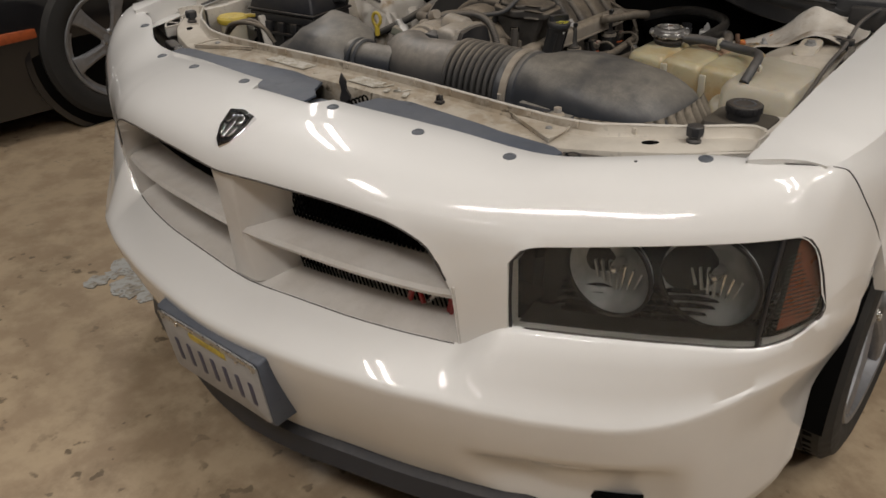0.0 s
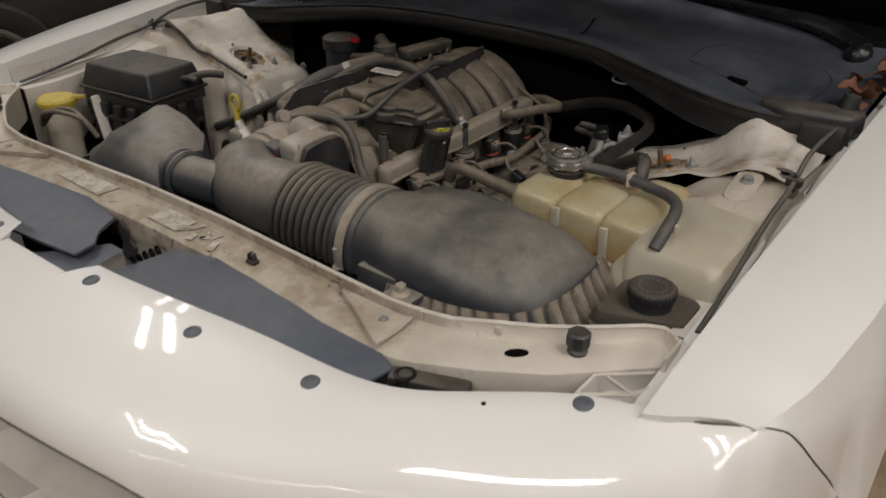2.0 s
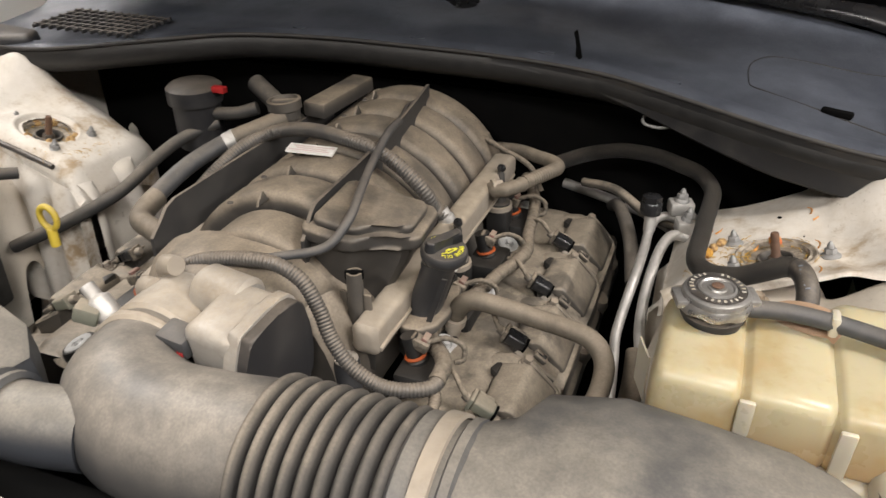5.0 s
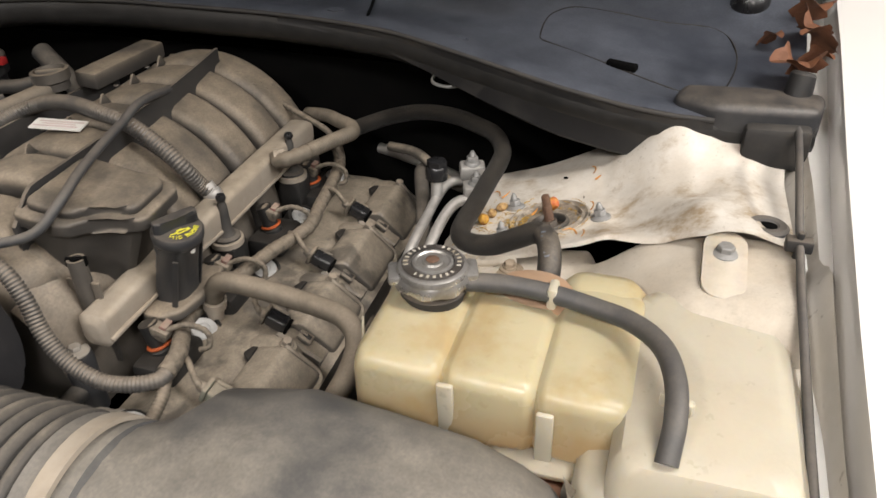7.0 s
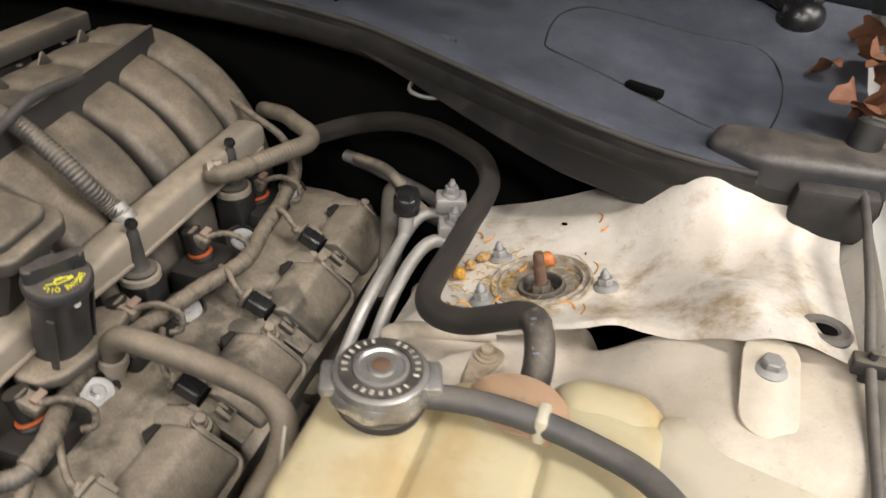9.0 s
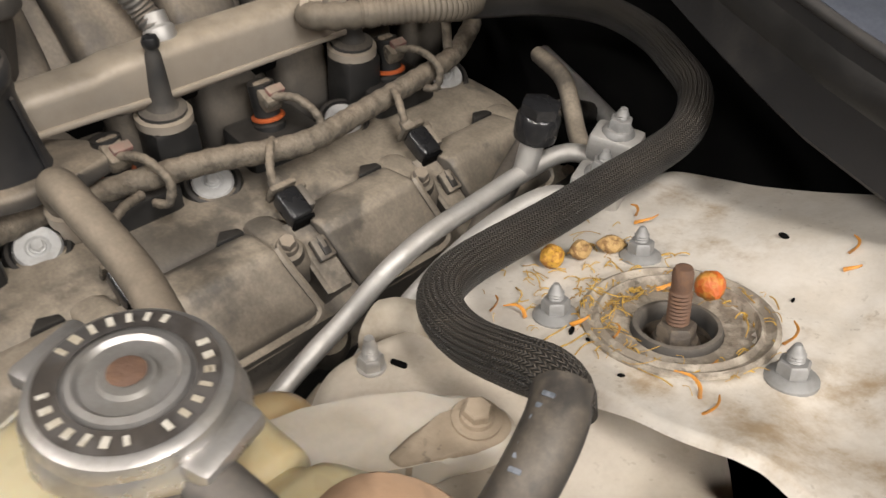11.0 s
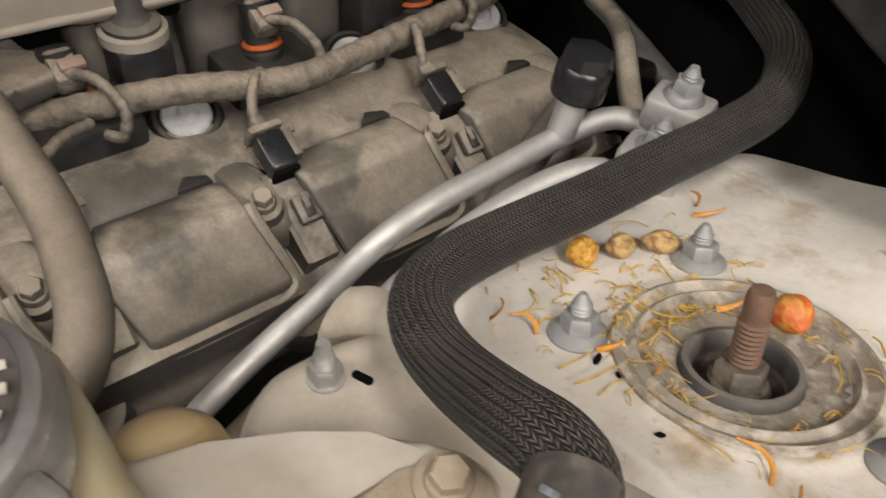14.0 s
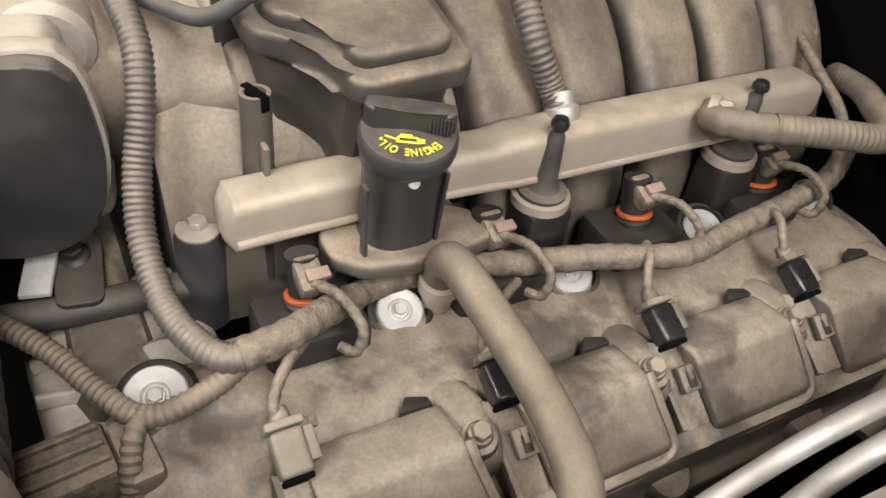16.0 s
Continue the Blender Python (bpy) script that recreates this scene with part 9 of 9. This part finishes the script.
def fibres(side=1):
    rnd = random.Random(7)
    bm = bmesh.new()
    for k in range(420):
        if k < 340:
            a = rnd.gauss(radians(185), 0.75) if rnd.random() < 0.6 else rnd.uniform(0, 2 * math.pi)
            rr = rnd.gauss(0.0385, 0.0032) if k < 260 else rnd.gauss(0.030, 0.002)
            x, y = TOWER[0] + rr * math.cos(a), TOWER[1] + rr * math.sin(a)
            d = a + radians(90) + rnd.gauss(0, 0.6)
        else:
            x, y, d = rnd.gauss(0.455, 0.016), rnd.gauss(0.895, 0.028), rnd.uniform(0, 6.28)
        z = tower_height(x, y) + 0.0008
        L = rnd.uniform(0.003, 0.008) if rnd.random() < 0.75 else rnd.uniform(0.008, 0.017)
        bend = rnd.gauss(0, 0.75)
        pts = [(x + L * t * math.cos(d + bend * t), y + L * t * math.sin(d + bend * t), tower_plane(x, y) - tower_plane(x, y) + z + 0.24 * L * t * math.cos(d) + 0.003 * math.sin(math.pi * t) * rnd.random()) for t in (0, 0.35, 0.7, 1)]
        tube(pts, rnd.uniform(0.00012, 0.00042), 4, 0.002, bm=bm, steps=2)
    if side < 0:
        for v in bm.verts:
            v.co.x = -v.co.x
    solid("plant_fibres", bm, M_STRAW, "dry yellow plant fibres tangled round the strut mount", "debris", kind="stuff", at=(side * 0.5, 0.9, 0.79))
    if side < 0:
        return
    for k, (x, y, d, L) in enumerate(((0.545, 0.861, 1.9, 0.016), (0.549, 0.852, 0.6, 0.013), (0.480, 0.866, 0.4, 0.010), (0.462, 0.856, 2.3, 0.013), (0.447, 0.849, 1.2, 0.010), (0.500, 0.868, -0.9, 0.011), (0.489, 0.921, 0.5, 0.014), (0.552, 0.914, 0.9, 0.014), (0.497, 0.873, 1.1, 0.010), (0.446, 0.965, 0.2, 0.014), (0.442, 0.972, 1.6, 0.010), (0.545, 0.985, 1.0, 0.013), (0.548, 0.975, 0.1, 0.010), (0.533, 0.878, 0.3, 0.012))):
        w = 0.0011 + 0.0007 * math.sin(k * 2.1) ** 2
        pts = [(x + L * t * math.cos(d + 0.9 * t), y + L * t * math.sin(d + 0.9 * t), tower_height(x, y) + 0.0012 + 0.24 * L * t * math.cos(d) + 0.0022 * math.sin(3.1 * t)) for t in (0, 0.33, 0.66, 1)]
        solid("petal_shred", tube(pts, w, 6, 0.0015, flat=0.3, steps=4, r1=0.0003), M_PETAL, "curled orange petal shred on the tower", "debris", "petal shreds")
    for k in range(6):
        x, y = (0.514, 0.4827, 0.5155, 0.492, 0.54, 0.53)[k], (0.990, 0.8629, 0.8527, 0.862, 0.95, 0.866)[k]
        r = (1.2, 1.0, 0.7, 0.6, 0.6, 0.7)[k]
        solid("dark_seed", lathe([(0.0006 * r, -0.0022 * r), (0.0011 * r, -0.0012 * r), (0.0013 * r, 0.0), (0.0010 * r, 0.0014 * r), (0.0004, 0.0022 * r)], (x, y, tower_height(x, y) + 0.0011 * r), (math.cos(k * 2.0), math.sin(k * 2.0), 0.15), 10), M_DARK, "small dark seed on the white tower", "seed", "dark seeds")


fibres()
fibres(-1)
for x, y, r in ((-0.475, 0.905, 0.007), (-0.481, 0.922, 0.006), (-0.53, 0.932, 0.0065), (-0.545, 0.915, 0.0055), (-0.52, 0.87, 0.006), (-0.49, 0.88, 0.0055)):
    seed(x, y, tower_height(-x, y) + r * 0.8, r, r * 1.4, x * 40, M_HUSK, "tan seed husk on the far strut tower")


def dead_leaf(x, y, z, size, turn, tilt):
    def f(u, v):
        w = size * 0.42 * math.sin(math.pi * (0.04 + 0.93 * u)) ** 0.8 * (1 + 0.22 * math.sin(u * 23))
        q = Vector(((u - 0.5) * size, (v - 0.5) * 2 * w, 0.12 * size * math.sin(u * 5) + 0.5 * abs(v - 0.5) * w * 2 * math.sin(u * 4 + 1)))
        q = Euler((tilt, 0.3, turn)).to_matrix() @ q
        return q + Vector((x, y, z))

    solid("dead_leaf", sheet(f, linspace(0, 1, 14), linspace(0, 1, 9), 0.0005), M_LEAF, "curled dead brown leaf on the cowl", "leaf", "dead leaves")


for args in ((0.735, 1.088, 0.906, 0.055, 0.3, 0.3), (0.748, 1.078, 0.912, 0.045, 1.6, -0.3), (0.756, 1.105, 0.910, 0.045, 2.6, 0.5), (0.716, 1.185, 0.905, 0.034, 2.4, 0.1), (0.758, 1.19, 0.920, 0.055, 1.2, 0.6), (0.766, 1.15, 0.918, 0.05, 0.4, -0.4), (0.762, 1.24, 0.925, 0.055, 2.0, 0.2)):
    dead_leaf(*args)

# ---- the dark car parked alongside ----
def neighbour():
    c = thing("dark_car", (-2.9, 1.6, 0), "glossy black sedan parked on the concrete alongside", "car")
    # side body in sections along y: sill, shoulder, window line, roof
    rings = []
    for y, zs, zr, inset in ((-0.35, 0.62, 0.64, 0.28), (-0.2, 0.66, 0.70, 0.10), (0.1, 0.70, 0.76, 0.03), (0.6, 0.74, 0.82, 0.0), (1.5, 0.78, 0.92, 0.0), (2.0, 0.80, 0.96, 0.0), (2.7, 0.82, 1.40, 0.0), (3.6, 0.82, 1.44, 0.0), (4.4, 0.80, 1.05, 0.02), (5.0, 0.7, 0.9, 0.1)):
        x0 = -2.28 - inset
        top = -2.51 - inset if zr > 1.1 else -2.45 - inset
        rings.append([(x0 - 0.03, y, 0.11), (x0 + 0.015, y, 0.45), (x0, y, zs), (x0 - 0.05, y, zs + 0.06), (top, y, zr), (top - 0.5, y, zr + 0.02), (-3.7, y, zr), (-3.9, y, 0.11)])
    part("body", loft(rings), M_DARKCAR, c, "glossy black body")
    arch = part("wheel_arch", lathe([(0.40, -0.25), (0.40, 0.0), (0.375, 0.004), (0.375, -0.25)], (-2.278, 1.03, 0.335), (1, 0, 0), 40, caps=False), M_DARKCAR, c)
    # flat black disc painted as the shaded hollow of the arch
    part("arch_shade", lathe([(0.376, -0.005), (0.2, 0.0015), (0.001, 0.0015)], (-2.274, 1.03, 0.335), (1, 0, 0), 40), M_DARK, c)
    wheel(-2.36, 1.03, 1, "grey spoked wheel", c, M_RIM, 0.335, 6)
    part("side_marker", box((-2.268, 0.60, 0.445), (0.02, 0.20, 0.042), 0.008, (0, 0, 3)), M_ORANGE, c, "orange side marker lamp")
    part("door_handle", box((-2.262, 1.64, 0.610), (0.036, 0.095, 0.044), 0.016, seg=4), M_FRAMECHROME, c, "pale door handle")
    part("side_window", loft([[(-2.34, 2.1, 0.92), (-2.34, 3.3, 0.92), (-2.50, 3.2, 1.36), (-2.50, 2.7, 1.36)], [(-2.33, 2.1, 0.925), (-2.33, 3.3, 0.925), (-2.49, 3.2, 1.365), (-2.49, 2.7, 1.365)]]), M_WINDOW, c)


neighbour()
